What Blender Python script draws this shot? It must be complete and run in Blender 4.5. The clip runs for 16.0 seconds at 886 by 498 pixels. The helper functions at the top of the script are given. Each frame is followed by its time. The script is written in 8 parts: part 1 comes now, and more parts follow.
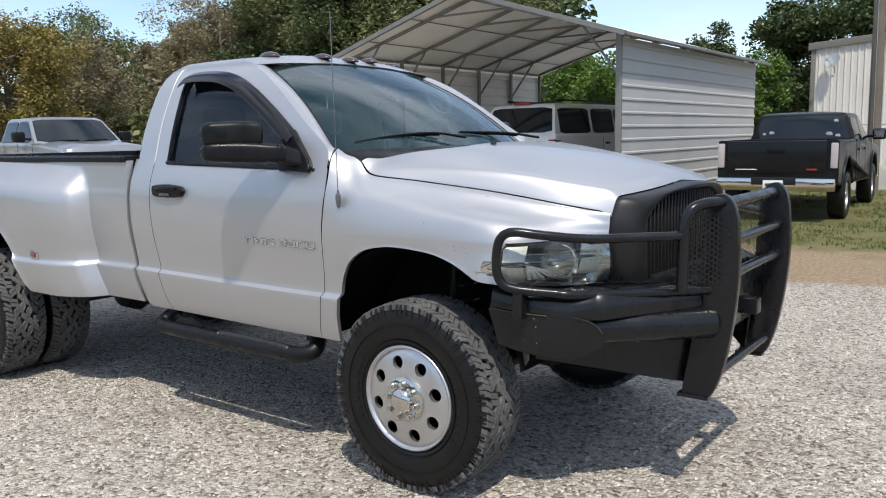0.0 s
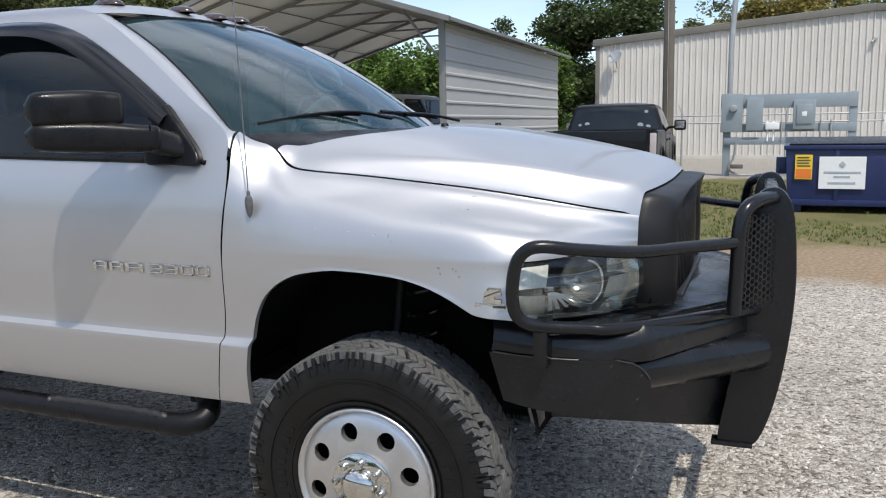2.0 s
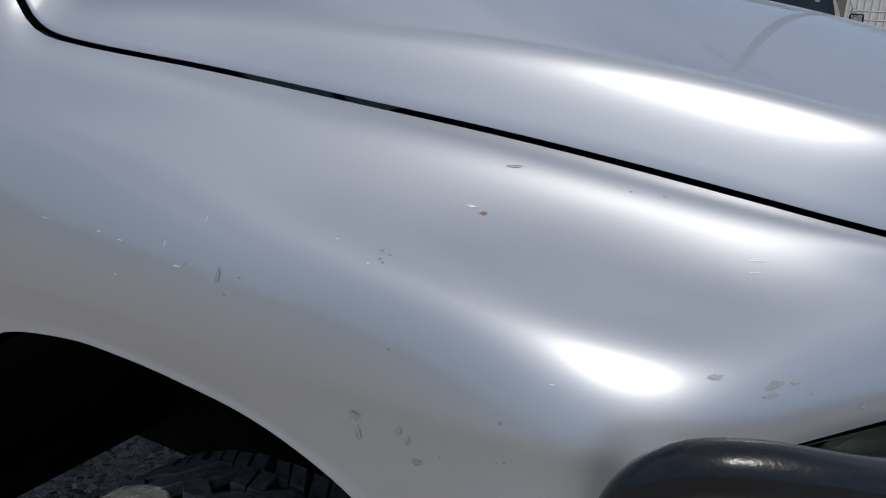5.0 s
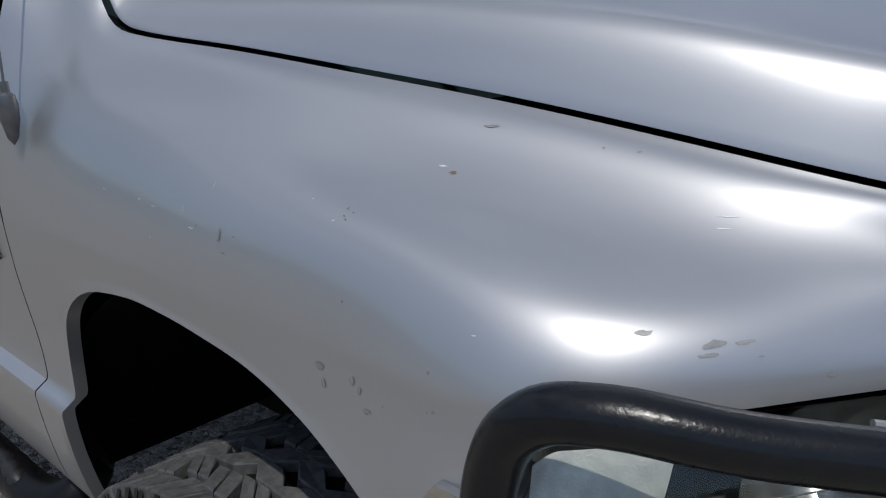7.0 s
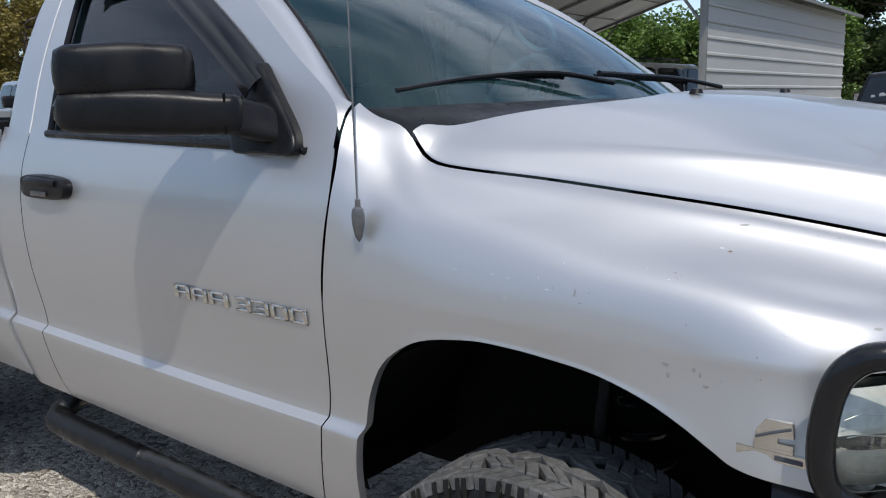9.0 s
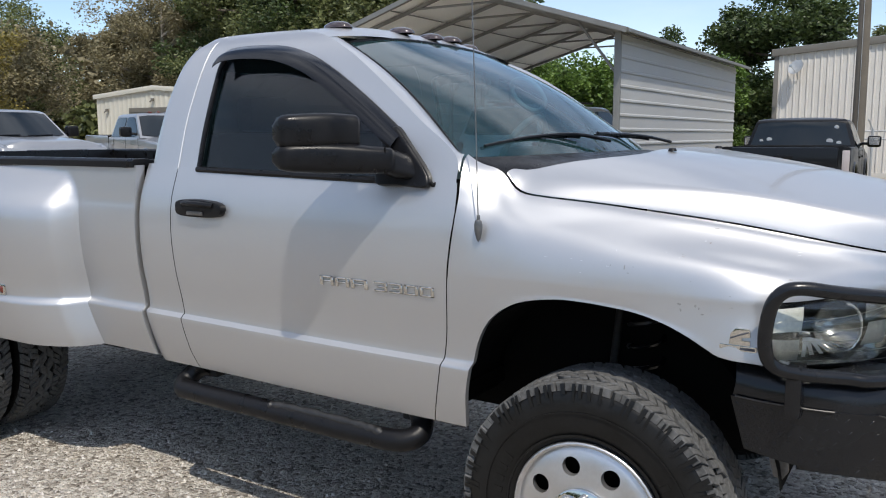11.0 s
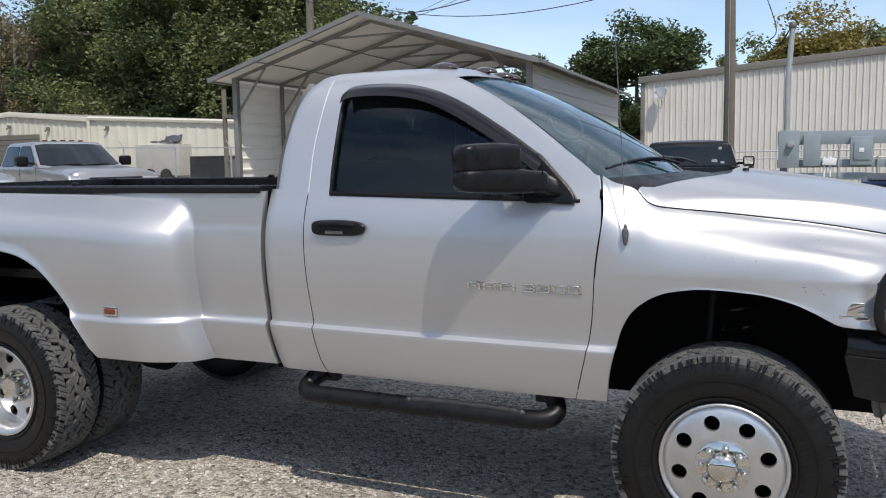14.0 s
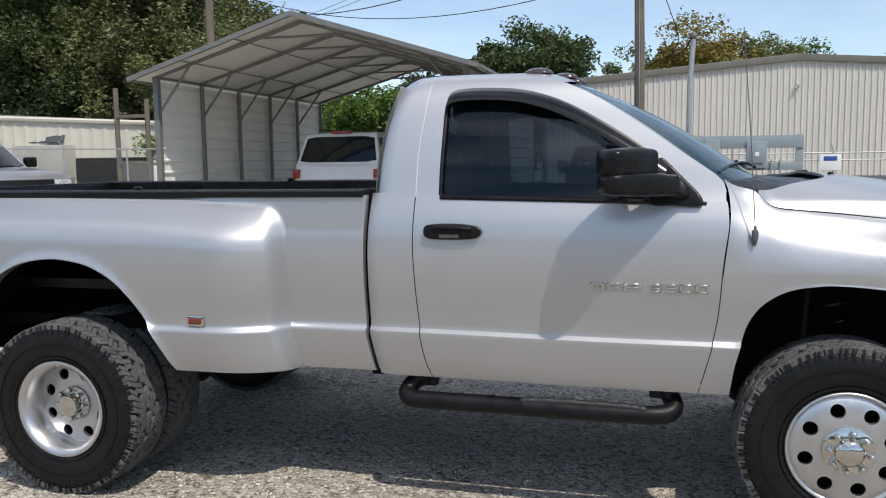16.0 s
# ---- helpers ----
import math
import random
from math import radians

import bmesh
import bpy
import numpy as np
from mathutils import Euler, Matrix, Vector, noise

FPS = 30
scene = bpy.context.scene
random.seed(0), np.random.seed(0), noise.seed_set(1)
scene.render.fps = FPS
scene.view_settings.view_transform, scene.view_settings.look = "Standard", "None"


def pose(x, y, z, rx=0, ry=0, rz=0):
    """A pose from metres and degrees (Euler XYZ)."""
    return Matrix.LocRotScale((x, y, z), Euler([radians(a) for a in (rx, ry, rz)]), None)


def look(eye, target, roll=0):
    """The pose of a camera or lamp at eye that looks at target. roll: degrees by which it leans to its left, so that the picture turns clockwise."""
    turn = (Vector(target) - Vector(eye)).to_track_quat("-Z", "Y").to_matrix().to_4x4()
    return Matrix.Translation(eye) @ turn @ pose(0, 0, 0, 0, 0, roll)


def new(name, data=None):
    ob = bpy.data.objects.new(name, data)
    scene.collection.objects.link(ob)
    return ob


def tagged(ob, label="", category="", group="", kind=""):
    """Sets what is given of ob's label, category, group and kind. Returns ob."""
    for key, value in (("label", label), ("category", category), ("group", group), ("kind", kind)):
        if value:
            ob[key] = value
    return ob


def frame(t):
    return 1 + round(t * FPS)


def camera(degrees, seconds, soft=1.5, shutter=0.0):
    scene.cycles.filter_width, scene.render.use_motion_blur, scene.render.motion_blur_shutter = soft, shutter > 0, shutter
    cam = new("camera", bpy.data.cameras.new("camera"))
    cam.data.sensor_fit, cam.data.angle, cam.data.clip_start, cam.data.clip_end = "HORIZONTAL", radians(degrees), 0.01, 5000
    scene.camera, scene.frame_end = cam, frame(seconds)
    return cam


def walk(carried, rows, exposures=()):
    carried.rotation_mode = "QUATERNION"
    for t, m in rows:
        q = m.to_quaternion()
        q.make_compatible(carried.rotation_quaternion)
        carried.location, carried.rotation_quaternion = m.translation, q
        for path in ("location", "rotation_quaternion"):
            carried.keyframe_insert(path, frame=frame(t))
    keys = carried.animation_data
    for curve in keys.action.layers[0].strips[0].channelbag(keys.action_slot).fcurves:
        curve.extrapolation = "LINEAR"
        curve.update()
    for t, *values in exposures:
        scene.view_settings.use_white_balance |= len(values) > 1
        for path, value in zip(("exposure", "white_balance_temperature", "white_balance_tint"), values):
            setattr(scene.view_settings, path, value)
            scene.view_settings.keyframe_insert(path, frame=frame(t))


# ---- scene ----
cam = camera(57.0, 16.0, soft=1.1)
PATH = [
    (0, (2.185, -3.698, 1.570), (1.013, -2.101, 1.295), -1.06),
    (0.5, (1.969, -3.693, 1.549), (0.908, -2.020, 1.272), -1.19),
    (1, (1.692, -3.549, 1.547), (0.758, -1.803, 1.263), -1.12),
    (1.5, (1.432, -3.403, 1.527), (0.624, -1.597, 1.234), -1.05),
    (2, (1.120, -3.166, 1.529), (0.402, -1.324, 1.229), -1.00),
    (2.5, (0.950, -2.846, 1.508), (0.271, -0.991, 1.194), -0.98),
    (3, (0.803, -2.468, 1.482), (0.098, -0.629, 1.132), -0.20),
    (3.5, (0.659, -2.098, 1.465), (-0.108, -0.298, 1.055), 0.86),
    (6, (0.618, -1.408, 1.452), (-0.472, 0.156, 0.823), 1.62),
    (6.5, (0.744, -1.396, 1.433), (-0.480, 0.087, 0.836), 0.19),
    (7, (0.797, -1.401, 1.427), (-0.542, 0.004, 0.832), -1.24),
    (7.5, (0.685, -1.468, 1.428), (-0.645, -0.043, 0.902), -0.76),
    (8, (0.543, -1.630, 1.441), (-0.733, -0.138, 0.999), -0.17),
    (8.5, (0.594, -1.828, 1.468), (-0.682, -0.332, 1.079), -0.70),
    (9, (0.742, -2.134, 1.516), (-0.489, -0.598, 1.164), -1.20),
    (9.5, (0.786, -2.458, 1.546), (-0.393, -0.877, 1.215), -1.47),
    (9.7, (0.792, -2.592, 1.552), (-0.371, -0.996, 1.238), -1.25),
    (11.8, (0.912, -3.533, 1.587), (-0.067, -1.811, 1.313), -0.05),
    (12, (0.878, -3.616, 1.586), (-0.083, -1.883, 1.311), -0.14),
    (12.5, (0.746, -3.732, 1.580), (-0.168, -1.973, 1.314), -0.61),
    (13, (0.573, -3.828, 1.591), (-0.295, -2.044, 1.338), -0.78),
    (13.5, (0.381, -3.985, 1.592), (-0.440, -2.176, 1.358), -0.86),
    (14, (0.175, -4.156, 1.596), (-0.587, -2.320, 1.377), -0.92),
    (14.5, (-0.056, -4.228, 1.574), (-0.755, -2.367, 1.363), -0.69),
    (15, (-0.293, -4.288, 1.591), (-0.928, -2.404, 1.376), -0.75),
    (15.5, (-0.555, -4.415, 1.603), (-1.121, -2.510, 1.385), -0.71),
    (16, (-0.785, -4.497, 1.616), (-1.277, -2.570, 1.399), -0.77),
]
walk(cam, [(t, look(eye, target, roll)) for t, eye, target, roll in PATH],
     exposures=[(0, 1.06, 6720, 10), (3.0, 0.9, 6600, 10), (5.8, 0.0, 6300, 10), (7.2, 0.02, 6300, 10), (8.5, 0.6, 6420, 10), (9.5, 0.82, 6560, 10), (12, 0.95, 6720, 10), (16, 0.85, 6780, 10)])

# ---- sky, sun ----
SUN_FROM = Vector((0.43, -0.475, 1.0)).normalized()
world = bpy.data.worlds.new("sky")
scene.world = world
world.use_nodes = True
wn = world.node_tree.nodes
wl = world.node_tree.links
sky = wn.new("ShaderNodeTexSky")
sky.sky_type = "NISHITA"
sky.sun_disc = False
sky.sun_elevation = math.asin(SUN_FROM.z)
sky.sun_rotation = math.atan2(SUN_FROM.x, SUN_FROM.y)
sky.air_density, sky.dust_density, sky.ozone_density = 0.9, 0.1, 2.2
# thin bright clouds drifting over the blue
w_co = wn.new("ShaderNodeTexCoord")
w_map = wn.new("ShaderNodeMapping")
w_map.inputs["Scale"].default_value = (1.0, 1.0, 3.2)
w_noise = wn.new("ShaderNodeTexNoise")
w_noise.inputs["Scale"].default_value = 2.3
w_noise.inputs["Detail"].default_value = 7.0
w_noise.inputs["Roughness"].default_value = 0.55
w_ramp = wn.new("ShaderNodeValToRGB")
w_ramp.color_ramp.elements[0].position = 0.38
w_ramp.color_ramp.elements[1].position = 0.64
w_mix = wn.new("ShaderNodeMix")
w_mix.data_type = "RGBA"
w_mix.inputs["B"].default_value = (7.4, 8.0, 9.3, 1)
wl.new(w_co.outputs["Generated"], w_map.inputs["Vector"])
wl.new(w_map.outputs["Vector"], w_noise.inputs["Vector"])
wl.new(w_noise.outputs["Fac"], w_ramp.inputs["Fac"])
# more cloud overhead than towards the horizon
w_sep = wn.new("ShaderNodeSeparateXYZ")
w_high = wn.new("ShaderNodeMapRange")
w_high.inputs["From Min"].default_value, w_high.inputs["From Max"].default_value = 0.25, 0.62
w_high.inputs["To Min"].default_value, w_high.inputs["To Max"].default_value = 0.2, 1.0
w_mul = wn.new("ShaderNodeMath")
w_mul.operation = "MULTIPLY"
wl.new(w_co.outputs["Generated"], w_sep.inputs["Vector"])
wl.new(w_sep.outputs["Z"], w_high.inputs["Value"])
wl.new(w_ramp.outputs["Color"], w_mul.inputs[0])
wl.new(w_high.outputs["Result"], w_mul.inputs[1])
wl.new(w_mul.outputs[0], w_mix.inputs["Factor"])
wl.new(sky.outputs["Color"], w_mix.inputs["A"])
w_bg = wn["Background"]
w_bg.inputs["Strength"].default_value = 0.085
wl.new(w_mix.outputs["Result"], w_bg.inputs["Color"])

sun_data = bpy.data.lights.new("sun", "SUN")
sun_data.energy, sun_data.angle, sun_data.color = 2.05, radians(0.55), (1.0, 0.95, 0.87)
sun = new("sun", sun_data)
sun.matrix_world = look(SUN_FROM * 60, (0, 0, 0))

from mathutils.bvhtree import BVHTree

# ---- materials ----
def mat(name, col, rough=0.5, metal=0.0, vary=0.12, scale=8.0, bump=0.0, bscale=60.0, coat=0.0, fine=90.0, rvary=0.1, spec=0.5):
    """A surface with two scales of colour change, roughness change and fine relief, in metres."""
    m = bpy.data.materials.new(name)
    m.use_nodes = True
    n, l = m.node_tree.nodes, m.node_tree.links
    b = n["Principled BSDF"]
    co = n.new("ShaderNodeTexCoord")
    big = n.new("ShaderNodeTexNoise")
    big.inputs["Scale"].default_value, big.inputs["Detail"].default_value = scale, 5
    small = n.new("ShaderNodeTexNoise")
    small.inputs["Scale"].default_value, small.inputs["Detail"].default_value = fine, 3
    add = n.new("ShaderNodeMath")
    add.operation = "ADD"
    rng = n.new("ShaderNodeMapRange")
    rng.inputs["From Min"].default_value, rng.inputs["From Max"].default_value = 0.6, 1.4
    rng.inputs["To Min"].default_value, rng.inputs["To Max"].default_value = 1 - vary, 1 + vary
    hue = n.new("ShaderNodeMix")
    hue.data_type, hue.blend_type = "RGBA", "MULTIPLY"
    hue.inputs["Factor"].default_value = 1
    hue.inputs["A"].default_value = (*col, 1)
    rr = n.new("ShaderNodeMapRange")
    rr.inputs["From Min"].default_value, rr.inputs["From Max"].default_value = 0.3, 0.7
    rr.inputs["To Min"].default_value = max(0.02, rough * (1 - rvary))
    rr.inputs["To Max"].default_value = min(1, rough * (1 + rvary))
    for t in (big, small):
        l.new(co.outputs["Object"], t.inputs["Vector"])
    l.new(big.outputs["Fac"], add.inputs[0])
    l.new(small.outputs["Fac"], add.inputs[1])
    l.new(add.outputs[0], rng.inputs["Value"])
    l.new(rng.outputs["Result"], hue.inputs["B"])
    l.new(hue.outputs["Result"], b.inputs["Base Color"])
    l.new(big.outputs["Fac"], rr.inputs["Value"])
    l.new(rr.outputs["Result"], b.inputs["Roughness"])
    b.inputs["Metallic"].default_value = metal
    b.inputs["Specular IOR Level"].default_value = spec
    b.inputs["Coat Weight"].default_value = coat
    b.inputs["Coat Roughness"].default_value = 0.04
    if bump:
        bn = n.new("ShaderNodeTexNoise")
        bn.inputs["Scale"].default_value, bn.inputs["Detail"].default_value = bscale, 4
        bp = n.new("ShaderNodeBump")
        bp.inputs["Strength"].default_value, bp.inputs["Distance"].default_value = 0.6, bump
        l.new(co.outputs["Object"], bn.inputs["Vector"])
        l.new(bn.outputs["Fac"], bp.inputs["Height"])
        l.new(bp.outputs["Normal"], b.inputs["Normal"])
    return m


def glass(name, col, through_amount, rough=0.03, ior=1.55, haze=0.0):
    """Tinted pane: part clear, part mirror by Fresnel."""
    m = bpy.data.materials.new(name)
    m.use_nodes = True
    n, l = m.node_tree.nodes, m.node_tree.links
    n.remove(n["Principled BSDF"])
    out = n["Material Output"]
    tr = n.new("ShaderNodeBsdfTransparent")
    tr.inputs["Color"].default_value = (*[c * through_amount for c in col], 1)
    gl = n.new("ShaderNodeBsdfGlossy")
    gl.inputs["Roughness"].default_value = rough
    gl.inputs["Color"].default_value = (0.95, 0.97, 1, 1)
    fr = n.new("ShaderNodeFresnel")
    fr.inputs["IOR"].default_value = ior
    mx = n.new("ShaderNodeMixShader")
    l.new(fr.outputs["Fac"], mx.inputs["Fac"])
    l.new(tr.outputs["BSDF"], mx.inputs[1])
    l.new(gl.outputs["BSDF"], mx.inputs[2])
    # teal film: haze, plus sky colour the pane doesn't mirror, put in as colour
    df = n.new("ShaderNodeBsdfDiffuse")
    df.inputs["Color"].default_value = (0.15, 0.37, 0.40, 1)
    film = n.new("ShaderNodeMixShader")
    film.inputs["Fac"].default_value = haze
    l.new(mx.outputs["Shader"], film.inputs[1])
    l.new(df.outputs["BSDF"], film.inputs[2])
    l.new(film.outputs["Shader"], out.inputs["Surface"])
    return m


def leafy(name, col, alt):
    """Leaves: each clump its own shade, light passing through."""
    m = bpy.data.materials.new(name)
    m.use_nodes = True
    n, l = m.node_tree.nodes, m.node_tree.links
    b = n["Principled BSDF"]
    geo = n.new("ShaderNodeNewGeometry")
    co = n.new("ShaderNodeTexCoord")
    big = n.new("ShaderNodeTexNoise")
    big.inputs["Scale"].default_value = 0.55
    add = n.new("ShaderNodeMath")
    add.operation = "ADD"
    ramp = n.new("ShaderNodeValToRGB")
    ramp.color_ramp.elements[0].position, ramp.color_ramp.elements[1].position = 0.45, 1.15
    ramp.color_ramp.elements[0].color = (*col, 1)
    ramp.color_ramp.elements[1].color = (*alt, 1)
    l.new(co.outputs["Object"], big.inputs["Vector"])
    l.new(big.outputs["Fac"], add.inputs[0])
    half = n.new("ShaderNodeMath")
    half.operation = "MULTIPLY"
    half.inputs[1].default_value = 0.6
    l.new(geo.outputs["Random Per Island"], half.inputs[0])
    l.new(half.outputs[0], add.inputs[1])
    l.new(add.outputs[0], ramp.inputs["Fac"])
    l.new(ramp.outputs["Color"], b.inputs["Base Color"])
    b.inputs["Roughness"].default_value = 0.55
    tl = n.new("ShaderNodeBsdfTranslucent")
    l.new(ramp.outputs["Color"], tl.inputs["Color"])
    mx = n.new("ShaderNodeMixShader")
    mx.inputs["Fac"].default_value = 0.3
    l.new(b.outputs["BSDF"], mx.inputs[1])
    l.new(tl.outputs["BSDF"], mx.inputs[2])
    l.new(mx.outputs["Shader"], n["Material Output"].inputs["Surface"])
    return m


def stony(name, cols, size, depth, rough=0.9):
    """Loose crushed stone: Voronoi chips, each its own shade, with dusty fines between."""
    m = bpy.data.materials.new(name)
    m.use_nodes = True
    n, l = m.node_tree.nodes, m.node_tree.links
    b = n["Principled BSDF"]
    co = n.new("ShaderNodeTexCoord")
    warp = n.new("ShaderNodeTexNoise")
    warp.inputs["Scale"].default_value = 1.0 / size * 0.7
    wmix = n.new("ShaderNodeMix")
    wmix.data_type = "RGBA"
    wmix.blend_type = "LINEAR_LIGHT"
    wmix.inputs["Factor"].default_value = size * 0.9
    vo = n.new("ShaderNodeTexVoronoi")
    vo.inputs["Scale"].default_value = 1.0 / size
    v2 = n.new("ShaderNodeTexVoronoi")
    v2.inputs["Scale"].default_value = 2.7 / size
    ramp = n.new("ShaderNodeValToRGB")
    while len(ramp.color_ramp.elements) < len(cols):
        ramp.color_ramp.elements.new(0.5)
    for i, c in enumerate(cols):
        ramp.color_ramp.elements[i].position = i / (len(cols) - 1)
        ramp.color_ramp.elements[i].color = (*c, 1)
    sep = n.new("ShaderNodeSeparateColor")
    large = n.new("ShaderNodeTexNoise")
    large.inputs["Scale"].default_value, large.inputs["Detail"].default_value = 0.8, 6
    lr = n.new("ShaderNodeMapRange")
    lr.inputs["From Min"].default_value, lr.inputs["From Max"].default_value = 0.3, 0.7
    lr.inputs["To Min"].default_value, lr.inputs["To Max"].default_value = 0.84, 1.12
    mul = n.new("ShaderNodeMix")
    mul.data_type, mul.blend_type = "RGBA", "MULTIPLY"
    mul.inputs["Factor"].default_value = 1
    hsum = n.new("ShaderNodeMath")
    hsum.operation = "MULTIPLY_ADD"
    hsum.inputs[1].default_value = 0.5
    inv = n.new("ShaderNodeMath")
    inv.operation = "SUBTRACT"
    inv.inputs[0].default_value = 1
    bp = n.new("ShaderNodeBump")
    bp.inputs["Strength"].default_value, bp.inputs["Distance"].default_value = 1.0, depth
    l.new(co.outputs["Object"], warp.inputs["Vector"])
    l.new(co.outputs["Object"], wmix.inputs["A"])
    l.new(warp.outputs["Color"], wmix.inputs["B"])
    l.new(wmix.outputs["Result"], vo.inputs["Vector"])
    l.new(wmix.outputs["Result"], v2.inputs["Vector"])
    l.new(vo.outputs["Color"], sep.inputs["Color"])
    l.new(sep.outputs["Red"], ramp.inputs["Fac"])
    l.new(co.outputs["Object"], large.inputs["Vector"])
    l.new(large.outputs["Fac"], lr.inputs["Value"])
    l.new(ramp.outputs["Color"], mul.inputs["A"])
    l.new(lr.outputs["Result"], mul.inputs["B"])
    l.new(mul.outputs["Result"], b.inputs["Base Color"])
    b.inputs["Roughness"].default_value = rough
    b.inputs["Specular IOR Level"].default_value = 0.2
    l.new(v2.outputs["Distance"], hsum.inputs[0])
    l.new(vo.outputs["Distance"], hsum.inputs[2])
    l.new(hsum.outputs[0], inv.inputs[1])
    l.new(inv.outputs[0], bp.inputs["Height"])
    l.new(bp.outputs["Normal"], b.inputs["Normal"])
    return m


SILVER = mat("silver_paint", (0.51, 0.513, 0.522), 0.44, 0.80, 0.03, 1.2, 0, coat=0.5, fine=900, rvary=0.04)
# aligned flakes under the lacquer give a second, tighter sheen
sn, sl = SILVER.node_tree.nodes, SILVER.node_tree.links
flakes = sn.new("ShaderNodeBsdfGlossy")
flakes.inputs["Color"].default_value = (0.50, 0.505, 0.515, 1)
flakes.inputs["Roughness"].default_value = 0.29
two = sn.new("ShaderNodeMixShader")
two.inputs["Fac"].default_value = 0.09
sl.new(sn["Principled BSDF"].outputs["BSDF"], two.inputs[1])
sl.new(flakes.outputs["BSDF"], two.inputs[2])
sl.new(two.outputs["Shader"], sn["Material Output"].inputs["Surface"])
DARK_STEEL = mat("dark_chassis_steel", (0.022, 0.021, 0.02), 0.7, 0.2, 0.4, 9, 0.001, 80)
BLACK_PLASTIC = mat("black_plastic", (0.006, 0.006, 0.007), 0.36, 0, 0.35, 14, 0.0005, 500, rvary=0.45, spec=0.24)
BLACK_STEEL = mat("black_powder_coated_steel", (0.007, 0.0075, 0.009), 0.25, 0, 0.3, 7, 0.0005, 260, coat=0.05, rvary=0.45, spec=0.36)
MATTE_BLACK = mat("matte_black_grille", (0.012, 0.012, 0.013), 0.42, 0, 0.2, 6, 0.0003, 600, spec=0.3)
# near-black that carries the shade of gaps, wells and underbody in its colour
SHADE_BLACK = mat("shade_and_underbody_black", (0.004, 0.004, 0.004), 0.9, 0, 0.4, 12, spec=0.1)
GREY_METAL = mat("dirty_axle_metal", (0.16, 0.15, 0.14), 0.55, 0.6, 0.3, 14, 0.001, 80)
RUBBER = mat("tyre_rubber", (0.0075, 0.0073, 0.007), 0.42, 0, 0.4, 10, 0.0006, 200, rvary=0.3, spec=0.26)
TREAD = mat("dusty_tyre_tread", (0.095, 0.095, 0.094), 0.75, 0, 0.5, 10, 0.0008, 150, spec=0.2)
ALLOY = mat("polished_alloy", (0.58, 0.58, 0.585), 0.37, 0.95, 0.05, 12, 0.0002, 300, rvary=0.25)
CHROME = mat("chrome", (0.62, 0.60, 0.56), 0.09, 1.0, 0.05, 20, rvary=0.5)
LAMP_AMBER = mat("amber_lens", (0.13, 0.022, 0.010), 0.15, 0, 0.1, 60, coat=0.6)
LAMP_RED = mat("red_lens", (0.3, 0.012, 0.012), 0.15, 0, 0.1, 40, coat=0.6)
LAMP_SMOKE = mat("smoked_lens", (0.035, 0.022, 0.022), 0.12, 0, 0.1, 60, coat=0.8)
REFLECTOR = mat("headlight_reflector", (0.8, 0.8, 0.79), 0.26, 0.7, 0.05, 30, 0.001, 40)
LAMP_SHELL = mat("headlight_shell", (0.36, 0.365, 0.35), 0.2, 0.8, 0.25, 14)
PALE_REFLECTOR = mat("pale_ribbed_reflector", (0.60, 0.60, 0.55), 0.38, 0.3, 0.2, 60, 0.001, 420)
FLUTED = mat("bright_fluted_reflector", (0.86, 0.87, 0.88), 0.3, 0.25, 0.1, 60, 0.0006, 300)
WORN_EDGE = mat("chipped_weld_edge", (0.07, 0.068, 0.066), 0.4, 0.5, 0.6, 60, 0.001, 200)
TINT = glass("dark_tinted_glass", (0.6, 0.72, 0.82), 0.36, ior=1.45, haze=0.008)
SCREEN = glass("green_tinted_windscreen", (0.55, 0.88, 1.0), 0.60, ior=1.5, haze=0.06)
CLEAR = glass("clear_lens", (0.93, 0.95, 0.93), 1.0)
DASH = mat("dark_grey_dashboard", (0.10, 0.105, 0.11), 0.7, 0, 0.15, 10, 0.001, 300)
SEAT = mat("grey_seat_cloth", (0.09, 0.09, 0.095), 0.9, 0, 0.2, 12, 0.001, 400)
TRIM_GREY = mat("light_grey_oval_ring", (0.35, 0.36, 0.36), 0.5, 0, 0.1, 10)
GALV = mat("galvanised_steel", (0.42, 0.43, 0.43), 0.45, 0.6, 0.15, 5, 0.0006, 90)
FRAME_GREY = mat("grey_frame_tube", (0.2, 0.2, 0.19), 0.5, 0.35, 0.15, 4)
SHEET_GREY = mat("grey_sheet_steel", (0.41, 0.41, 0.405), 0.45, 0.15, 0.1, 1.5, 0.0006, 30, fine=30)
SHEET_PALE = mat("pale_sheet_steel", (0.8, 0.79, 0.74), 0.5, 0.0, 0.08, 1.2, 0.0006, 30, fine=20)
SHEET_WHITE = mat("white_sheet_steel", (0.54, 0.515, 0.475), 0.5, 0.0, 0.07, 0.8, 0.0006, 30, fine=16)
SHEET_CREAM = mat("cream_sheet_steel", (0.56, 0.535, 0.46), 0.5, 0.0, 0.07, 0.8, 0.0006, 30, fine=16)
TRIM_BROWN = mat("grey_brown_trim", (0.15, 0.14, 0.12), 0.5, 0.1, 0.1, 2)
WOOD = mat("weathered_pole_wood", (0.13, 0.112, 0.09), 0.85, 0, 0.3, 3, 0.004, 40)
BARK = mat("bark", (0.11, 0.09, 0.07), 0.9, 0, 0.35, 5, 0.02, 18)
ASH_BARK = mat("grey_dry_branch", (0.25, 0.22, 0.18), 0.9, 0, 0.3, 5, 0.01, 18)
CONCRETE = mat("pale_concrete", (0.46, 0.44, 0.40), 0.85, 0, 0.18, 1.2, 0.003, 40)
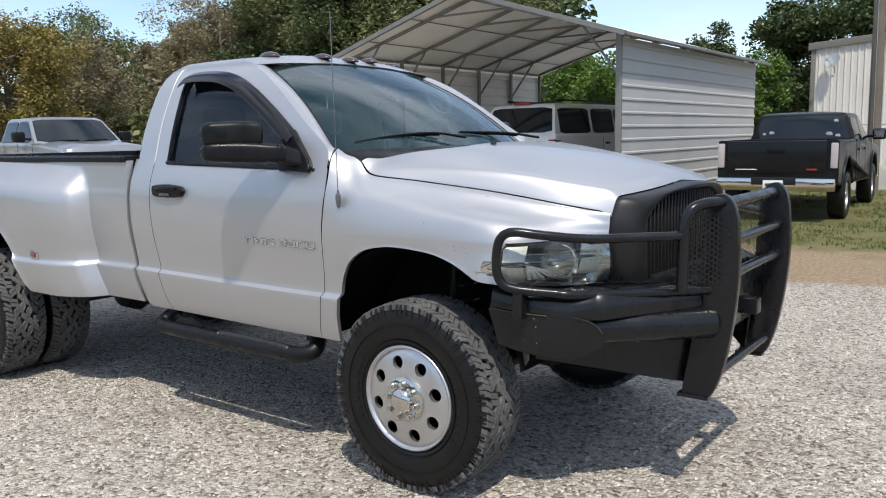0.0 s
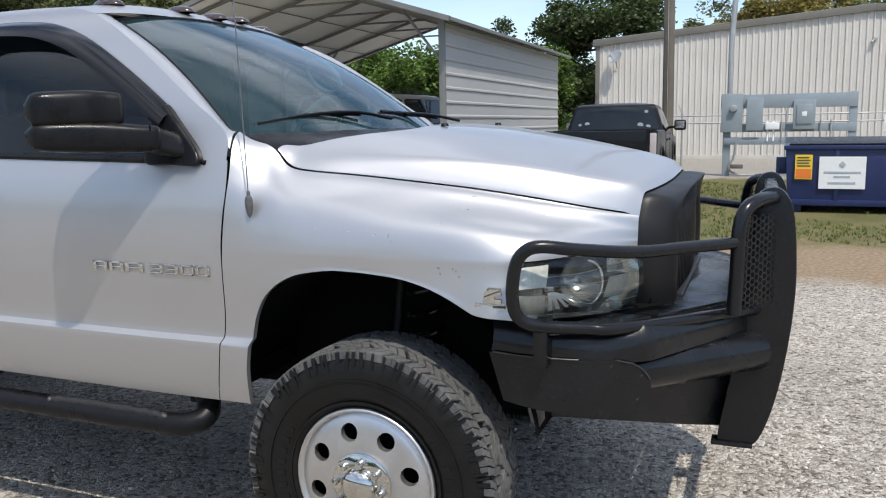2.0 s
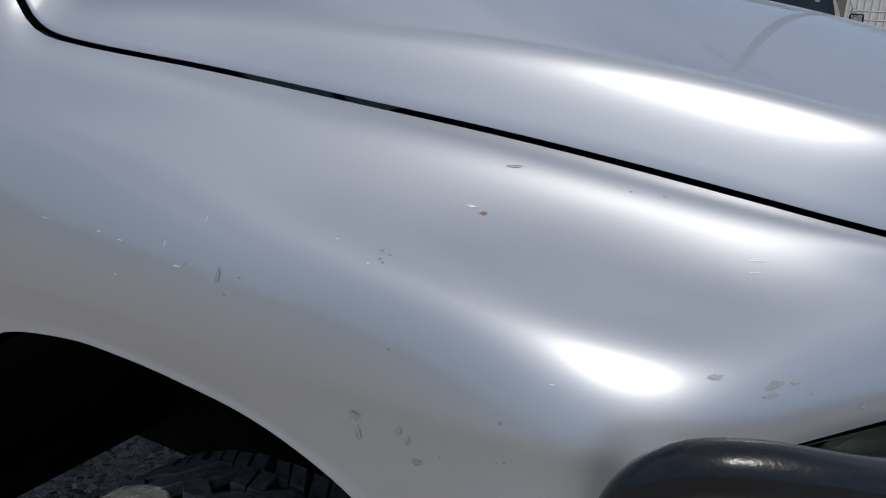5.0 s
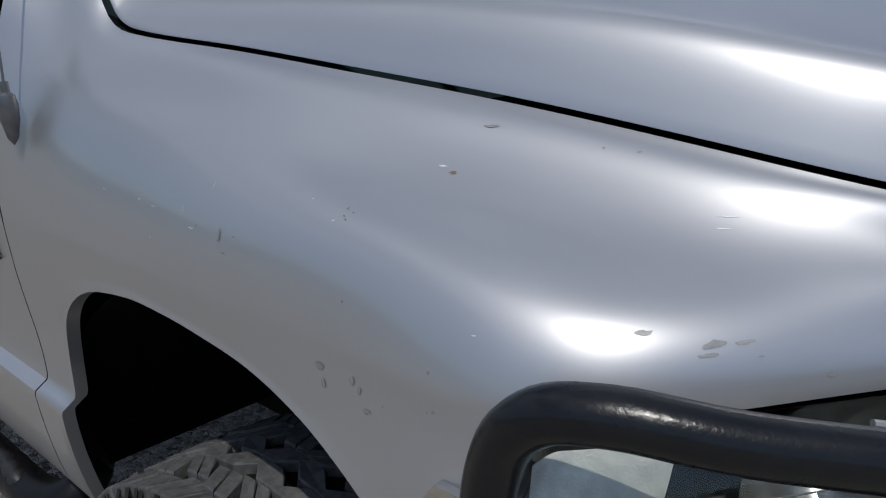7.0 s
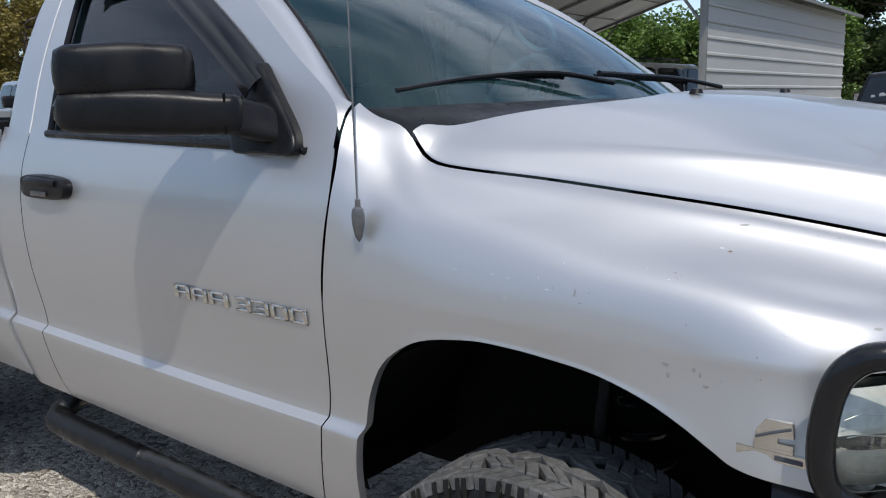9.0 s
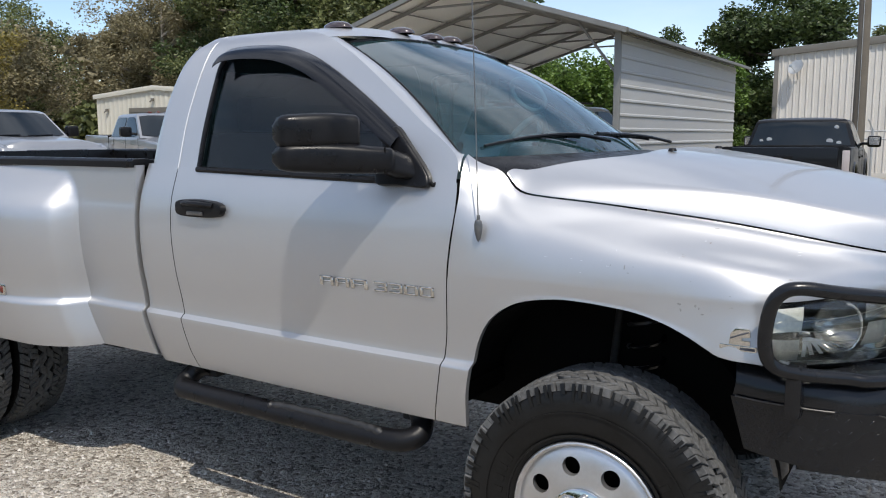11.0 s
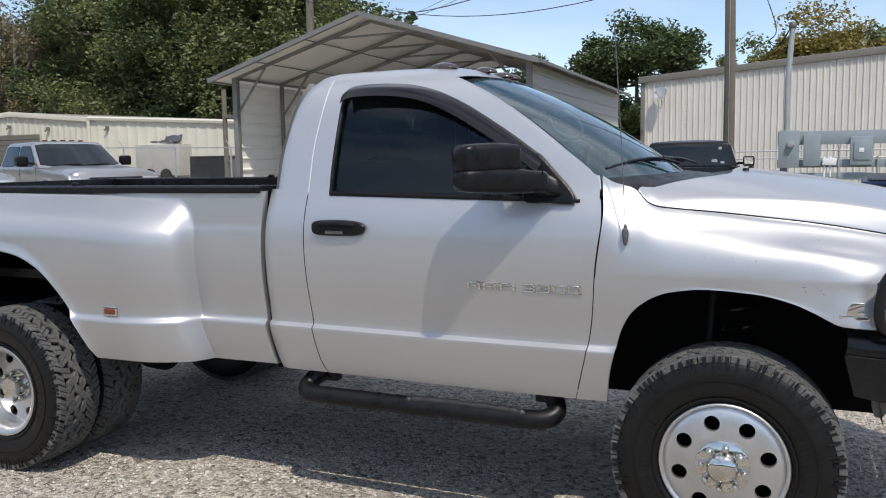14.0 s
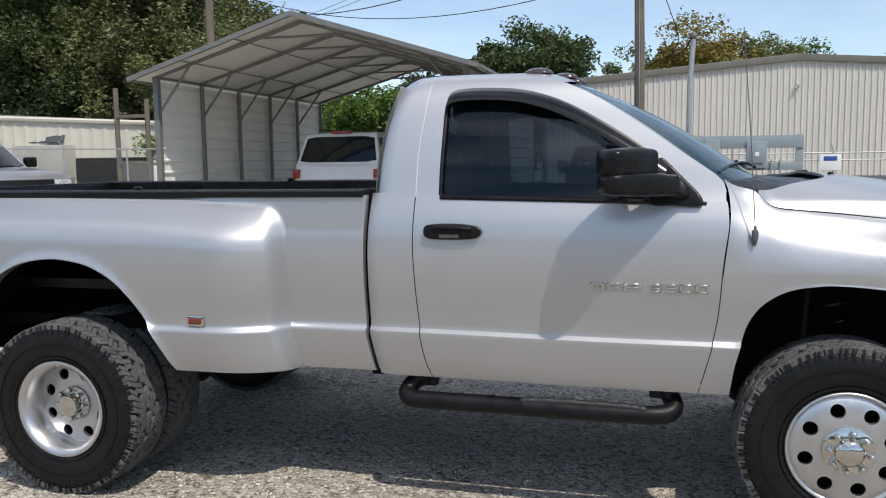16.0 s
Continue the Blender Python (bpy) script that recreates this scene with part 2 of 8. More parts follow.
BOX_BLUE_GREY = mat("grey_blue_electrical_enamel", (0.27, 0.31, 0.34), 0.42, 0.1, 0.1, 5)
NAVY = mat("navy_blue_painted_steel", (0.012, 0.022, 0.085), 0.42, 0.0, 0.3, 4, 0.001, 40, coat=0.1)
WHITE_PAINT = mat("white_paint", (0.78, 0.78, 0.77), 0.4, 0, 0.05, 2, coat=0.5)
BLACK_PAINT = mat("dark_charcoal_paint", (0.005, 0.005, 0.006), 0.3, 0.0, 0.1, 2, coat=0.15, spec=0.25)
SILVER_FAR = mat("silver_grey_car_paint", (0.34, 0.345, 0.355), 0.35, 0.65, 0.06, 2, coat=0.7)
PLATE_WHITE = mat("white_label", (0.75, 0.76, 0.76), 0.5, 0, 0.06, 20)
PLATE_YELLOW = mat("yellow_label", (0.75, 0.5, 0.03), 0.5, 0, 0.06, 20)
PLATE_ORANGE = mat("orange_label", (0.7, 0.18, 0.03), 0.5, 0, 0.06, 20)
PRINT_DARK = mat("dark_print", (0.05, 0.055, 0.07), 0.6, 0, 0.1, 30)
PRINT_GREY = mat("grey_print", (0.36, 0.4, 0.45), 0.6, 0, 0.1, 30)
SIGN_BLUE = mat("blue_sign", (0.03, 0.08, 0.3), 0.5, 0, 0.1, 20)
SCUFF = mat("chipped_primer", (0.31, 0.31, 0.30), 0.5, 0.35, 0.3, 60)
SCRATCH = mat("pale_scratch", (0.75, 0.76, 0.77), 0.5, 0.3, 0.1, 60)
RUST = mat("rust_spot", (0.22, 0.15, 0.10), 0.85, 0, 0.3, 60)
GRAVEL = stony("crushed_limestone_gravel", [(0.17, 0.145, 0.12), (0.44, 0.39, 0.33), (0.58, 0.52, 0.445), (0.76, 0.71, 0.63), (0.40, 0.36, 0.31)], 0.021, 0.026)
LEAF_DARK = leafy("dark_green_leaves", (0.017, 0.032, 0.009), (0.075, 0.11, 0.03))
LEAF_GREEN = leafy("green_leaves", (0.03, 0.066, 0.011), (0.13, 0.215, 0.035))
LEAF_OLIVE = leafy("olive_leaves", (0.045, 0.060, 0.020), (0.175, 0.195, 0.070))
LEAF_GOLD = leafy("yellowing_leaves", (0.085, 0.075, 0.018), (0.27, 0.215, 0.05))
LEAF_BROWN = leafy("dry_brown_leaves", (0.10, 0.085, 0.045), (0.27, 0.235, 0.13))
GRASS_BLADE = leafy("grass_blades", (0.07, 0.10, 0.018), (0.16, 0.19, 0.045))

# ---- mesh tools ----
def link_mesh(name, vf, material, parent=None, label="", sharp=38, smooth=True):
    me = bpy.data.meshes.new(name)
    me.from_pydata([tuple(v) for v in vf[0]], [], vf[1])
    me.materials.append(material)
    if smooth:
        me.shade_smooth()
        me.set_sharp_from_angle(angle=radians(sharp))
    me.update()
    ob = new(name, me)
    if parent is not None:
        ob.parent = parent
    if label:
        ob["label"] = label
    return ob


def part(name, vf, material, parent, label="", sharp=38, smooth=True):
    return link_mesh(name, vf, material, parent, label, sharp, smooth)


def thing(name, label, category, at=(0, 0, 0), rz=0.0, group="", kind=""):
    e = new(name)
    e.empty_display_size = 0.2
    e.matrix_world = pose(*at, 0, 0, rz)
    return tagged(e, label, category, group, kind)


def join(*many):
    v, f = [], []
    for a, b in many:
        o = len(v)
        v.extend(a)
        f.extend([tuple(i + o for i in q) for q in b])
    return v, f


def moved(vf, m):
    return [tuple(m @ Vector(p)) for p in vf[0]], vf[1]


def shift(vf, x, y, z):
    return [(p[0] + x, p[1] + y, p[2] + z) for p in vf[0]], vf[1]


def mirror_y(vf):
    return [(p[0], -p[1], p[2]) for p in vf[0]], [tuple(reversed(q)) for q in vf[1]]


def from_bm(bm):
    bm.verts.index_update()
    r = [tuple(v.co) for v in bm.verts], [tuple(v.index for v in f.verts) for f in bm.faces]
    bm.free()
    return r


def box(x0, x1, y0, y1, z0, z1, bevel=0.0, seg=2):
    bm = bmesh.new()
    bmesh.ops.create_cube(bm, size=1.0)
    bmesh.ops.scale(bm, vec=(x1 - x0, y1 - y0, z1 - z0), verts=bm.verts)
    bmesh.ops.translate(bm, vec=((x0 + x1) / 2, (y0 + y1) / 2, (z0 + z1) / 2), verts=bm.verts)
    if bevel:
        bmesh.ops.bevel(bm, geom=list(bm.edges), offset=bevel, segments=seg, profile=0.6, affect="EDGES")
    return from_bm(bm)


def prism(outline, axis, a, b, bevel=0.0, seg=2):
    """A plane outline pushed along an axis. outline: pairs in the other two axes, in order."""
    bm = bmesh.new()
    def put(p, h):
        return {"y": (p[0], h, p[1]), "x": (h, p[0], p[1]), "z": (p[0], p[1], h)}[axis]
    lo = [bm.verts.new(put(p, a)) for p in outline]
    hi = [bm.verts.new(put(p, b)) for p in outline]
    bm.faces.new(lo)
    bm.faces.new(list(reversed(hi)))
    k = len(outline)
    rim = []
    for i in range(k):
        bm.faces.new((lo[i], hi[i], hi[(i + 1) % k], lo[(i + 1) % k]))
    bmesh.ops.recalc_face_normals(bm, faces=bm.faces)
    if bevel:
        low, high = set(lo), set(hi)
        rim = [e for e in bm.edges if set(e.verts) <= low or set(e.verts) <= high]
        bmesh.ops.bevel(bm, geom=rim, offset=bevel, segments=seg, profile=0.6, affect="EDGES")
    return from_bm(bm)


def spline(pts, per=8, closed=False):
    """Catmull-Rom through points of any dimension."""
    p = [np.array(q, float) for q in pts]
    k = len(p)
    out = []
    last = k if closed else k - 1
    for i in range(last):
        a, b, c, d = (p[(i - 1) % k] if closed or i else 2 * p[0] - p[1]), p[i], p[(i + 1) % k], (p[(i + 2) % k] if closed or i + 2 < k else 2 * p[-1] - p[-2])
        for s in range(per):
            t = s / per
            out.append(0.5 * (2 * b + (c - a) * t + (2 * a - 5 * b + 4 * c - d) * t * t + (3 * b - a - 3 * c + d) * t ** 3))
    if not closed:
        out.append(p[-1])
    return [tuple(float(c) for c in q) for q in out]


def curve(xs, ys):
    """A smooth monotone-friendly function through knots."""
    xs, ys = np.array(xs, float), np.array(ys, float)
    h = np.diff(xs)
    d = np.diff(ys) / h
    m = np.zeros(len(xs))
    m[0], m[-1] = d[0], d[-1]
    for i in range(1, len(xs) - 1):
        if d[i - 1] * d[i] > 0:
            w1, w2 = 2 * h[i] + h[i - 1], h[i] + 2 * h[i - 1]
            m[i] = (w1 + w2) / (w1 / d[i - 1] + w2 / d[i])
    def value(x):
        x = min(max(x, xs[0]), xs[-1])
        i = min(int(np.searchsorted(xs, x, side="right")) - 1, len(h) - 1)
        t = (x - xs[i]) / h[i]
        return float((2 * t ** 3 - 3 * t * t + 1) * ys[i] + (t ** 3 - 2 * t * t + t) * h[i] * m[i]
                     + (3 * t * t - 2 * t ** 3) * ys[i + 1] + (t ** 3 - t * t) * h[i] * m[i + 1])
    return value


def smooth01(a, b, x):
    t = min(max((x - a) / (b - a), 0.0), 1.0)
    return t * t * (3 - 2 * t)


def tube(path, r, n=12, caps=True, closed=False):
    """A round bar along a path; r may be a list."""
    p = [Vector(q) for q in path]
    k = len(p)
    rs = r if isinstance(r, (list, tuple)) else [r] * k
    v, f = [], []
    up = None
    for i in range(k):
        if closed:
            t = (p[(i + 1) % k] - p[i - 1]).normalized()
        else:
            t = (p[min(i + 1, k - 1)] - p[max(i - 1, 0)]).normalized()
        if up is None:
            up = t.orthogonal().normalized()
        up = (up - t * up.dot(t)).normalized()
        side = t.cross(up)
        for j in range(n):
            a = 2 * math.pi * j / n
            v.append(tuple(p[i] + (up * math.cos(a) + side * math.sin(a)) * rs[i]))
    for i in range(k if closed else k - 1):
        i2 = (i + 1) % k
        for j in range(n):
            j2 = (j + 1) % n
            f.append((i * n + j, i * n + j2, i2 * n + j2, i2 * n + j))
    if caps and not closed:
        f.append(tuple(reversed(range(n))))
        f.append(tuple(range((k - 1) * n, k * n)))
    return v, f


def lathe(profile, n=32, axis="y"):
    """Turns a profile of (radius, height) pairs about an axis."""
    v, f = [], []
    for r, h in profile:
        for j in range(n):
            a = 2 * math.pi * j / n
            c, s = r * math.cos(a), r * math.sin(a)
            v.append({"y": (c, h, s), "z": (c, s, h), "x": (h, c, s)}[axis])
    for i in range(len(profile) - 1):
        for j in range(n):
            j2 = (j + 1) % n
            f.append((i * n + j, i * n + j2, (i + 1) * n + j2, (i + 1) * n + j))
    return v, f


def sheet(grid):
    """A grid of points as quads."""
    k = len(grid[0])
    v = [tuple(p) for row in grid for p in row]
    f = []
    for i in range(len(grid) - 1):
        for j in range(k - 1):
            f.append((i * k + j, (i + 1) * k + j, (i + 1) * k + j + 1, i * k + j + 1))
    return v, f


def thick(vf, t):
    """Gives an open sheet a back at t along its normals, and a rim."""
    bm = bmesh.new()
    vs = [bm.verts.new(p) for p in vf[0]]
    for q in vf[1]:
        if len(set(q)) > 2:
            bm.faces.new([vs[i] for i in q])
    bm.normal_update()
    bmesh.ops.solidify(bm, geom=list(bm.faces), thickness=t)
    return from_bm(bm)


def steps(a, b, n):
    return [a + (b - a) * i / n for i in range(n + 1)]

# ---- the silver pickup ----
# x runs forward from the front axle, y to the truck's left, z up from the gravel.
AXLE_R, TYRE_R = -3.57, 0.44
side_w = curve([0.60, 0.66, 0.74, 0.82, 0.843, 0.865, 0.90, 1.05, 1.17, 1.25, 1.33, 1.42, 1.46, 1.52, 1.56],
               [0.925, 0.948, 0.969, 0.984, 0.987, 0.9645, 0.967, 0.992, 1.0, 0.998, 0.988, 0.962, 0.9482, 0.931, 0.92])
upper_w = curve([1.42, 1.46, 1.6, 1.75, 1.9, 1.955, 1.99, 2.01], [0.962, 0.948, 0.908, 0.858, 0.795, 0.755, 0.705, 0.655])
door_rear = curve([0.60, 0.70, 0.86, 1.1, 1.25, 1.47], [-1.735, -1.775, -1.80, -1.815, -1.82, -1.815])
door_front = curve([0.60, 0.75, 0.836, 1.0, 1.16, 1.23, 1.28, 1.324, 1.37, 1.43, 1.475, 1.522], [-0.588, -0.55, -0.53, -0.503, -0.492, -0.484, -0.478, -0.473, -0.470, -0.473, -0.479, -0.492])
bed_gap = curve([0.60, 0.70, 0.87, 1.2, 1.48], [-2.008, -2.03, -2.052, -2.05, -2.035])
ROWS_Z = sorted(set([0.63, 0.645, 0.66, 0.69, 0.72, 0.76, 0.80, 0.825, 0.838, 0.846, 0.853, 0.861, 0.87, 0.885, 0.91] + [round(z, 3) for z in steps(0.94, 1.44, 20)]))


def settle(grid):
    """The sill crease runs a little downhill towards the nose."""
    out = []
    for row in grid:
        line = []
        for x, y, z in row:
            d = (0.008 + 0.012 * smooth01(-2.2, -0.7, x)) * smooth01(-0.33, -0.44, x)
            line.append((x, y, z - d * (1 - smooth01(0.90, 1.05, z))))
        out.append(line)
    return out


def inward(grid, d=0.05):
    """Turns the lower edge of a panel in under the body."""
    return [[(row[0][0], row[0][1] + d, row[0][2] + 0.004)] + row for row in grid]


truck = thing("pickup_truck", "silver single-cab dually pickup with black grille guard, parked on gravel", "pickup truck")


def both(name, vf, material, parent=None, label="", sharp=38):
    """A part of the near side, and its mirror image on the far side."""
    a = part(name, vf, material, parent or truck, label, sharp)
    part(name, mirror_y(vf), material, parent or truck, label, sharp)
    return a


# cab corner behind the door
grid = []
for u in steps(0, 1, 8):
    row = []
    for z in ROWS_Z + [1.455, 1.47]:
        a, b = bed_gap(z) + 0.009, door_rear(z) - 0.0022
        row.append((a + (b - a) * u, -side_w(z), z))
    grid.append(row)
grid = [[(p[0], p[1] + 0.02 * (1 - min(1, i / 1.5)) ** 2, p[2]) for p in row] for i, row in enumerate(grid)]
both("cab_corner", sheet(settle(inward(grid))), SILVER)

# doors
grid = []
for u in steps(0, 1, 26):
    row = []
    for z in ROWS_Z + [1.459]:
        a, b = door_rear(z) + 0.0022, door_front(z) - 0.002
        x = a + (b - a) * u
        zz = z - 0.03 * smooth01(-1.0, -0.55, x) * smooth01(1.2, 1.45, z)
        if -1.68 < x < -0.60:
            zz = min(zz, 1.452 - 0.0227 * (x + 1.70) - (1.459 - z) * 0.05)
        row.append((x, -side_w(zz), zz))
    grid.append(row)
door_skin = sheet(settle(inward(grid)))
door_near = part("door", door_skin, SILVER, truck)
door_far = part("door", mirror_y(door_skin), SILVER, truck)

# front fender: upper skin from the bonnet gap down to the shoulder, lofted through sections
def natural(ts, vals):
    """Natural cubic spline through points of any dimension."""
    ts, y = np.array(ts, float), np.array(vals, float)
    n, h = len(ts), np.diff(ts)
    m = np.eye(n)
    r = np.zeros_like(y)
    for i in range(1, n - 1):
        m[i, i - 1:i + 2] = h[i - 1], 2 * (h[i - 1] + h[i]), h[i]
        r[i] = 6 * ((y[i + 1] - y[i]) / h[i] - (y[i] - y[i - 1]) / h[i - 1])
    k = np.linalg.solve(m, r)
    def value(t):
        i = min(max(int(np.searchsorted(ts, t, side="right")) - 1, 0), n - 2)
        p, q = ts[i + 1] - t, t - ts[i]
        return (k[i] * p ** 3 + k[i + 1] * q ** 3) / (6 * h[i]) + (y[i] / h[i] - k[i] * h[i] / 6) * p + (y[i + 1] / h[i] - k[i + 1] * h[i] / 6) * q
    return value


def section(x, *yz):
    return [(x, y, z) for y, z in yz]


SECTIONS = [
    [(-0.494, 0.872, 1.520), (-0.483, 0.908, 1.502), (-0.473, 0.941, 1.462), (-0.467, 0.969, 1.392), (-0.478, 0.9925, 1.298), (-0.496, 0.9995, 1.14), (-0.500, 0.991, 1.04)],
    [(-0.428, 0.870, 1.488), (-0.423, 0.896, 1.470), (-0.415, 0.923, 1.432), (-0.408, 0.956, 1.368), (-0.408, 0.988, 1.278), (-0.416, 0.9995, 1.14), (-0.42, 0.991, 1.04)],
    [(-0.352, 0.874, 1.460), (-0.352, 0.890, 1.438), (-0.35, 0.912, 1.400), (-0.346, 0.946, 1.349), (-0.343, 0.982, 1.270), (-0.345, 0.9995, 1.14), (-0.345, 0.991, 1.04)],
    [(-0.313, 0.880, 1.417), (-0.312, 0.894, 1.406), (-0.309, 0.918, 1.377), (-0.305, 0.950, 1.332), (-0.302, 0.983, 1.264), (-0.302, 0.9995, 1.14), (-0.302, 0.991, 1.04)],
    section(-0.24, (0.883, 1.392), (0.901, 1.378), (0.925, 1.350), (0.955, 1.310), (0.984, 1.246), (0.9995, 1.14), (0.991, 1.04)),
    section(-0.08, (0.860, 1.377), (0.881, 1.364), (0.906, 1.335), (0.943, 1.297), (0.981, 1.236), (1.0, 1.14), (0.992, 1.04)),
    section(0.10, (0.829, 1.357), (0.851, 1.349), (0.875, 1.330), (0.925, 1.287), (0.980, 1.231), (1.0, 1.14), (0.995, 1.04)),
    section(0.30, (0.790, 1.332), (0.813, 1.325), (0.837, 1.305), (0.902, 1.264), (0.972, 1.226), (1.0, 1.14), (1.010, 1.04)),
    section(0.42, (0.763, 1.313), (0.786, 1.306), (0.810, 1.287), (0.878, 1.248), (0.960, 1.217), (0.999, 1.142), (1.014, 1.04)),
    section(0.52, (0.738, 1.295), (0.759, 1.289), (0.782, 1.271), (0.841, 1.234), (0.920, 1.205), (0.962, 1.144), (0.975, 1.04)),
    section(0.62, (0.703, 1.275), (0.719, 1.270), (0.735, 1.251), (0.775, 1.221), (0.817, 1.191), (0.846, 1.147), (0.855, 1.04)),
    section(0.776, (0.616, 1.243), (0.620, 1.234), (0.623, 1.217), (0.627, 1.197), (0.631, 1.175), (0.636, 1.152), (0.64, 1.04)),
]
U_KNOTS = [0, 0.085, 0.20, 0.46, 0.74, 1.0, 1.28]
STATION = [sum(math.dist(SECTIONS[i][4], SECTIONS[i + 1][4]) for i in range(k)) for k in range(len(SECTIONS))]
along_knots = [natural(STATION, [sec[j] for sec in SECTIONS]) for j in range(7)]
US = steps(0, 1, 44)
first_down = natural(U_KNOTS, [k(STATION[0]) for k in along_knots])
first = [first_down(u) for u in US]
cols = []
for st in steps(STATION[0], STATION[-1], 84):
    down = natural(U_KNOTS, [k(st) for k in along_knots])
    col = [down(u) for u in US]
    near = max(0.0, 1 - (st - STATION[0]) / (STATION[2] - STATION[0])) ** 2
    gap_fit = [(door_front(float(q[2])) + 0.0045 - float(q[0])) * near for q in first] if near else [0.0] * len(US)
    cols.append([(float(p[0]) + g, -float(p[1]), float(p[2])) for p, g in zip(col, gap_fit)])
RIM = [c[0] for c in cols]
rim_from = min(range(len(RIM)), key=lambda i: abs(RIM[i][0] + 0.352))
RIM_X, RIM_Y, RIM_Z = [p[0] for p in RIM[rim_from:]], [-p[1] for p in RIM[rim_from:]], [p[2] for p in RIM[rim_from:]]


def top_y(x):
    return float(np.interp(x, RIM_X, RIM_Y))


def top_z(x):
    return float(np.interp(x, RIM_X, RIM_Z))


upper = sheet([[(c[0][0], c[0][1] + 0.001, c[0][2] - 0.0025)] + c for c in cols])
# lower skin round the wheel arch
foot = [c[-1] for c in cols if c[-1][0] <= 0.5]
n_rise = 24
arch = spline([(-0.455, 0.62), (-0.447, 0.68), (-0.437, 0.76), (-0.415, 0.85), (-0.39, 0.932), (-0.33, 1.012), (-0.24, 1.068), (-0.12, 1.092), (-0.03, 1.094),
               (0.05, 1.089), (0.14, 1.079), (0.225, 1.057), (0.29, 1.031), (0.34, 1.006), (0.385, 0.988), (foot[-1][0], 0.981)], 12)
count = n_rise + len(foot)
arch_c = natural(steps(0, 1, len(arch) - 1), arch)


def lower_w(x, z):
    w = side_w(z)
    t = smooth01(0.02, 0.5, x)
    f = 1.0 + 0.022 * smooth01(1.14, 0.98, z) - 0.012 * smooth01(0.40, 0.5, x)
    return w * (1 - t) + f * t


low_rows = [z for z in ROWS_Z if z < 0.93]
n_rise = len(low_rows) + 8
count = n_rise + len(foot)
arch_at = [arch_c(k) for k in steps(0, 1, 400)]
climb = [float(q[1]) for q in arch_at[:200]]
k_low = [float(np.interp(z, climb, steps(0, 0.4975, 199))) for z in low_rows]
k_all = k_low + [k_low[-1] + (1 - k_low[-1]) * (j + 1) / (count - len(low_rows)) for j in range(count - len(low_rows))]
z_rise = low_rows + [low_rows[-1] + (foot[0][2] - low_rows[-1]) * (j + 1) / 9 for j in range(8)]
grid = []
for i in range(count):
    ax, az = (float(q) for q in arch_c(k_all[i]))
    if i < n_rise:
        oz = z_rise[i]
        ox, oy = door_front(oz) + 0.002, -side_w(oz)
    else:
        ox, oy, oz = foot[i - n_rise]
    row = []
    for v in steps(0, 1, 18):
        x, z = ax + (ox - ax) * v, az + (oz - az) * v
        d = v * math.hypot(ox - ax, oz - az)
        y = -lower_w(x, z) + (oy + lower_w(ox, oz)) * v - 0.0025 * math.exp(-(d / 0.02) ** 2)
        row.append((x, y, z))
    a = row[0]
    grid.append([(a[0], a[1] + 0.020, a[2]), (a[0], a[1] + 0.006, a[2]), (a[0], a[1] + 0.001, a[2])] + row)
lower = sheet(settle(grid))


def weld(vf, tol=0.0004):
    bm = bmesh.new()
    vs = [bm.verts.new(p) for p in vf[0]]
    for q in vf[1]:
        bm.faces.new([vs[i] for i in q])
    bmesh.ops.remove_doubles(bm, verts=bm.verts, dist=tol)
    bmesh.ops.recalc_face_normals(bm, faces=bm.faces)
    return from_bm(bm)


fender_vf = weld(join(upper, lower))
fender_skin = BVHTree.FromPolygons(fender_vf[0], fender_vf[1])


def fender_w(x, z):
    """Half width of the fender's outer skin at a place."""
    hit = fender_skin.ray_cast(Vector((x, -1.5, z)), Vector((0, 1, 0)))
    return -hit[0].y if hit[0] else 0.9


fender_near = part("fender", fender_vf, SILVER, truck, "", 60)
part("fender", mirror_y(fender_vf), SILVER, truck, "", 60)

# bonnet
hood_c = curve([-0.36, -0.2, 0.0, 0.3, 0.6, 0.8, 0.86], [1.552, 1.545, 1.532, 1.495, 1.44, 1.392, 1.36])
# cross slope of the bonnet from its edge inwards: steep flank, tight crown, nearly flat top
cross_angle = curve([0, 0.012, 0.024, 0.036, 0.048, 0.06, 0.10, 0.20, 0.45, 0.8, 0.95], [66, 64, 56, 37, 19, 8.5, 6.5, 6, 4.5, 0, 0])
rise = [0.0]
for k in range(475):
    rise.append(rise[-1] + 0.002 * math.tan(math.radians(cross_angle(0.002 * k + 0.001))))
rise = [r / rise[400] for r in rise]


def roll(q):
    return float(np.interp(q, [0.002 * k for k in range(476)], rise))


def roll_back(q):
    return 1 - (1 - min(q / 0.5, 1)) ** 2.6


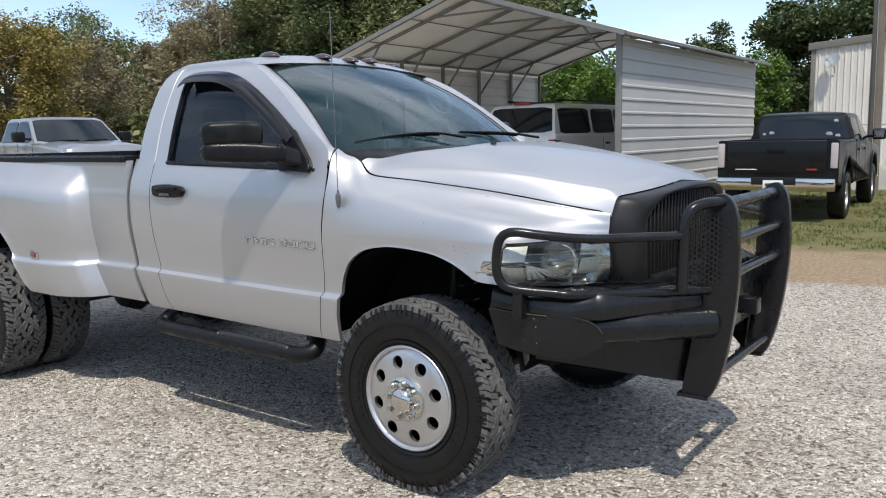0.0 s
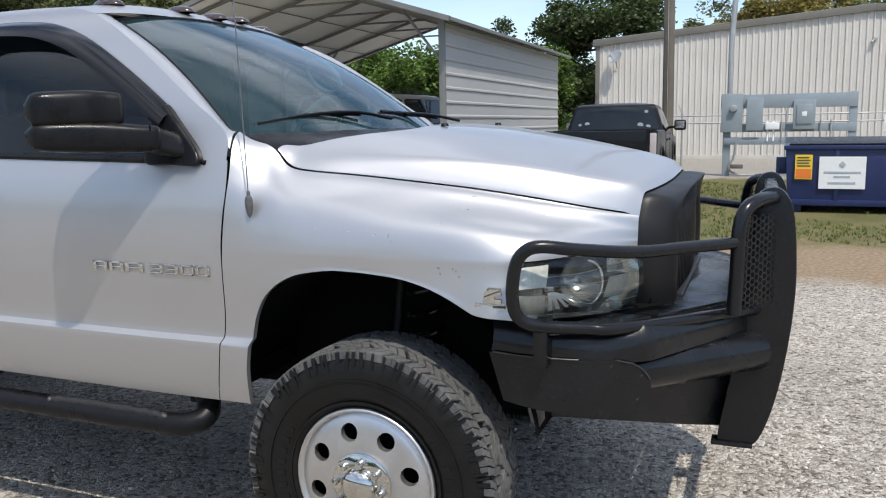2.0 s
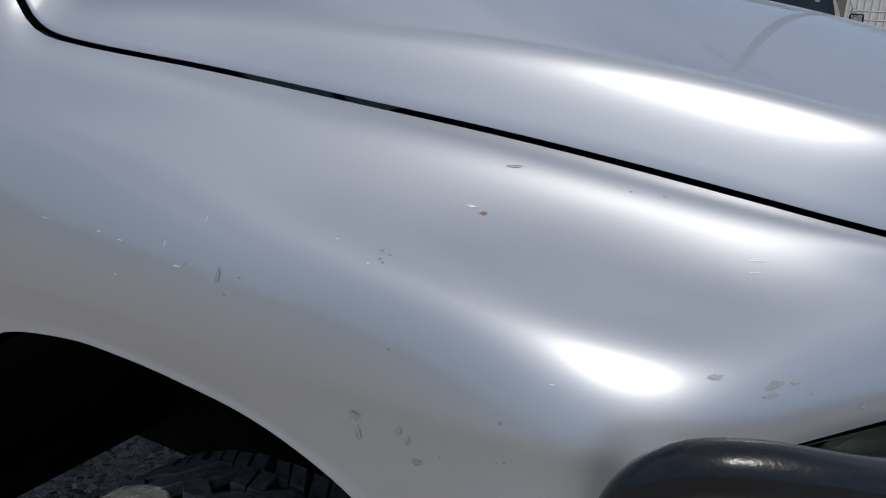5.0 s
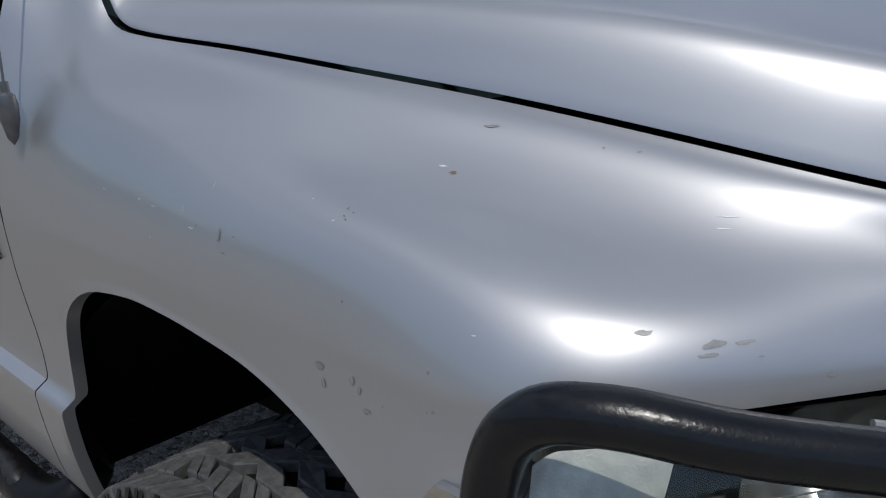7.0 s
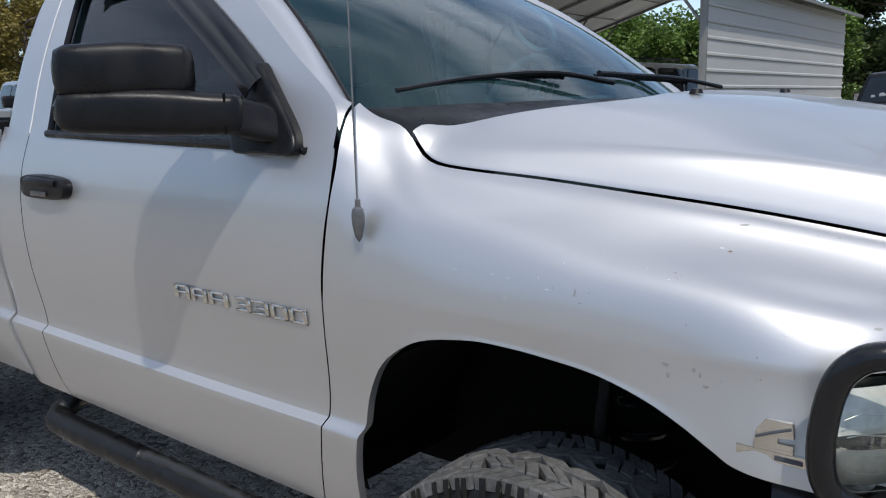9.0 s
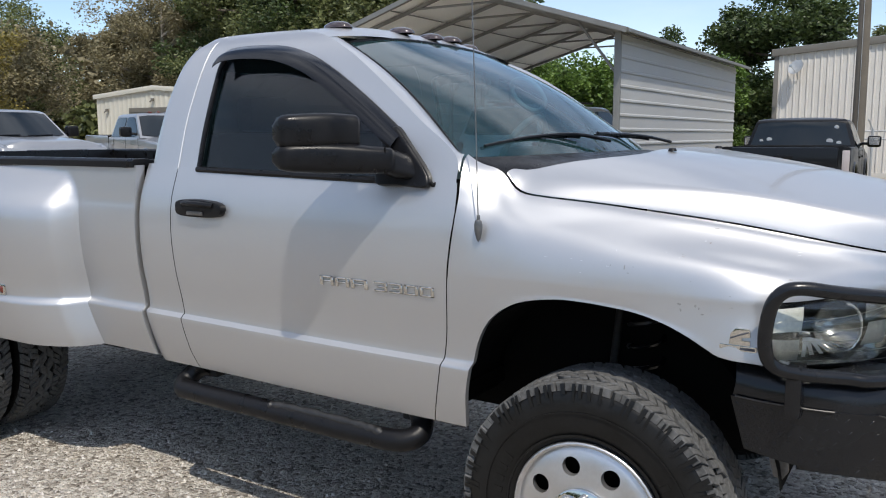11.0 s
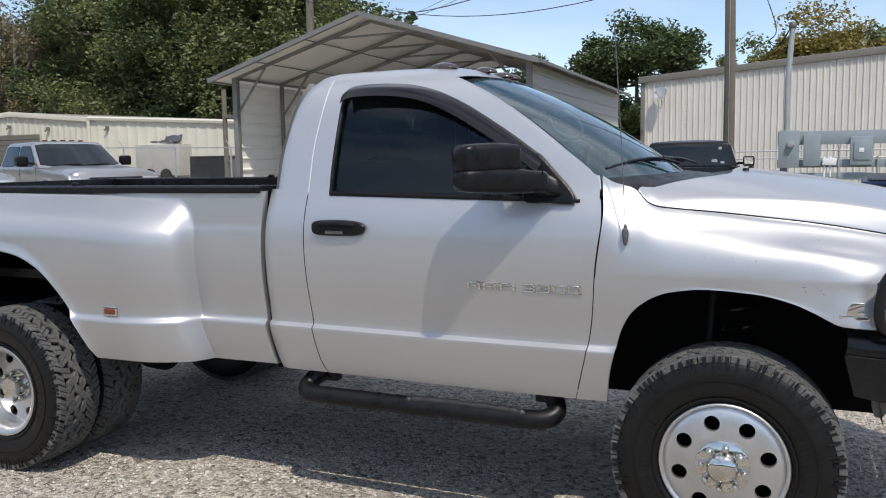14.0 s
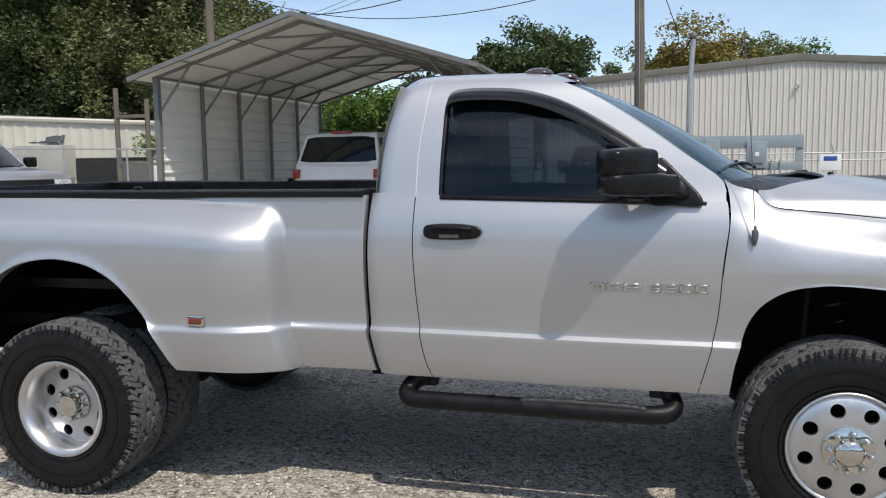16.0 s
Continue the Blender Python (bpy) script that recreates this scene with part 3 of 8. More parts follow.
grid = []
front_edge = []
ACROSS = sorted(set([sg * (1 - 0.006 * k) for k in range(20) for sg in (-1, 1)] + [sg * (0.88 - 0.02 * k) for k in range(10) for sg in (-1, 1)] + [round(q, 3) for q in steps(-0.66, 0.66, 22)]))
for s in ACROSS:
    row = []
    a = abs(s)
    back = -0.02 - 0.328 * smooth01(0.5, 1.0, a) ** 1.5
    front = 0.845 - 0.07 * a ** 2.2
    for t in [0.04 * k / 12 for k in range(12)] + [0.04 + (0.16 - 0.04) * k / 16 for k in range(16)] + steps(0.16, 1, 46):
        x = back + (front - back) * t
        xe = max(-0.348, min(x, 0.775))
        ye, ze = top_y(xe) - 0.0085 - 0.002 * smooth01(0.0, -0.33, x), top_z(xe) + 0.0055
        if x > 0.775:
            ze -= (x - 0.775) * 0.6
        lift = roll((1 - a) * ye) / roll(ye)
        lift += (roll_back((1 - a) * ye) - lift) * smooth01(0.5, -0.36, x) * 0.85
        z = ze + (hood_c(x) - ze) * lift
        nose = smooth01(front - 0.05, front + 0.01, x)
        row.append((x, s * ye, z - 0.022 * nose * nose))
    front_edge.append(row[-1])
    row = [(row[0][0] - 0.001, row[0][1], row[0][2] - 0.012), (row[0][0], row[0][1], row[0][2] - 0.002)] + row
    grid.append(row)


def tucked(row, sg):
    return [[(p[0], p[1] - sg * 0.0015, p[2] - 0.005) for p in row], [(p[0], p[1] + sg * 0.0002, p[2] - 0.0012) for p in row]]


grid = [tucked(grid[0], -1)[1]] + grid + [tucked(grid[-1], 1)[1]]
hood = part("bonnet", sheet(grid), SILVER, truck, "", 62)
for yy in (-0.33, 0.33):
    part("washer_nozzle", shift(lathe([(0.0, 0.012), (0.012, 0.01), (0.016, 0.0), (0.0, 0.0)], 12, "z"), 0.03, yy, hood_c(0.03) - 0.004), BLACK_PLASTIC, hood)

# dark shell added inside the body: its near-black colour gives the gaps their shade
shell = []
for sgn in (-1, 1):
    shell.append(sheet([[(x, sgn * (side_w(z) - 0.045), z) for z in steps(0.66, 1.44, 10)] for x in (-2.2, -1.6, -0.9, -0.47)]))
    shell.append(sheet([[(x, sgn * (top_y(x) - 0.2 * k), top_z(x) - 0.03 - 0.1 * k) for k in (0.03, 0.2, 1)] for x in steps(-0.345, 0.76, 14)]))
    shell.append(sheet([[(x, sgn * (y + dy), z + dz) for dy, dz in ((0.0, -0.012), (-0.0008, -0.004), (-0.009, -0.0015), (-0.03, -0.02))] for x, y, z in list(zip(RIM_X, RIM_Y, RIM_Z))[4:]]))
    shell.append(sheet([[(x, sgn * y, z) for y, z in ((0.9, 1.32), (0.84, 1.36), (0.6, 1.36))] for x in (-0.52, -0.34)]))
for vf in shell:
    part("gap_shade_shell", vf, SHADE_BLACK, truck, "near-black shell added behind the panel gaps as their shade")

# cab upper: ring between the roofline and the side window
outer = spline([(-2.03, 1.46), (-2.022, 1.62), (-2.0, 1.78), (-1.962, 1.90), (-1.90, 1.968), (-1.82, 1.998), (-1.70, 2.006), (-1.5, 2.004), (-1.32, 1.988),
                (-1.2, 1.965), (-1.10, 1.925), (-0.98, 1.86), (-0.82, 1.752), (-0.66, 1.635), (-0.503, 1.521), (-0.482, 1.425)], 6)
inner = spline([(-1.70, 1.455), (-1.702, 1.56), (-1.70, 1.68), (-1.698, 1.80), (-1.694, 1.87), (-1.668, 1.905), (-1.60, 1.917), (-1.48, 1.916), (-1.35, 1.902),
                (-1.22, 1.865), (-1.10, 1.81), (-0.97, 1.735), (-0.84, 1.652), (-0.70, 1.55), (-0.585, 1.43), (-0.56, 1.422)], 6)


def tuck(x):
    """How far the cab's rear corners are rounded in."""
    return 0.10 * smooth01(-1.82, -1.97, x)


grid = []
for (xo, zo), (xi, zi) in zip(outer, inner):
    row = []
    for k in steps(0, 1, 14):
        x, z = xi + (xo - xi) * k, zi + (zo - zi) * k
        y = -upper_w(z)
        if k > 0.8:
            y += tuck(xo) * ((k - 0.8) / 0.2) ** 2
        row.append((x, y, z))
    row = [(row[0][0], row[0][1] + 0.035, row[0][2])] + row
    grid.append(row)
both("cab_side", sheet(grid), SILVER)
# pale tube: the highlight along the door opening is put into its colour
seam = [(door_rear(1.47) + 0.03 * smooth01(1.6, 2.0, z) , -upper_w(z) - 0.0005, z) for z in steps(1.452, 2.0, 14)]
both("door_seam", tube(seam, 0.0028, 6), mat("seam_edge_highlight", (0.62, 0.63, 0.64), 0.4, 0.3, 0.05), None, "pale edge of the door opening, its highlight put into the colour")

# roof: springs from the cab sides without a lip
crown_x, crown_z = [p[0] for p in outer[12:66]], [p[1] for p in outer[12:66]]


def roof_top(x, y):
    zo = float(np.interp(x, crown_x, crown_z))
    zc = 2.048 - 0.075 * smooth01(-1.36, -1.06, x) ** 1.6 - 0.06 * (1 - smooth01(-2.0, -1.86, x)) ** 1.5
    a = min(1.0, abs(y) / (upper_w(zo) - tuck(x)))
    bend = 3.0 + 4.0 * (1 - smooth01(-1.99, -1.86, x))
    return zo + max(0.0, zc - zo) * (1 - a ** bend)


grid = []
for s in sorted(set([sg * (1 - (1 - k / 22) ** 1.5) for k in range(23) for sg in (-1, 1)])):
    row = []
    for t in steps(0, 1, 40):
        a = abs(s)
        x0, x1 = -1.992 + 0.004 * a ** 4, -1.115 - 0.05 * a ** 2
        x = x0 + (x1 - x0) * (1 - math.cos(t * math.pi / 2)) if t < 1 else x1
        y = s * (upper_w(float(np.interp(x, crown_x, crown_z))) - tuck(x))
        row.append((x, y, roof_top(x, y)))
    grid.append(row)
part("roof", sheet(grid), SILVER, truck, "", 60)

# cab back with its window
grid = []
for s in steps(-1, 1, 20):
    row = []
    for z in steps(1.0, 1.46, 5) + steps(1.5, 1.97, 10):
        w = (side_w(z) if z < 1.46 else upper_w(z)) - 0.05
        row.append((-2.024 + 0.024 * smooth01(1.6, 1.78, z) - 0.008 * (1 - abs(s) ** 3) + 0.05 * smooth01(1.75, 2.0, z), s * w, z))
    grid.append(row)
back = sheet(grid)
back = back[0], [q for q in back[1] if not (abs(sum(back[0][i][1] for i in q) / 4) < 0.6 and 1.52 < sum(back[0][i][2] for i in q) / 4 < 1.86)]
part("cab_back", back, SILVER, truck)
part("rear_window", box(-2.022, -2.014, -0.64, 0.64, 1.5, 1.9), TINT, truck, "dark tinted rear window")

# side glass, its rubber and the smoked wind deflector
base = [(-1.70 + (1.70 - 0.60) * i / 12, 1.455 - 0.025 * i / 12) for i in range(13)]
grid = []
for u in steps(0, 1, 30):
    x = -1.70 + (1.70 - 0.59) * u
    zt = float(np.interp(x, [p[0] for p in inner[20:]], [p[1] for p in inner[20:]])) if x > -1.694 else 1.87
    zb = 1.452 - 0.024 * u
    grid.append([(x, -upper_w(zb + (zt - zb) * v) + 0.02, zb + (zt - zb) * v) for v in steps(0, 1, 10)])
for d, vf in ((door_near, sheet(grid)), (door_far, mirror_y(sheet(grid)))):
    part("side_window", vf, TINT, d, "dark tinted side glass")
belt = [(x, -upper_w(z) - 0.002, z - 0.004) for x, z in base]
seal = [(x, -upper_w(z) + 0.006, z) for x, z in inner]
for d, flip in ((door_near, False), (door_far, True)):
    a, b = tube(belt, 0.012, 8), tube(seal, 0.010, 8)
    vis = []
    for x, z in [q for q in inner[27:] if q[1] > 1.562]:
        y = -upper_w(z)
        o = Vector((0.35 * smooth01(-1.5, -1.2, x), 0, 1)).normalized()
        up, dn = Vector((x, y, z)) + o * 0.022, Vector((x, y, z)) - o * 0.036
        def rim(k, out):
            p = up.lerp(dn, k)
            return (p.x, -upper_w(p.z) - out, p.z)
        vis.append([rim(0, 0.003), rim(0.04, 0.014), rim(0.30, 0.034), rim(0.36, 0.038), rim(0.7, 0.046), rim(1, 0.048)])
    c = thick(sheet(vis), 0.003)
    if flip:
        a, b, c = mirror_y(a), mirror_y(b), mirror_y(c)
    part("belt_moulding", a, BLACK_PLASTIC, d, "black window belt moulding")
    part("window_seal", b, BLACK_PLASTIC, d, "black rubber window seal")
    part("wind_deflector", c, mat("smoked_acrylic", (0.006, 0.006, 0.007), 0.16, 0, 0.1, 10, coat=0.1, spec=0.35) if not flip else bpy.data.materials["smoked_acrylic"], d, "glossy smoked wind deflector over the window")

# door handle and badge bars
def handle_parts(door, flip):
    f = mirror_y if flip else (lambda q: q)
    outline = spline([(-1.764, 1.298), (-1.75, 1.328), (-1.66, 1.336), (-1.55, 1.330), (-1.508, 1.314), (-1.508, 1.286), (-1.55, 1.268), (-1.70, 1.266), (-1.752, 1.274)], 4, True)
    h = part("door_handle", f(prism([(x, z) for x, z in outline], "y", -1.022, -0.985, 0.008)), BLACK_PLASTIC, door, "black plastic pull handle")
    part("grip", f(tube([(-1.72, -1.018, 1.318), (-1.68, -1.034, 1.322), (-1.6, -1.036, 1.32), (-1.545, -1.02, 1.314)], 0.011, 8)), BLACK_PLASTIC, h)
    part("lock", f(box(-1.69, -1.60, -1.028, -1.015, 1.274, 1.290, 0.004)), GREY_METAL, h, "scuffed metal lock")


handle_parts(door_near, False)
handle_parts(door_far, True)


def glyph(strokes, w, h):
    """One raised badge character made of bars on a unit cell."""
    return join(*[box(a * w, b * w, -0.006, 0.0, c * h, d * h, 0.0022, 1) for a, b, c, d in strokes])


BAR_A = [(0, 1, 0.8, 1), (0, 0.22, 0, 1), (0.78, 1, 0, 1), (0, 1, 0.4, 0.56)]
BAR_B = [(0, 1, 0.8, 1), (0.2, 1, 0.4, 0.58), (0, 1, 0, 0.2), (0.78, 1, 0, 1)]
BAR_C = [(0, 1, 0.8, 1), (0, 1, 0, 0.2), (0, 0.22, 0, 1), (0.78, 1, 0, 1)]


def badge(door, flip):
    x0 = -1.032
    layout = [(0, 0.062, BAR_A), (0.07, 0.062, BAR_A), (0.14, 0.075, BAR_A), (0.242, 0.056, BAR_B), (0.305, 0.056, BAR_B), (0.368, 0.056, BAR_C), (0.431, 0.056, BAR_C)]
    for dx, w, bars in layout:
        g = glyph(bars, w, 0.036)
        y = -side_w(1.08) + 0.0005
        vf = [(p[0] + x0 + dx, p[1] + y + 0.12 * (0.018 - p[2]), p[2] + 1.051) for p in g[0]], g[1]
        part("badge_bar", mirror_y(vf) if flip else vf, CHROME, door, "chrome badge stroke")


badge(door_near, False)
badge(door_far, True)

# towing mirrors
def pod(spine, ex_n=0.55, ex_z=0.5, around=40):
    """A rounded housing: centre, half width, half height at each step, closed at both ends."""
    d = Vector((-0.67, -0.74, 0)).normalized()
    n = Vector((d.y, -d.x, 0))
    keys = natural(steps(0, 1, len(spine) - 1), [(*c, w, h) for c, w, h in spine])
    ring = []
    for t in steps(0, 1, 26):
        k = keys(t)
        end = math.sqrt(max(0.0, 1 - (max(0.0, abs(2 * t - 1) - 0.80) / 0.2) ** 2.2))
        end = max(end, 0.02)
        ring.append([tuple(Vector(k[:3]) + n * (k[3] * end * math.copysign(abs(math.cos(a)) ** ex_n, math.cos(a))) + Vector((0, 0, k[4] * (0.35 + 0.65 * end) * math.copysign(abs(math.sin(a)) ** ex_z, math.sin(a)))))
                     for a in steps(0, 2 * math.pi, around)])
    return sheet(ring)


def mirror_parts(flip):
    f = mirror_y if flip else (lambda q: q)
    sail = spline([(-0.79, 1.424), (-0.69, 1.416), (-0.61, 1.411), (-0.583, 1.414), (-0.574, 1.428), (-0.582, 1.452), (-0.606, 1.482), (-0.645, 1.522), (-0.69, 1.568), (-0.728, 1.606), (-0.748, 1.614), (-0.775, 1.60), (-0.79, 1.54)], 4, True)
    slab = prism(sail, "y", -0.990, -0.93, 0.011, 3)
    slab = [(q[0], q[1] + 0.962 - upper_w(max(1.42, q[2])), q[2]) for q in slab[0]], slab[1]
    root = part("door_mirror", f(slab), BLACK_PLASTIC, truck, "large black plastic towing mirror on a sail panel")
    foot_g = []
    for t in steps(0, 1, 14):
        row = []
        k = t * t * (3 - 2 * t)
        for a in steps(0, 2 * math.pi, 36):
            ca, sa = math.copysign(abs(math.cos(a)) ** 0.55, math.cos(a)), math.copysign(abs(math.sin(a)) ** 0.55, math.sin(a))
            tip = Vector((-0.722, -1.035, 1.502)) + Vector((0.74, -0.67, 0)) * (0.052 * ca) + Vector((0, 0, 0.043 * sa))
            base = Vector((-0.700 + 0.070 * ca - 0.030 * sa, -0.955, 1.478 + 0.050 * sa))
            row.append(tuple(base.lerp(tip, k)))
        foot_g.append(row)
    part("mirror_foot", f(sheet(foot_g)), BLACK_PLASTIC, root)
    part("joint_seam", f(tube([(-0.722 + 0.0385 * 1.03, -1.035 - 0.035 * 1.05, 1.545), (-0.722 + 0.0385 * 1.05, -1.035 - 0.035 * 1.06, 1.502), (-0.722 + 0.0385 * 1.03, -1.035 - 0.035 * 1.05, 1.462)], 0.003, 6)), SHADE_BLACK, root)
    part("arm", f(pod([((-0.69, -1.005, 1.502), 0.05, 0.042), ((-0.74, -1.058, 1.503), 0.058, 0.045), ((-0.80, -1.112, 1.508), 0.064, 0.049), ((-0.88, -1.19, 1.512), 0.066, 0.049), ((-0.968, -1.29, 1.514), 0.058, 0.042)])), BLACK_PLASTIC, root, "ribbed black folding arm housing")
    part("housing", f(pod([((-0.79, -1.062, 1.593), 0.058, 0.054), ((-0.835, -1.113, 1.596), 0.064, 0.058), ((-0.88, -1.18, 1.597), 0.067, 0.058), ((-0.968, -1.285, 1.593), 0.06, 0.054)], 0.5, 0.42)), BLACK_PLASTIC, root, "scuffed black mirror housing")
    q = [Vector((-0.81, -1.075, 1.565)), Vector((-0.945, -1.245, 1.565)), Vector((-0.945, -1.245, 1.645)), Vector((-0.81, -1.075, 1.645))]
    part("mirror_glass", f(([tuple(p + Vector((-0.74, 0.67, 0)) * 0.0685) for p in q], [(0, 1, 2, 3)])), CHROME, root, "mirror glass facing rearward")


mirror_parts(False)
mirror_parts(True)

# windscreen, cowl, wipers
def ws(s, t):
    """Windscreen surface: s across, t up."""
    a = abs(s)
    bx, by, bz = -0.30 - 0.235 * a ** 2.4, 0.852 * a, 1.532 - 0.012 * a * a
    tx, ty, tz = -1.115 - 0.045 * a ** 2, 0.655 * a, 1.985 - 0.045 * a ** 3
    bulge = 0.03 * math.sin(math.pi * t)
    return (bx + (tx - bx) * t + bulge * 0.5, math.copysign(by + (ty - by) * t, s), bz + (tz - bz) * t + bulge)


part("windscreen", sheet([[ws(s, t) for t in steps(-0.03, 1.0, 18)] for s in steps(-1, 1, 40)]), SCREEN, truck, "blue-green tinted windscreen")
edge = [ws(-1, t) for t in steps(0.0, 1, 12)] + [ws(s, 1) for s in steps(-0.95, 0.95, 24)] + [ws(1, t) for t in steps(1, 0.0, 12)]
part("windscreen_seal", tube(edge, 0.007, 8), BLACK_PLASTIC, truck, "black windscreen seal")
pillar = []
for t in steps(0, 1, 18):
    o = np.interp(ws(-1, t)[0], [p[0] for p in outer[50:]], [p[1] for p in outer[50:]])
    a = Vector(ws(-1, t))
    b = Vector((a.x, -upper_w(float(o)) - 0.0, float(o)))
    pillar.append([tuple(a.lerp(b, k) + Vector((0, 0, 0.01 * math.sin(math.pi * k)))) for k in steps(0, 1, 5)])
base_row = pillar[0]
for j in steps(0.15, 1, 7):
    row = []
    for k, p in zip(steps(0, 1, 5), base_row):
        down = natural([0, 0.5, 1.0], SECTIONS[0][:3])(k)
        end = Vector((float(down[0]) - 0.007, -float(down[1]) - 0.001, float(down[2]) + 0.002))
        row.append(tuple(Vector(p).lerp(end, j)))
    pillar.insert(0, row)
both("windscreen_pillar", sheet(pillar), SILVER)
grid = []
for s in steps(-1, 1, 40):
    a = abs(s)
    back = ws(s, 0)
    fx = -0.01 - 0.33 * smooth01(0.5, 1.0, a) ** 1.5
    fz = hood_c(fx) - 0.03 - 0.03 * a ** 2 - 0.07 * a ** 5
    grid.append([(back[0] - 0.02, back[1], back[2] - 0.015), (back[0] + 0.03, back[1] * 0.99, back[2] - 0.012), ((back[0] + fx) / 2 + 0.02, back[1] * 0.98, (back[2] + fz) / 2 - 0.012), (fx + 0.03, back[1] * 0.97, fz - 0.005)])
cowl = part("cowl", sheet(grid), BLACK_PLASTIC, truck, "black plastic wiper cowl")
for path in ([(-0.28, -0.12, 1.56), (-0.35, -0.3, 1.585), (-0.43, -0.52, 1.575), (-0.50, -0.74, 1.545)], [(-0.26, 0.62, 1.55), (-0.31, 0.42, 1.575), (-0.35, 0.2, 1.585), (-0.36, -0.05, 1.59)]):
    w = part("wiper", tube(spline(path, 5), 0.007, 8), BLACK_PLASTIC, truck, "black windscreen wiper")
    part("blade", tube([(p[0] - 0.015, p[1], p[2] - 0.008) for p in spline(path, 5)[4:]], 0.006, 6), BLACK_PLASTIC, w)

# five roof marker lamps
for lx, ly in ((-1.315, -0.52), (-1.225, -0.2), (-1.2, 0.0), (-1.225, 0.2), (-1.315, 0.52)):
    z = roof_top(lx, ly)
    prof = [(0.052 * math.cos(a), 0.03 * math.sin(a)) for a in steps(0, math.pi / 2, 6)]
    g = lathe(prof, 20, "z")
    g = [(p[0] * 1.35, p[1] * 0.8, p[2]) for p in g[0]], g[1]
    m = part("marker_lamp", shift(g, lx, ly, z - 0.004), LAMP_SMOKE, truck, "smoked roof marker lamp")

# aerial
part("aerial", join(shift(lathe([(0.0, -0.055), (0.007, -0.045), (0.0125, -0.02), (0.0135, 0.0), (0.011, 0.012), (0.006, 0.016), (0.0055, 0.03), (0, 0.03)], 14, "z"), -0.374, -1.004, 1.305),
                    tube([(-0.375, -1.004, 1.33), (-0.398, -0.985, 1.7), (-0.432, -0.955, 2.13)], 0.002, 6)), mat("dark_grey_aerial", (0.14, 0.143, 0.147), 0.4, 0.6, 0.2, 30), truck, "thin steel whip aerial on a dark grey base")

# ---- pickup bed with dually fenders ----
rear_arch = curve([-4.16, -4.10, -4.0, -3.87, -3.72, -3.57, -3.42, -3.27, -3.14, -3.04, -2.965], [0.66, 0.80, 0.97, 1.09, 1.15, 1.168, 1.15, 1.085, 0.955, 0.79, 0.65])


flare_z = curve([0.6, 1.0, 1.24, 1.29, 1.315, 1.335, 1.36, 1.40, 1.45], [0.19, 0.19, 0.186, 0.176, 0.163, 0.146, 0.117, 0.064, 0.0])


def crease(z):
    """Where the flared fender starts on the bed side."""
    return -2.442 + 0.055 * smooth01(0.92, 0.6, z)


def bulge(x, z):
    q = (x - crease(z)) / 0.34
    slow = 0.0 if q >= 0 else 1.0 if q <= -1 else 1 - (1 + q) ** 2.1
    edge = min(1.0, max(0.0, (crease(z) - x) / 0.07))
    fx = 0.32 * math.sin(edge * math.pi / 2) + 0.68 * slow
    drop = 0.035 * (1 - smooth01(-2.40, -3.2, x)) - 0.01 * smooth01(-3.0, -3.8, x)
    drop += 0.085 * max(0.0, 1 - (crease(z) - x) / 0.11) ** 2.2
    return fx * flare_z(min(1.45, max(0.6, z + drop)))


def bed_w(x, z):
    w = side_w(z) - 0.008 if z < 1.30 else 0.984 - 0.006 * smooth01(1.30, 1.47, z)
    return w + bulge(x, z)


grid = []
for x in steps(-4.78, -4.2, 8) + steps(-4.165, -2.965, 56) + steps(-2.93, -2.80, 5) + [-2.442 - 0.34 * (k / 40) ** 1.5 for k in range(40, -1, -1)] + [-2.436, -2.42] + steps(-2.36, -2.04, 6):
    lo = 0.645
    if -4.16 <= x <= -2.965:
        lo = max(0.645, rear_arch(x))
    xs = x
    row = []
    fixed = [0.835, 0.845, 0.853, 0.861, 0.872]
    zz = steps(0.645, 0.825, 8) + fixed + steps(0.885, 1.462, 40)
    if lo > 0.66:
        zz = [max(z, lo + 0.0004 * i) for i, z in enumerate(zz)]
    for z in zz:
        xx = x
        if -2.79 < x < -2.40:
            xx = x + crease(z) + 2.442
        if x > -2.05:
            xx = bed_gap(z) - 0.009
        row.append((xx, -bed_w(xx, z) - 0.012 * math.exp(-((z - lo) / 0.025) ** 2) * (1 if lo > 0.66 else 0), z))
    row = [(row[0][0], row[0][1] + 0.07, row[0][2] + 0.005)] + row
    grid.append(row)
grid.append([(p[0] + 0.001, p[1] + 0.003, p[2]) for p in grid[-1]])
grid.append([(p[0] + 0.001, p[1] + 0.04, p[2]) for p in grid[-1]])
grid = settle(grid)
bed = part("bed_side", sheet(grid), SILVER, truck, "silver bed side with flared dually fender", 50)
part("bed_side", mirror_y(sheet(grid)), SILVER, truck, "silver bed side with flared dually fender", 50)
both("bed_rail_cap", prism([(-0.990, 1.452), (-0.990, 1.478), (-0.976, 1.488), (-0.90, 1.488), (-0.885, 1.478), (-0.885, 1.40), (-0.895, 1.40), (-0.895, 1.455)], "x", -4.78, -2.055, 0.004), BLACK_PLASTIC, None, "textured black bed rail cap")
liner = join(box(-4.76, -2.065, -0.9, 0.9, 0.98, 1.0), box(-2.09, -2.065, -0.9, 0.9, 1.0, 1.485, 0.006), box(-4.78, -4.74, -0.9, 0.9, 1.0, 1.485, 0.006),
             box(-4.76, -2.08, -0.9, -0.888, 1.0, 1.42), box(-4.76, -2.08, 0.888, 0.9, 1.0, 1.42), box(-4.1, -3.05, -0.9, -0.6, 1.0, 1.2, 0.03), box(-4.1, -3.05, 0.6, 0.9, 1.0, 1.2, 0.03))
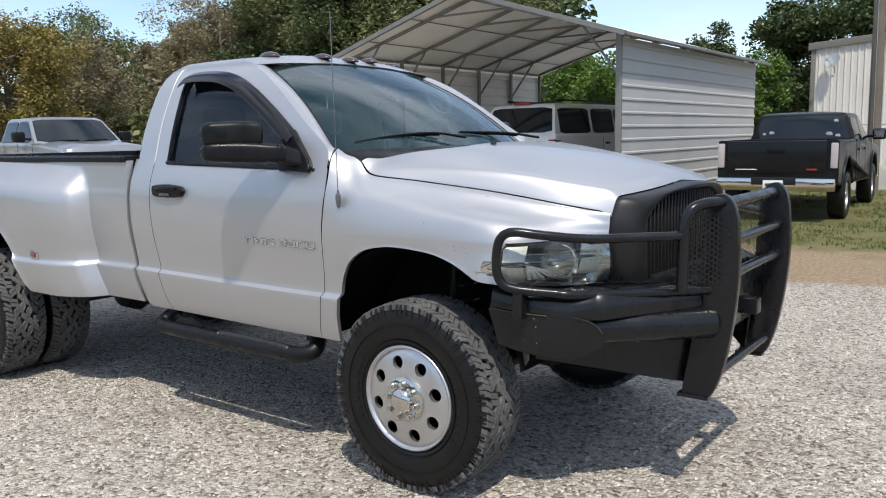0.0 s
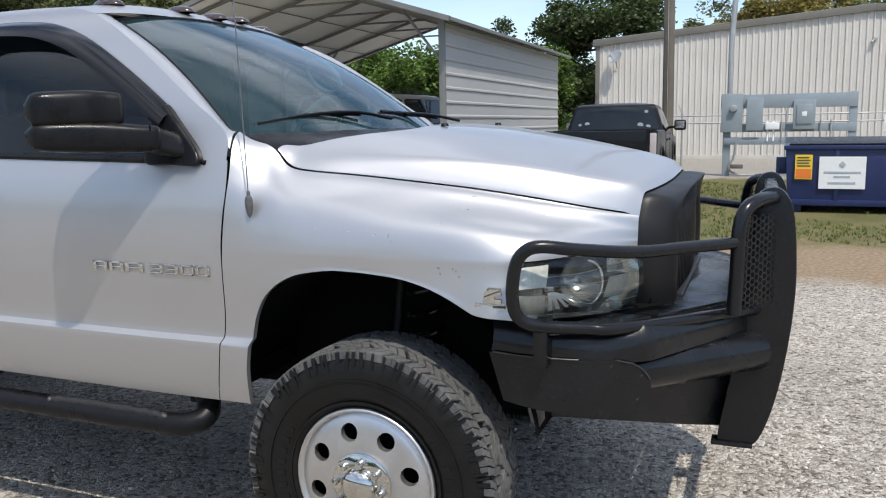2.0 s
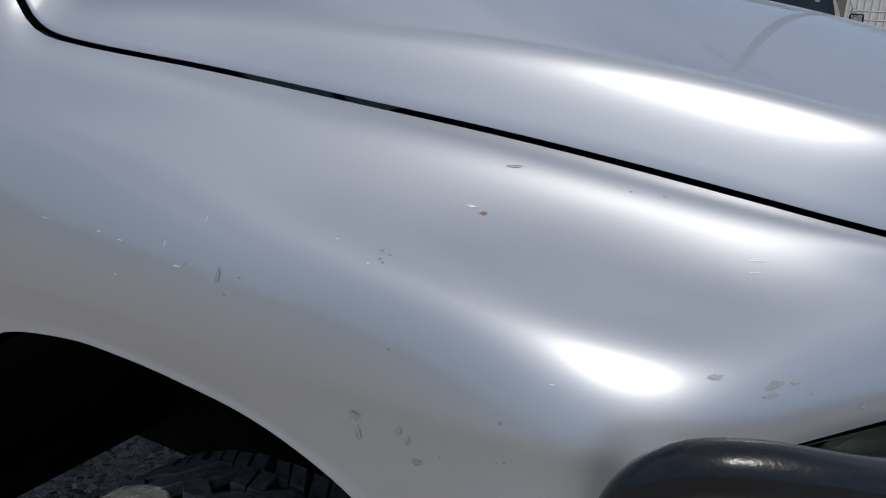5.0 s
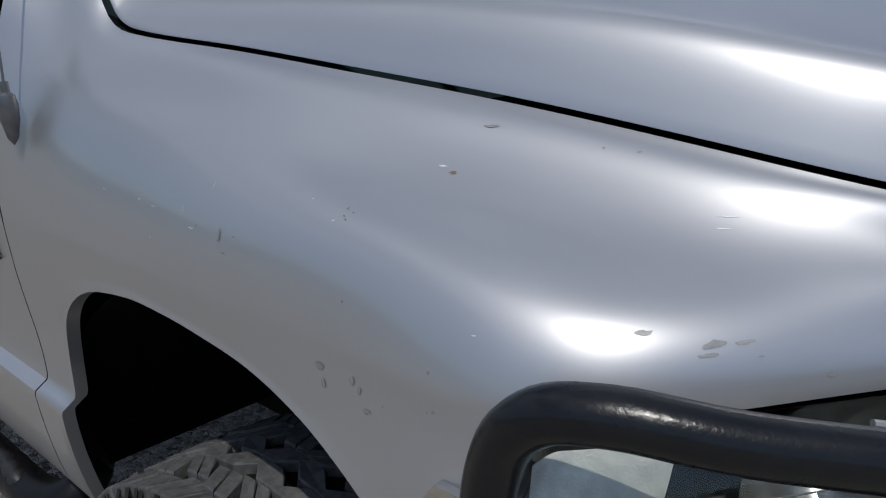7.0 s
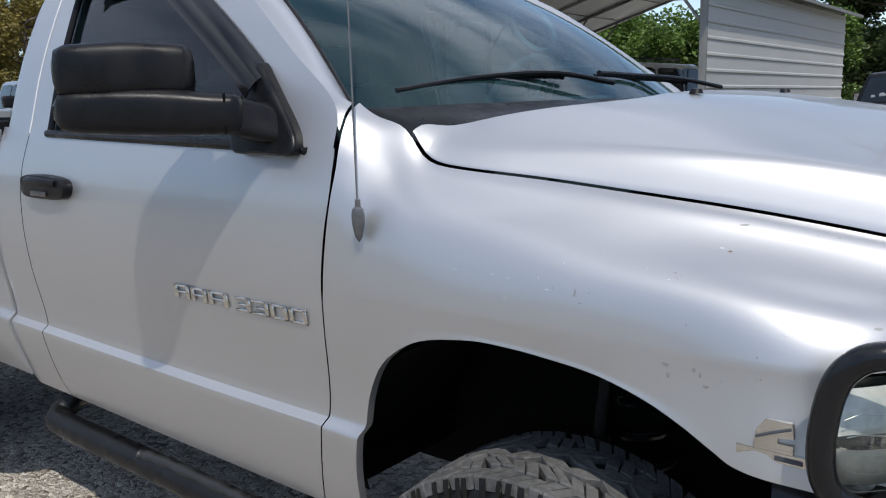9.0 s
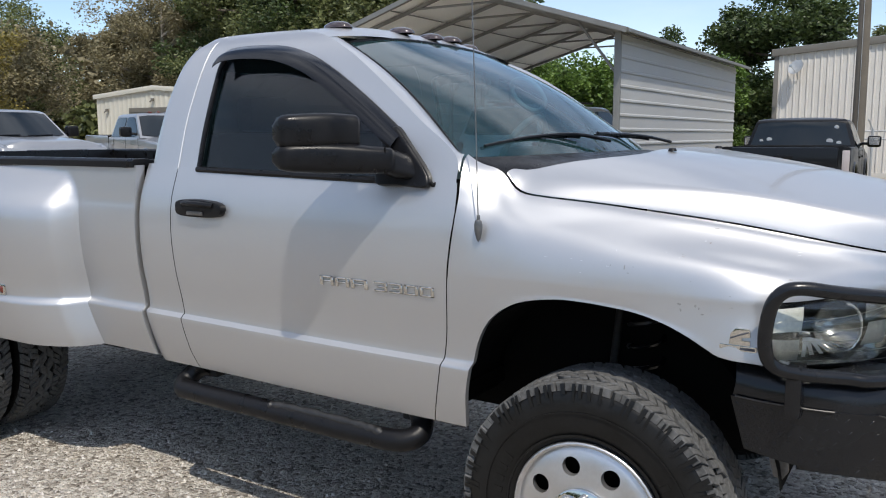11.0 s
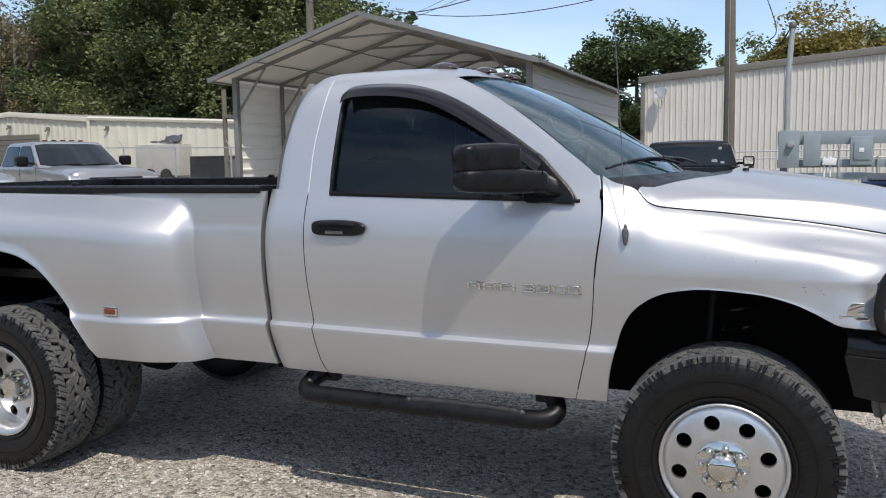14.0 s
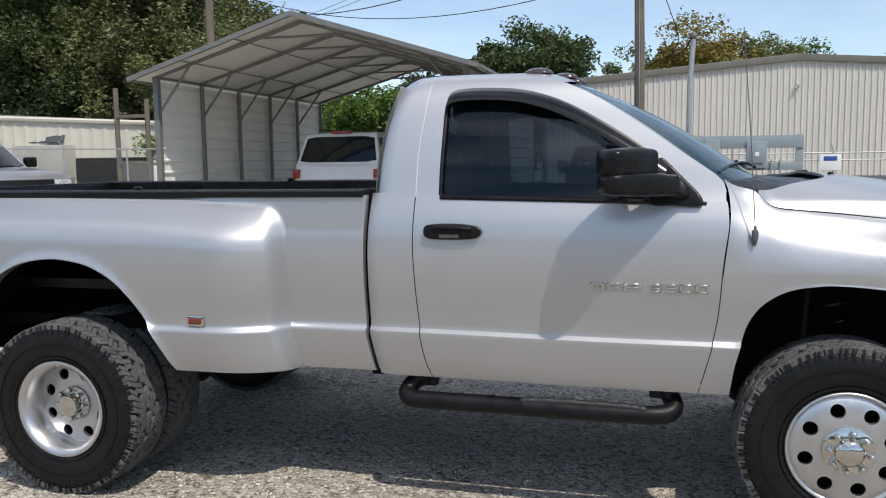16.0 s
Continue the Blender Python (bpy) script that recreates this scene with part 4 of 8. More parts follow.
part("bed_liner", liner, BLACK_PLASTIC, truck, "black bed liner")
part("tailgate", box(-4.83, -4.785, -0.8, 0.8, 0.75, 1.475, 0.015), SILVER, truck)
part("bumper", box(-4.98, -4.84, -0.95, 0.95, 0.58, 0.74, 0.03), BLACK_STEEL, truck, "black rear bumper")
for sg in (-1, 1):
    yy = bed_w(-2.83, 0.885)
    m = part("marker_lamp", shift(box(-0.034, 0.034, -0.014, 0.004, -0.016, 0.016, 0.008, 3), -2.836, sg * yy, 0.884), LAMP_AMBER, bed, "amber side marker lamp")
    part("bezel", shift(box(-0.046, 0.046, -0.009, 0.004, -0.026, 0.026, 0.008, 2), -2.836, sg * (yy - 0.004 * 0), 0.884), CHROME, m)
    part("hook", shift(tube([(0, 0, 0), (0.015, 0, 0.008), (0.035, 0, 0.008), (0.05, 0, 0.0)], 0.010, 8), -3.3, sg * 0.90, 1.487), BLACK_PLASTIC, bed, "stake pocket tie-down")
    part("tail_lamp", box(-4.82, -4.775, sg * 0.9 - 0.07, sg * 0.9 + 0.07, 0.95, 1.35, 0.02), LAMP_RED, truck, "red tail lamp")
# near-black sheet in the cab-to-bed gap, its colour standing in for shade
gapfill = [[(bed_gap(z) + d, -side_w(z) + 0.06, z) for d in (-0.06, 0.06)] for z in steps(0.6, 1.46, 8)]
both("gap_shade_sheet", sheet(gapfill), SHADE_BLACK, None, "near-black sheet standing in for the shade between cab and bed")

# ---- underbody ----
# shade beneath the floor goes into the near-black colour
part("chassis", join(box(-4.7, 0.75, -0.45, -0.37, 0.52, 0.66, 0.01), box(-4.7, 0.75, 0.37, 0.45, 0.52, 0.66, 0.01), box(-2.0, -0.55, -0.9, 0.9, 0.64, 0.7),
                      box(-4.7, -2.06, -0.9, 0.9, 0.78, 0.84), box(-0.45, 0.6, -0.5, 0.5, 0.66, 1.2), box(-2.6, -1.9, 0.3, 0.85, 0.48, 0.7, 0.04)), SHADE_BLACK, truck, "chassis rails, floor and engine bay, coloured near-black for underbody shade")
part("axle", join(tube([(0, -0.8, 0.44), (0, 0.8, 0.44)], 0.05, 14), shift(lathe([(0.0, -0.13), (0.1, -0.1), (0.15, 0), (0.1, 0.1), (0, 0.13)], 18), 0, 0.25, 0.42), tube([(0.14, -0.75, 0.46), (0.14, 0.7, 0.46)], 0.022, 8)), DARK_STEEL, truck, "front axle with differential")
part("axle", join(tube([(AXLE_R, -0.85, 0.44), (AXLE_R, 0.85, 0.44)], 0.06, 14), shift(lathe([(0.0, -0.16), (0.13, -0.12), (0.18, 0), (0.13, 0.12), (0, 0.16)], 18), AXLE_R, 0, 0.42)), DARK_STEEL, truck, "rear axle with differential")
part("driveshaft", tube([(-3.4, 0, 0.45), (-0.9, 0.0, 0.56)], 0.045, 12), DARK_STEEL, truck)
part("exhaust", tube(spline([(-0.4, 0.3, 0.55), (-1.5, 0.55, 0.55), (-2.9, 0.6, 0.56), (-3.4, 0.62, 0.75), (-4.3, 0.7, 0.7)], 5), 0.04, 12), DARK_STEEL, truck)
for sg in (-1, 1):
    part("leaf_spring", tube(spline([(-4.25, sg * 0.5, 0.7), (-3.57, sg * 0.5, 0.5), (-2.85, sg * 0.5, 0.68)], 6), 0.03, 8), DARK_STEEL, truck)
    part("coil_spring", tube([(0.02 + 0.06 * math.cos(a), sg * 0.52 + 0.06 * math.sin(a), 0.5 + a * 0.0125) for a in steps(0, 12 * math.pi, 110)], 0.009, 6), BLACK_STEEL, truck)
    part("shock_absorber", join(tube([(-0.12, sg * 0.55, 0.42), (-0.1, sg * 0.52, 0.75)], 0.028, 12), tube([(-0.1, sg * 0.52, 0.75), (-0.08, sg * 0.5, 1.02)], 0.014, 10)), DARK_STEEL, truck, "grey shock absorber")
    part("steering_knuckle", box(-0.1, 0.1, sg * 0.72 - 0.06, sg * 0.72 + 0.06, 0.34, 0.56, 0.03), DARK_STEEL, truck)
# liners near-black, so the shade in the wells is part of their colour
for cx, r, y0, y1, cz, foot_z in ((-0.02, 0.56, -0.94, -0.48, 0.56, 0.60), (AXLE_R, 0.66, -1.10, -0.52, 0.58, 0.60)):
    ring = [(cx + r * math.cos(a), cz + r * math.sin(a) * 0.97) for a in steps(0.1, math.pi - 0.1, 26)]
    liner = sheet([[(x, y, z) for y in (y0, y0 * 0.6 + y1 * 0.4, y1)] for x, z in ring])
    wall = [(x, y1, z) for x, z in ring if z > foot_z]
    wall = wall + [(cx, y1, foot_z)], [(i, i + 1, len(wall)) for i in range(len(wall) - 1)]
    both("wheel_well", join(liner, wall), SHADE_BLACK, None, "wheel well liner, coloured near-black for the shade inside")

# step bars
def step_bar(flip):
    f = mirror_y if flip else (lambda q: q)
    path = spline([(-1.81, -0.845, 0.60), (-1.86, -0.86, 0.572), (-1.884, -0.90, 0.537), (-1.865, -0.932, 0.517), (-1.80, -0.943, 0.511), (-1.4, -0.945, 0.508), (-1.0, -0.945, 0.503), (-0.79, -0.943, 0.503), (-0.71, -0.928, 0.508), (-0.675, -0.895, 0.528), (-0.685, -0.86, 0.56), (-0.71, -0.845, 0.60)], 7)
    s = part("step_bar", f(tube(path, 0.041, 18)), BLACK_PLASTIC, truck, "black oval tube side step")
    pad = spline([(-1.345, -0.962, 0.532), (-1.29, -0.955, 0.539), (-1.15, -0.953, 0.540), (-0.93, -0.954, 0.537), (-0.84, -0.957, 0.534), (-0.785, -0.963, 0.528)], 5)
    part("step_pad", f(tube(pad, [0.006] + [0.017 + 0.003 * math.sin(i * 2.1) for i in range(len(pad) - 2)] + [0.006], 10)), mat("worn_step_rubber", (0.016, 0.016, 0.017), 0.5, 0, 0.5, 30, 0.002, 120) if not flip else bpy.data.materials["worn_step_rubber"], s, "worn rubber step pad")
    for x in (-1.80, -0.735):
        part("bracket", f(box(x - 0.045, x + 0.045, -0.85, -0.79, 0.55, 0.67, 0.01)), DARK_STEEL, s)


step_bar(False)
step_bar(True)

# ---- wheels ----
def tyre_mesh(w):
    """Mud tyre carcass about the y axis, outer side towards -y."""
    h = w / 2
    prof = [(0.232, -h * 0.80), (0.25, -h * 0.93), (0.29, -h * 1.02), (0.345, -h * 1.04), (0.385, -h * 0.99), (0.399, -h * 0.93), (0.409, -h * 0.82), (0.413, -h * 0.4), (0.413, h * 0.4), (0.409, h * 0.82), (0.399, h * 0.93), (0.385, h * 0.99), (0.345, h * 1.04), (0.29, h * 1.02), (0.25, h * 0.93), (0.232, h * 0.80)]
    return lathe(prof, 72)


def block(a, y, da, dy, r0, r1, skew):
    """One tread block on the tyre's crown: steep flanks and a worn, narrowly rounded top."""
    v = []
    for r, k in ((r0, 1.0), (r1 - 0.003, 0.95), (r1, 0.86)):
        for sa, sy in ((-1, -1), (1, -1), (1, 1), (-1, 1)):
            an = a + sa * da * k + skew * sy
            v.append((r * math.cos(an), y + sy * dy * k, r * math.sin(an)))
    f = [(8, 9, 10, 11)]
    for o in (0, 4):
        f += [(o + i, o + (i + 1) % 4, o + 4 + (i + 1) % 4, o + 4 + i) for i in range(4)]
    return v, f


def siped(a, y, da, dy, r0, r1, skew):
    """A block cut in two by a thin sipe."""
    return join(block(a - da * 0.51, y, da * 0.47, dy, r0, r1, skew), block(a + da * 0.51, y, da * 0.47, dy * 0.95, r0, r1 - 0.0006, skew))


def tread_mesh(w):
    """Mud-terrain tread: long and short shoulder lugs, two hooked mid rows and a broken centre."""
    rng = random.Random(5)
    h = w / 2
    out = []
    n = 42
    pitch = 2 * math.pi / n
    for i in range(n):
        a = pitch * i
        odd = i % 2
        for sg in (-1, 1):
            j = rng.uniform(-0.008, 0.008)
            wide = 0.20 if odd else 0.155
            out.append(siped(a + j, sg * h * (0.965 - wide), pitch * (0.46 if odd else 0.42), h * wide, 0.397, 0.4245 + rng.uniform(-0.001, 0.001), 0.03 * sg))
            out.append(siped(a + pitch * (0.5 if odd else 0.40) + j, sg * h * (0.42 if odd else 0.49), pitch * 0.45, h * (0.155 if odd else 0.18), 0.405, 0.4285 + rng.uniform(-0.001, 0.001), rng.choice((-0.05, -0.03, 0.015)) * sg))
        out.append(block(a + pitch * 0.25, h * 0.135, pitch * (0.46 if odd else 0.42), h * 0.14, 0.405, 0.430, 0.05 if odd else -0.045))
        out.append(block(a - pitch * 0.15, -h * 0.135, pitch * (0.42 if odd else 0.46), h * 0.14, 0.405, 0.430, -0.045 if odd else 0.05))
    return join(*out)


def rib_mesh(w):
    """Raised bands and bars on the outer sidewall in place of its moulded writing."""
    h = w / 2
    rng = random.Random(17)
    pitch = 2 * math.pi / 42
    out = []
    for i in range(42):
        a = pitch * i
        for sg in (-1, 1):
            for part_a, r0 in rng.sample(((rng.uniform(-0.38, -0.28), rng.uniform(0.345, 0.385)), (rng.uniform(-0.1, 0.0), rng.uniform(0.335, 0.378)), (rng.uniform(0.2, 0.34), rng.uniform(0.355, 0.39))), 2):
                v = []
                half_w, slant = rng.uniform(0.05, 0.12), rng.uniform(-0.14, 0.14)
                for r, yy in ((0.419, 0.945), (0.406, 0.985), (r0, 1.018)):
                    for da in (-half_w + slant * (0.42 - r) / 0.06, half_w + slant * (0.42 - r) / 0.06):
                        for dy in (0.0, 0.013):
                            v.append((r * math.cos(a + (part_a + da) * pitch), sg * h * (yy + dy), r * math.sin(a + (part_a + da) * pitch)))
                out.append((v, [(1, 3, 7, 5), (5, 7, 11, 9), (0, 1, 5, 4), (4, 5, 9, 8), (2, 6, 7, 3), (6, 10, 11, 7), (8, 9, 11, 10), (0, 2, 3, 1)]))
    out += [lathe([(0.335, -h * 1.045), (0.335, -h * 1.07), (0.33, -h * 1.07), (0.33, -h * 1.045)], 60), lathe([(0.262, -h * 0.975), (0.262, -h * 1.0), (0.256, -h * 1.0), (0.256, -h * 0.95)], 60)]
    for i in range(46):
        a = 2 * math.pi * i / 46
        if i % 23 < 9:
            c, s = math.cos(a), math.sin(a)
            v = []
            for r in (0.278, 0.308):
                for da in (-0.028, 0.028):
                    for y in (-h * 1.0, -h * 1.034):
                        v.append((r * math.cos(a + da), y, r * math.sin(a + da)))
            out.append((v, [(1, 3, 7, 5), (0, 1, 5, 4), (2, 6, 7, 3), (4, 5, 7, 6), (0, 2, 3, 1)]))
    return join(*out)


def holed_disc(y_at, r_in, r_out, holes, hr, rc):
    """A wheel face with round hand holes cut through; y_at(r) is its dish."""
    v, f = [], []
    n = 72
    for k in range(holes):
        a0 = 2 * math.pi * k / holes
        half = math.pi / holes
        ring_o, ring_h = [], []
        for i in range(n):
            th = 2 * math.pi * i / n
            hx, hz = hr * math.cos(th), hr * math.sin(th)
            ring_h.append((rc + hx, hz))
            # matching point on the sector's border
            ca, sa = math.cos(th), math.sin(th)
            best = None
            for t in steps(0, 0.2, 200):
                px, pz = rc + t * ca, t * sa
                r, an = math.hypot(px, pz), math.atan2(pz, px)
                if r > r_out or r < r_in or abs(an) > half:
                    break
                best = t
            lo_t, hi_t = best, best + 0.001
            for _ in range(14):
                t = (lo_t + hi_t) / 2
                px, pz = rc + t * ca, t * sa
                if r_in <= math.hypot(px, pz) <= r_out and abs(math.atan2(pz, px)) <= half:
                    lo_t = t
                else:
                    hi_t = t
            ring_o.append((rc + lo_t * ca, lo_t * sa))
        o = len(v)
        for s in steps(0, 1, 3):
            for i in range(n):
                x, z = ring_h[i][0] + (ring_o[i][0] - ring_h[i][0]) * s, ring_h[i][1] + (ring_o[i][1] - ring_h[i][1]) * s
                r, an = math.hypot(x, z), math.atan2(z, x) + a0
                v.append((r * math.cos(an), y_at(r), r * math.sin(an)))
        for i in range(n):
            x, z = ring_h[i]
            r, an = math.hypot(x, z), math.atan2(z, x) + a0
            v.append((r * math.cos(an), y_at(r) + 0.022, r * math.sin(an)))
        for s in range(3):
            for i in range(n):
                i2 = (i + 1) % n
                f.append((o + s * n + i, o + s * n + i2, o + (s + 1) * n + i2, o + (s + 1) * n + i))
        for i in range(n):
            i2 = (i + 1) % n
            f.append((o + 4 * n + i, o + 4 * n + i2, o + i2, o + i))
    return weld((v, f), 0.0012)


def wheel(at, w, face, flip, spin, detail=True):
    """A wheel on the truck. face: 'out' (front) or 'deep' (rear outer dual) or None."""
    e = new("wheel")
    e.parent = truck
    e["label"] = "mud tyre on polished eight-hole alloy rim"
    e.matrix_local = pose(*at, 0, 0, 180 if flip else 0) @ pose(0, 0, 0, 0, spin, 0)
    t = part("tyre", tyre_mesh(w), RUBBER, e, "black rubber tyre with dusty tread")
    part("tread", tread_mesh(w), TREAD, t, "chunky dusty mud tread", 30, False)
    h = w / 2
    if not detail:
        part("rim", lathe([(0.235, -h * 0.8), (0.2, -h * 0.7), (0.2, 0), (0.06, 0.02), (0.0, 0.02)], 32), ALLOY, e)
        return e
    part("sidewall_rib", rib_mesh(w), RUBBER, t)
    if face == "out":
        y_at = curve([0.085, 0.11, 0.16, 0.205, 0.222], [-h * 1.0 + 0.0, -h * 1.03, -h * 1.0, -h * 0.93, -h * 0.86])
        rim = part("rim", join(holed_disc(y_at, 0.085, 0.222, 8, 0.029, 0.165), lathe([(0.212, -h * 0.86 + 0.004), (0.2225, -h * 0.858), (0.228, -h * 0.97), (0.236, -h * 0.97), (0.24, -h * 0.9), (0.236, -h * 0.75)], 48)), ALLOY, e, "polished alloy rim with eight round holes", 72)
        yh = -h * 1.0
        # near-black disc puts the shade behind the rim holes into colour
        part("backing", lathe([(0.215, yh + 0.07), (0.05, yh + 0.07)], 32), SHADE_BLACK, rim, "near-black disc for the shade behind the holes")
        part("hub_plate", lathe([(0.1, yh - 0.0), (0.1, yh - 0.012), (0.094, yh - 0.016), (0.0, yh - 0.016)], 32), CHROME, rim, "chrome hub ring")
        part("hub_cap", lathe([(0.058, yh - 0.014), (0.058, yh - 0.032), (0.054, yh - 0.042), (0.041, yh - 0.052), (0.02, yh - 0.058), (0, yh - 0.059)], 28), CHROME, rim, "chrome domed hub cap")
        ny, nr = yh - 0.012, 0.078
    else:
        dz = -h * 0.97 + 0.12
        y_at = curve([0.085, 0.12, 0.165, 0.19, 0.2], [dz, dz, dz + 0.004, dz + 0.008, dz + 0.012])
        rim = part("rim", join(holed_disc(y_at, 0.085, 0.2, 8, 0.028, 0.156), lathe([(0.19, dz + 0.014), (0.2, dz + 0.011), (0.2, dz - 0.03), (0.206, -h * 0.84), (0.222, -h * 0.92), (0.232, -h * 0.97), (0.24, -h * 0.95), (0.238, -h * 0.78)], 48)), ALLOY, e, "deep dished polished alloy rim", 72)
        part("backing", lathe([(0.2, dz + 0.07), (0.05, dz + 0.07)], 32), SHADE_BLACK, rim)
        part("hub_cap", lathe([(0.09, dz), (0.085, dz - 0.012), (0.056, dz - 0.016), (0.056, dz - 0.055), (0.05, dz - 0.066), (0, dz - 0.07)], 24), CHROME, rim, "chrome hub cap")
        ny, nr = dz - 0.01, 0.074
    for i in range(8):
        a = 2 * math.pi * (i + 0.5) / 8
        g = lathe([(0.013, 0), (0.013, -0.03), (0.010, -0.039), (0.0, -0.042)], 10)
        part("lug_nut", shift(g, nr * math.cos(a), ny, nr * math.sin(a)), CHROME, rim)
    return e


wheel((0, -0.882, TYRE_R - 0.011), 0.268, "out", False, 30)
wheel((0, 0.882, TYRE_R - 0.011), 0.268, "out", True, 30)
wheel((AXLE_R, -1.075, TYRE_R - 0.011), 0.27, "deep", False, 22)
wheel((AXLE_R, -0.76, TYRE_R - 0.011), 0.27, None, False, 0, False)
wheel((AXLE_R, 1.075, TYRE_R - 0.011), 0.27, "deep", True, 5)
wheel((AXLE_R, 0.76, TYRE_R - 0.011), 0.27, None, True, 9, False)

# ---- front end ----
def lens_at(s, v):
    """Headlight lens surface: s from the outer corner to the grille, v from bottom to top."""
    p = spline([(0.505, -1.03), (0.55, -0.985), (0.63, -0.88), (0.71, -0.765), (0.782, -0.632)], 6)
    k = s * (len(p) - 1)
    i = min(int(k), len(p) - 2)
    x = p[i][0] + (p[i + 1][0] - p[i][0]) * (k - i)
    y = p[i][1] + (p[i + 1][1] - p[i][1]) * (k - i)
    z0, z1 = 0.985 - 0.035 * s, 1.142 + 0.006 * s
    z0 += 0.02 * (1 - smooth01(0, 0.15, s)); z1 -= 0.02 * (1 - smooth01(0, 0.15, s))
    z = z0 + (z1 - z0) * v
    b = 0.03 * math.sin(math.pi * v)
    return Vector((x + b * 0.6, y - b * 0.6, z))


def headlight(flip):
    f = mirror_y if flip else (lambda q: q)
    inw = Vector((-0.07, 0.07, 0))
    shell_g = [[tuple(lens_at(s, v) + inw * (0.25 + 1.2 * math.sin(math.pi * v) * math.sin(math.pi * min(1, s * 1.02)))) for v in steps(0, 1, 14)] for s in steps(0, 1, 26)]
    h = part("headlight", f(sheet(shell_g)), LAMP_SHELL, truck, "clear-lensed headlight with chrome reflectors")
    part("lens", f(sheet([[tuple(lens_at(s, v)) for v in steps(0, 1, 14)] for s in steps(0, 1, 30)])), CLEAR, h, "clear plastic lens")
    def patch(s0, s1, v0, v1, depth, lean=0.0, wave=0.0, n=14):
        """A facet behind the lens; lean slides its upper edge inwards along the lamp."""
        return f(sheet([[tuple(lens_at(s0 + (s1 - s0) * a + lean * b, v0 + (v1 - v0) * b) + inw * (depth + wave * math.sin(a * 40))) for b in steps(0, 1, 10)] for a in steps(0, 1, n)]))
    def bowl(s, v, r, depth, lo=0.12):
        c = lens_at(s, v) + inw * 0.62
        m = Matrix.Translation(c) @ Vector((0.74, -0.67, 0)).to_track_quat("Z", "Y").to_matrix().to_4x4()
        return moved(lathe([(r * k, depth * (k * k) - depth) for k in steps(lo, 1, 10)], 26, "z"), m)
    part("turn_reflector", patch(0.02, 0.32, 0.58, 0.93, 0.26, 0.04), PALE_REFLECTOR, h, "pale stippled turn signal reflector")
    part("turn_reflector", patch(0.02, 0.33, 0.10, 0.45, 0.26, -0.02), PALE_REFLECTOR, h, "pale lower turn signal reflector")
    part("ribbed_band", patch(0.02, 0.30, 0.46, 0.57, 0.30, 0.0, 0.05, 44), LAMP_SHELL, h, "dark ribbed band")
    part("reflector", f(bowl(0.61, 0.56, 0.078, 0.075, 0.25)), LAMP_SHELL, h, "smoked chrome main reflector bowl")
    part("reflector_ring", f(moved(tube([(0.058 * math.cos(a), 0.066 * math.sin(a), 0.0) for a in steps(-1.3, 1.5, 18)], 0.0035, 8), Matrix.Translation(lens_at(0.62, 0.54) + inw * 0.45) @ Vector((0.74, -0.67, 0)).to_track_quat("Z", "Y").to_matrix().to_4x4())), REFLECTOR, h, "bright rim of the main reflector")
    part("high_beam_reflector", patch(0.74, 0.90, 0.26, 0.60, 0.4, 0.04), PALE_REFLECTOR, h, "pale high beam reflector")
    part("high_beam_reflector", patch(0.77, 0.93, 0.66, 0.90, 0.45, 0.02), LAMP_SHELL, h, "smoked high beam reflector")
    for k in range(6):
        part("bright_facet", patch(0.335 + 0.012 * k, 0.362 + 0.012 * k, 0.50 - 0.012 * k, 0.14 + 0.022 * k, 0.30 + 0.02 * (k % 2), 0.02 + 0.042 * k), FLUTED, h, "bright chrome facet below the bulb")
    part("bulb", f(shift(lathe([(0, 0.02), (0.007, 0.016), (0.010, 0), (0.008, -0.012)], 12, "x"), *(lens_at(0.335, 0.54) + inw * 0.26))), CHROME, h, "clear bulb in a brass socket")
    for v in (0.06, 0.24, 0.42, 0.60, 0.78):
        part("lens_line", f(tube([tuple(lens_at(s, v + 0.05 * math.sin(s * 5 + v * 3) + 0.06 * s) + inw * 0.012) for s in steps(0.03, 0.95, 24)], 0.0007, 5)), PALE_REFLECTOR, h)


headlight(False)
headlight(True)

# grille: smooth black surround with upright bars
half = [q for q in front_edge if q[1] <= 0.001]
outer_g = [(0.80, -0.575, 0.94), (0.79, -0.602, 1.02), (0.781, -0.615, 1.10), (0.777, -0.618, 1.16), (0.777, -0.617, 1.19)] + [(q[0] + 0.003, q[1] * 0.998, q[2] - 0.005) for q in half]
inner_g = [(0.868, -0.450, 0.955), (0.876, -0.478, 1.02), (0.880, -0.488, 1.09), (0.878, -0.488, 1.15), (0.876, -0.485, 1.18)]
for q in half:
    a = min(1.0, -q[1] / 0.612)
    inner_g.append((0.905 - 0.030 * a ** 2, -0.478 * a ** 0.85, 1.31 - 0.105 * max(0.0, a) ** 4))
shell_g = []
for o, i in zip(outer_g, inner_g):
    o, i = Vector(o), Vector(i)
    col = [tuple(o + Vector((-0.03, 0, -0.01)))]
    for u in steps(0, 1, 12):
        p = o.lerp(i, u)
        bow = math.sin(math.pi * min(1.0, u * 1.02)) ** 0.75
        col.append((p.x + 0.042 * bow, p.y, p.z + 0.008 * bow))
    col += [(i.x - 0.012, i.y * 0.99, i.z - 0.004), (i.x - 0.07, i.y * 0.985, i.z - 0.008)]
    shell_g.append(col)
vf = sheet(shell_g)
grille = part("grille", weld(join(vf, mirror_y(vf)), 0.0006), MATTE_BLACK, truck, "matte black grille shell", 50)
part("grille_back", box(0.80, 0.815, -0.58, 0.58, 0.93, 1.25, 0.004), SHADE_BLACK, grille)
part("lower_lip", box(0.80, 0.90, -0.42, 0.42, 0.925, 0.965, 0.012), MATTE_BLACK, grille)
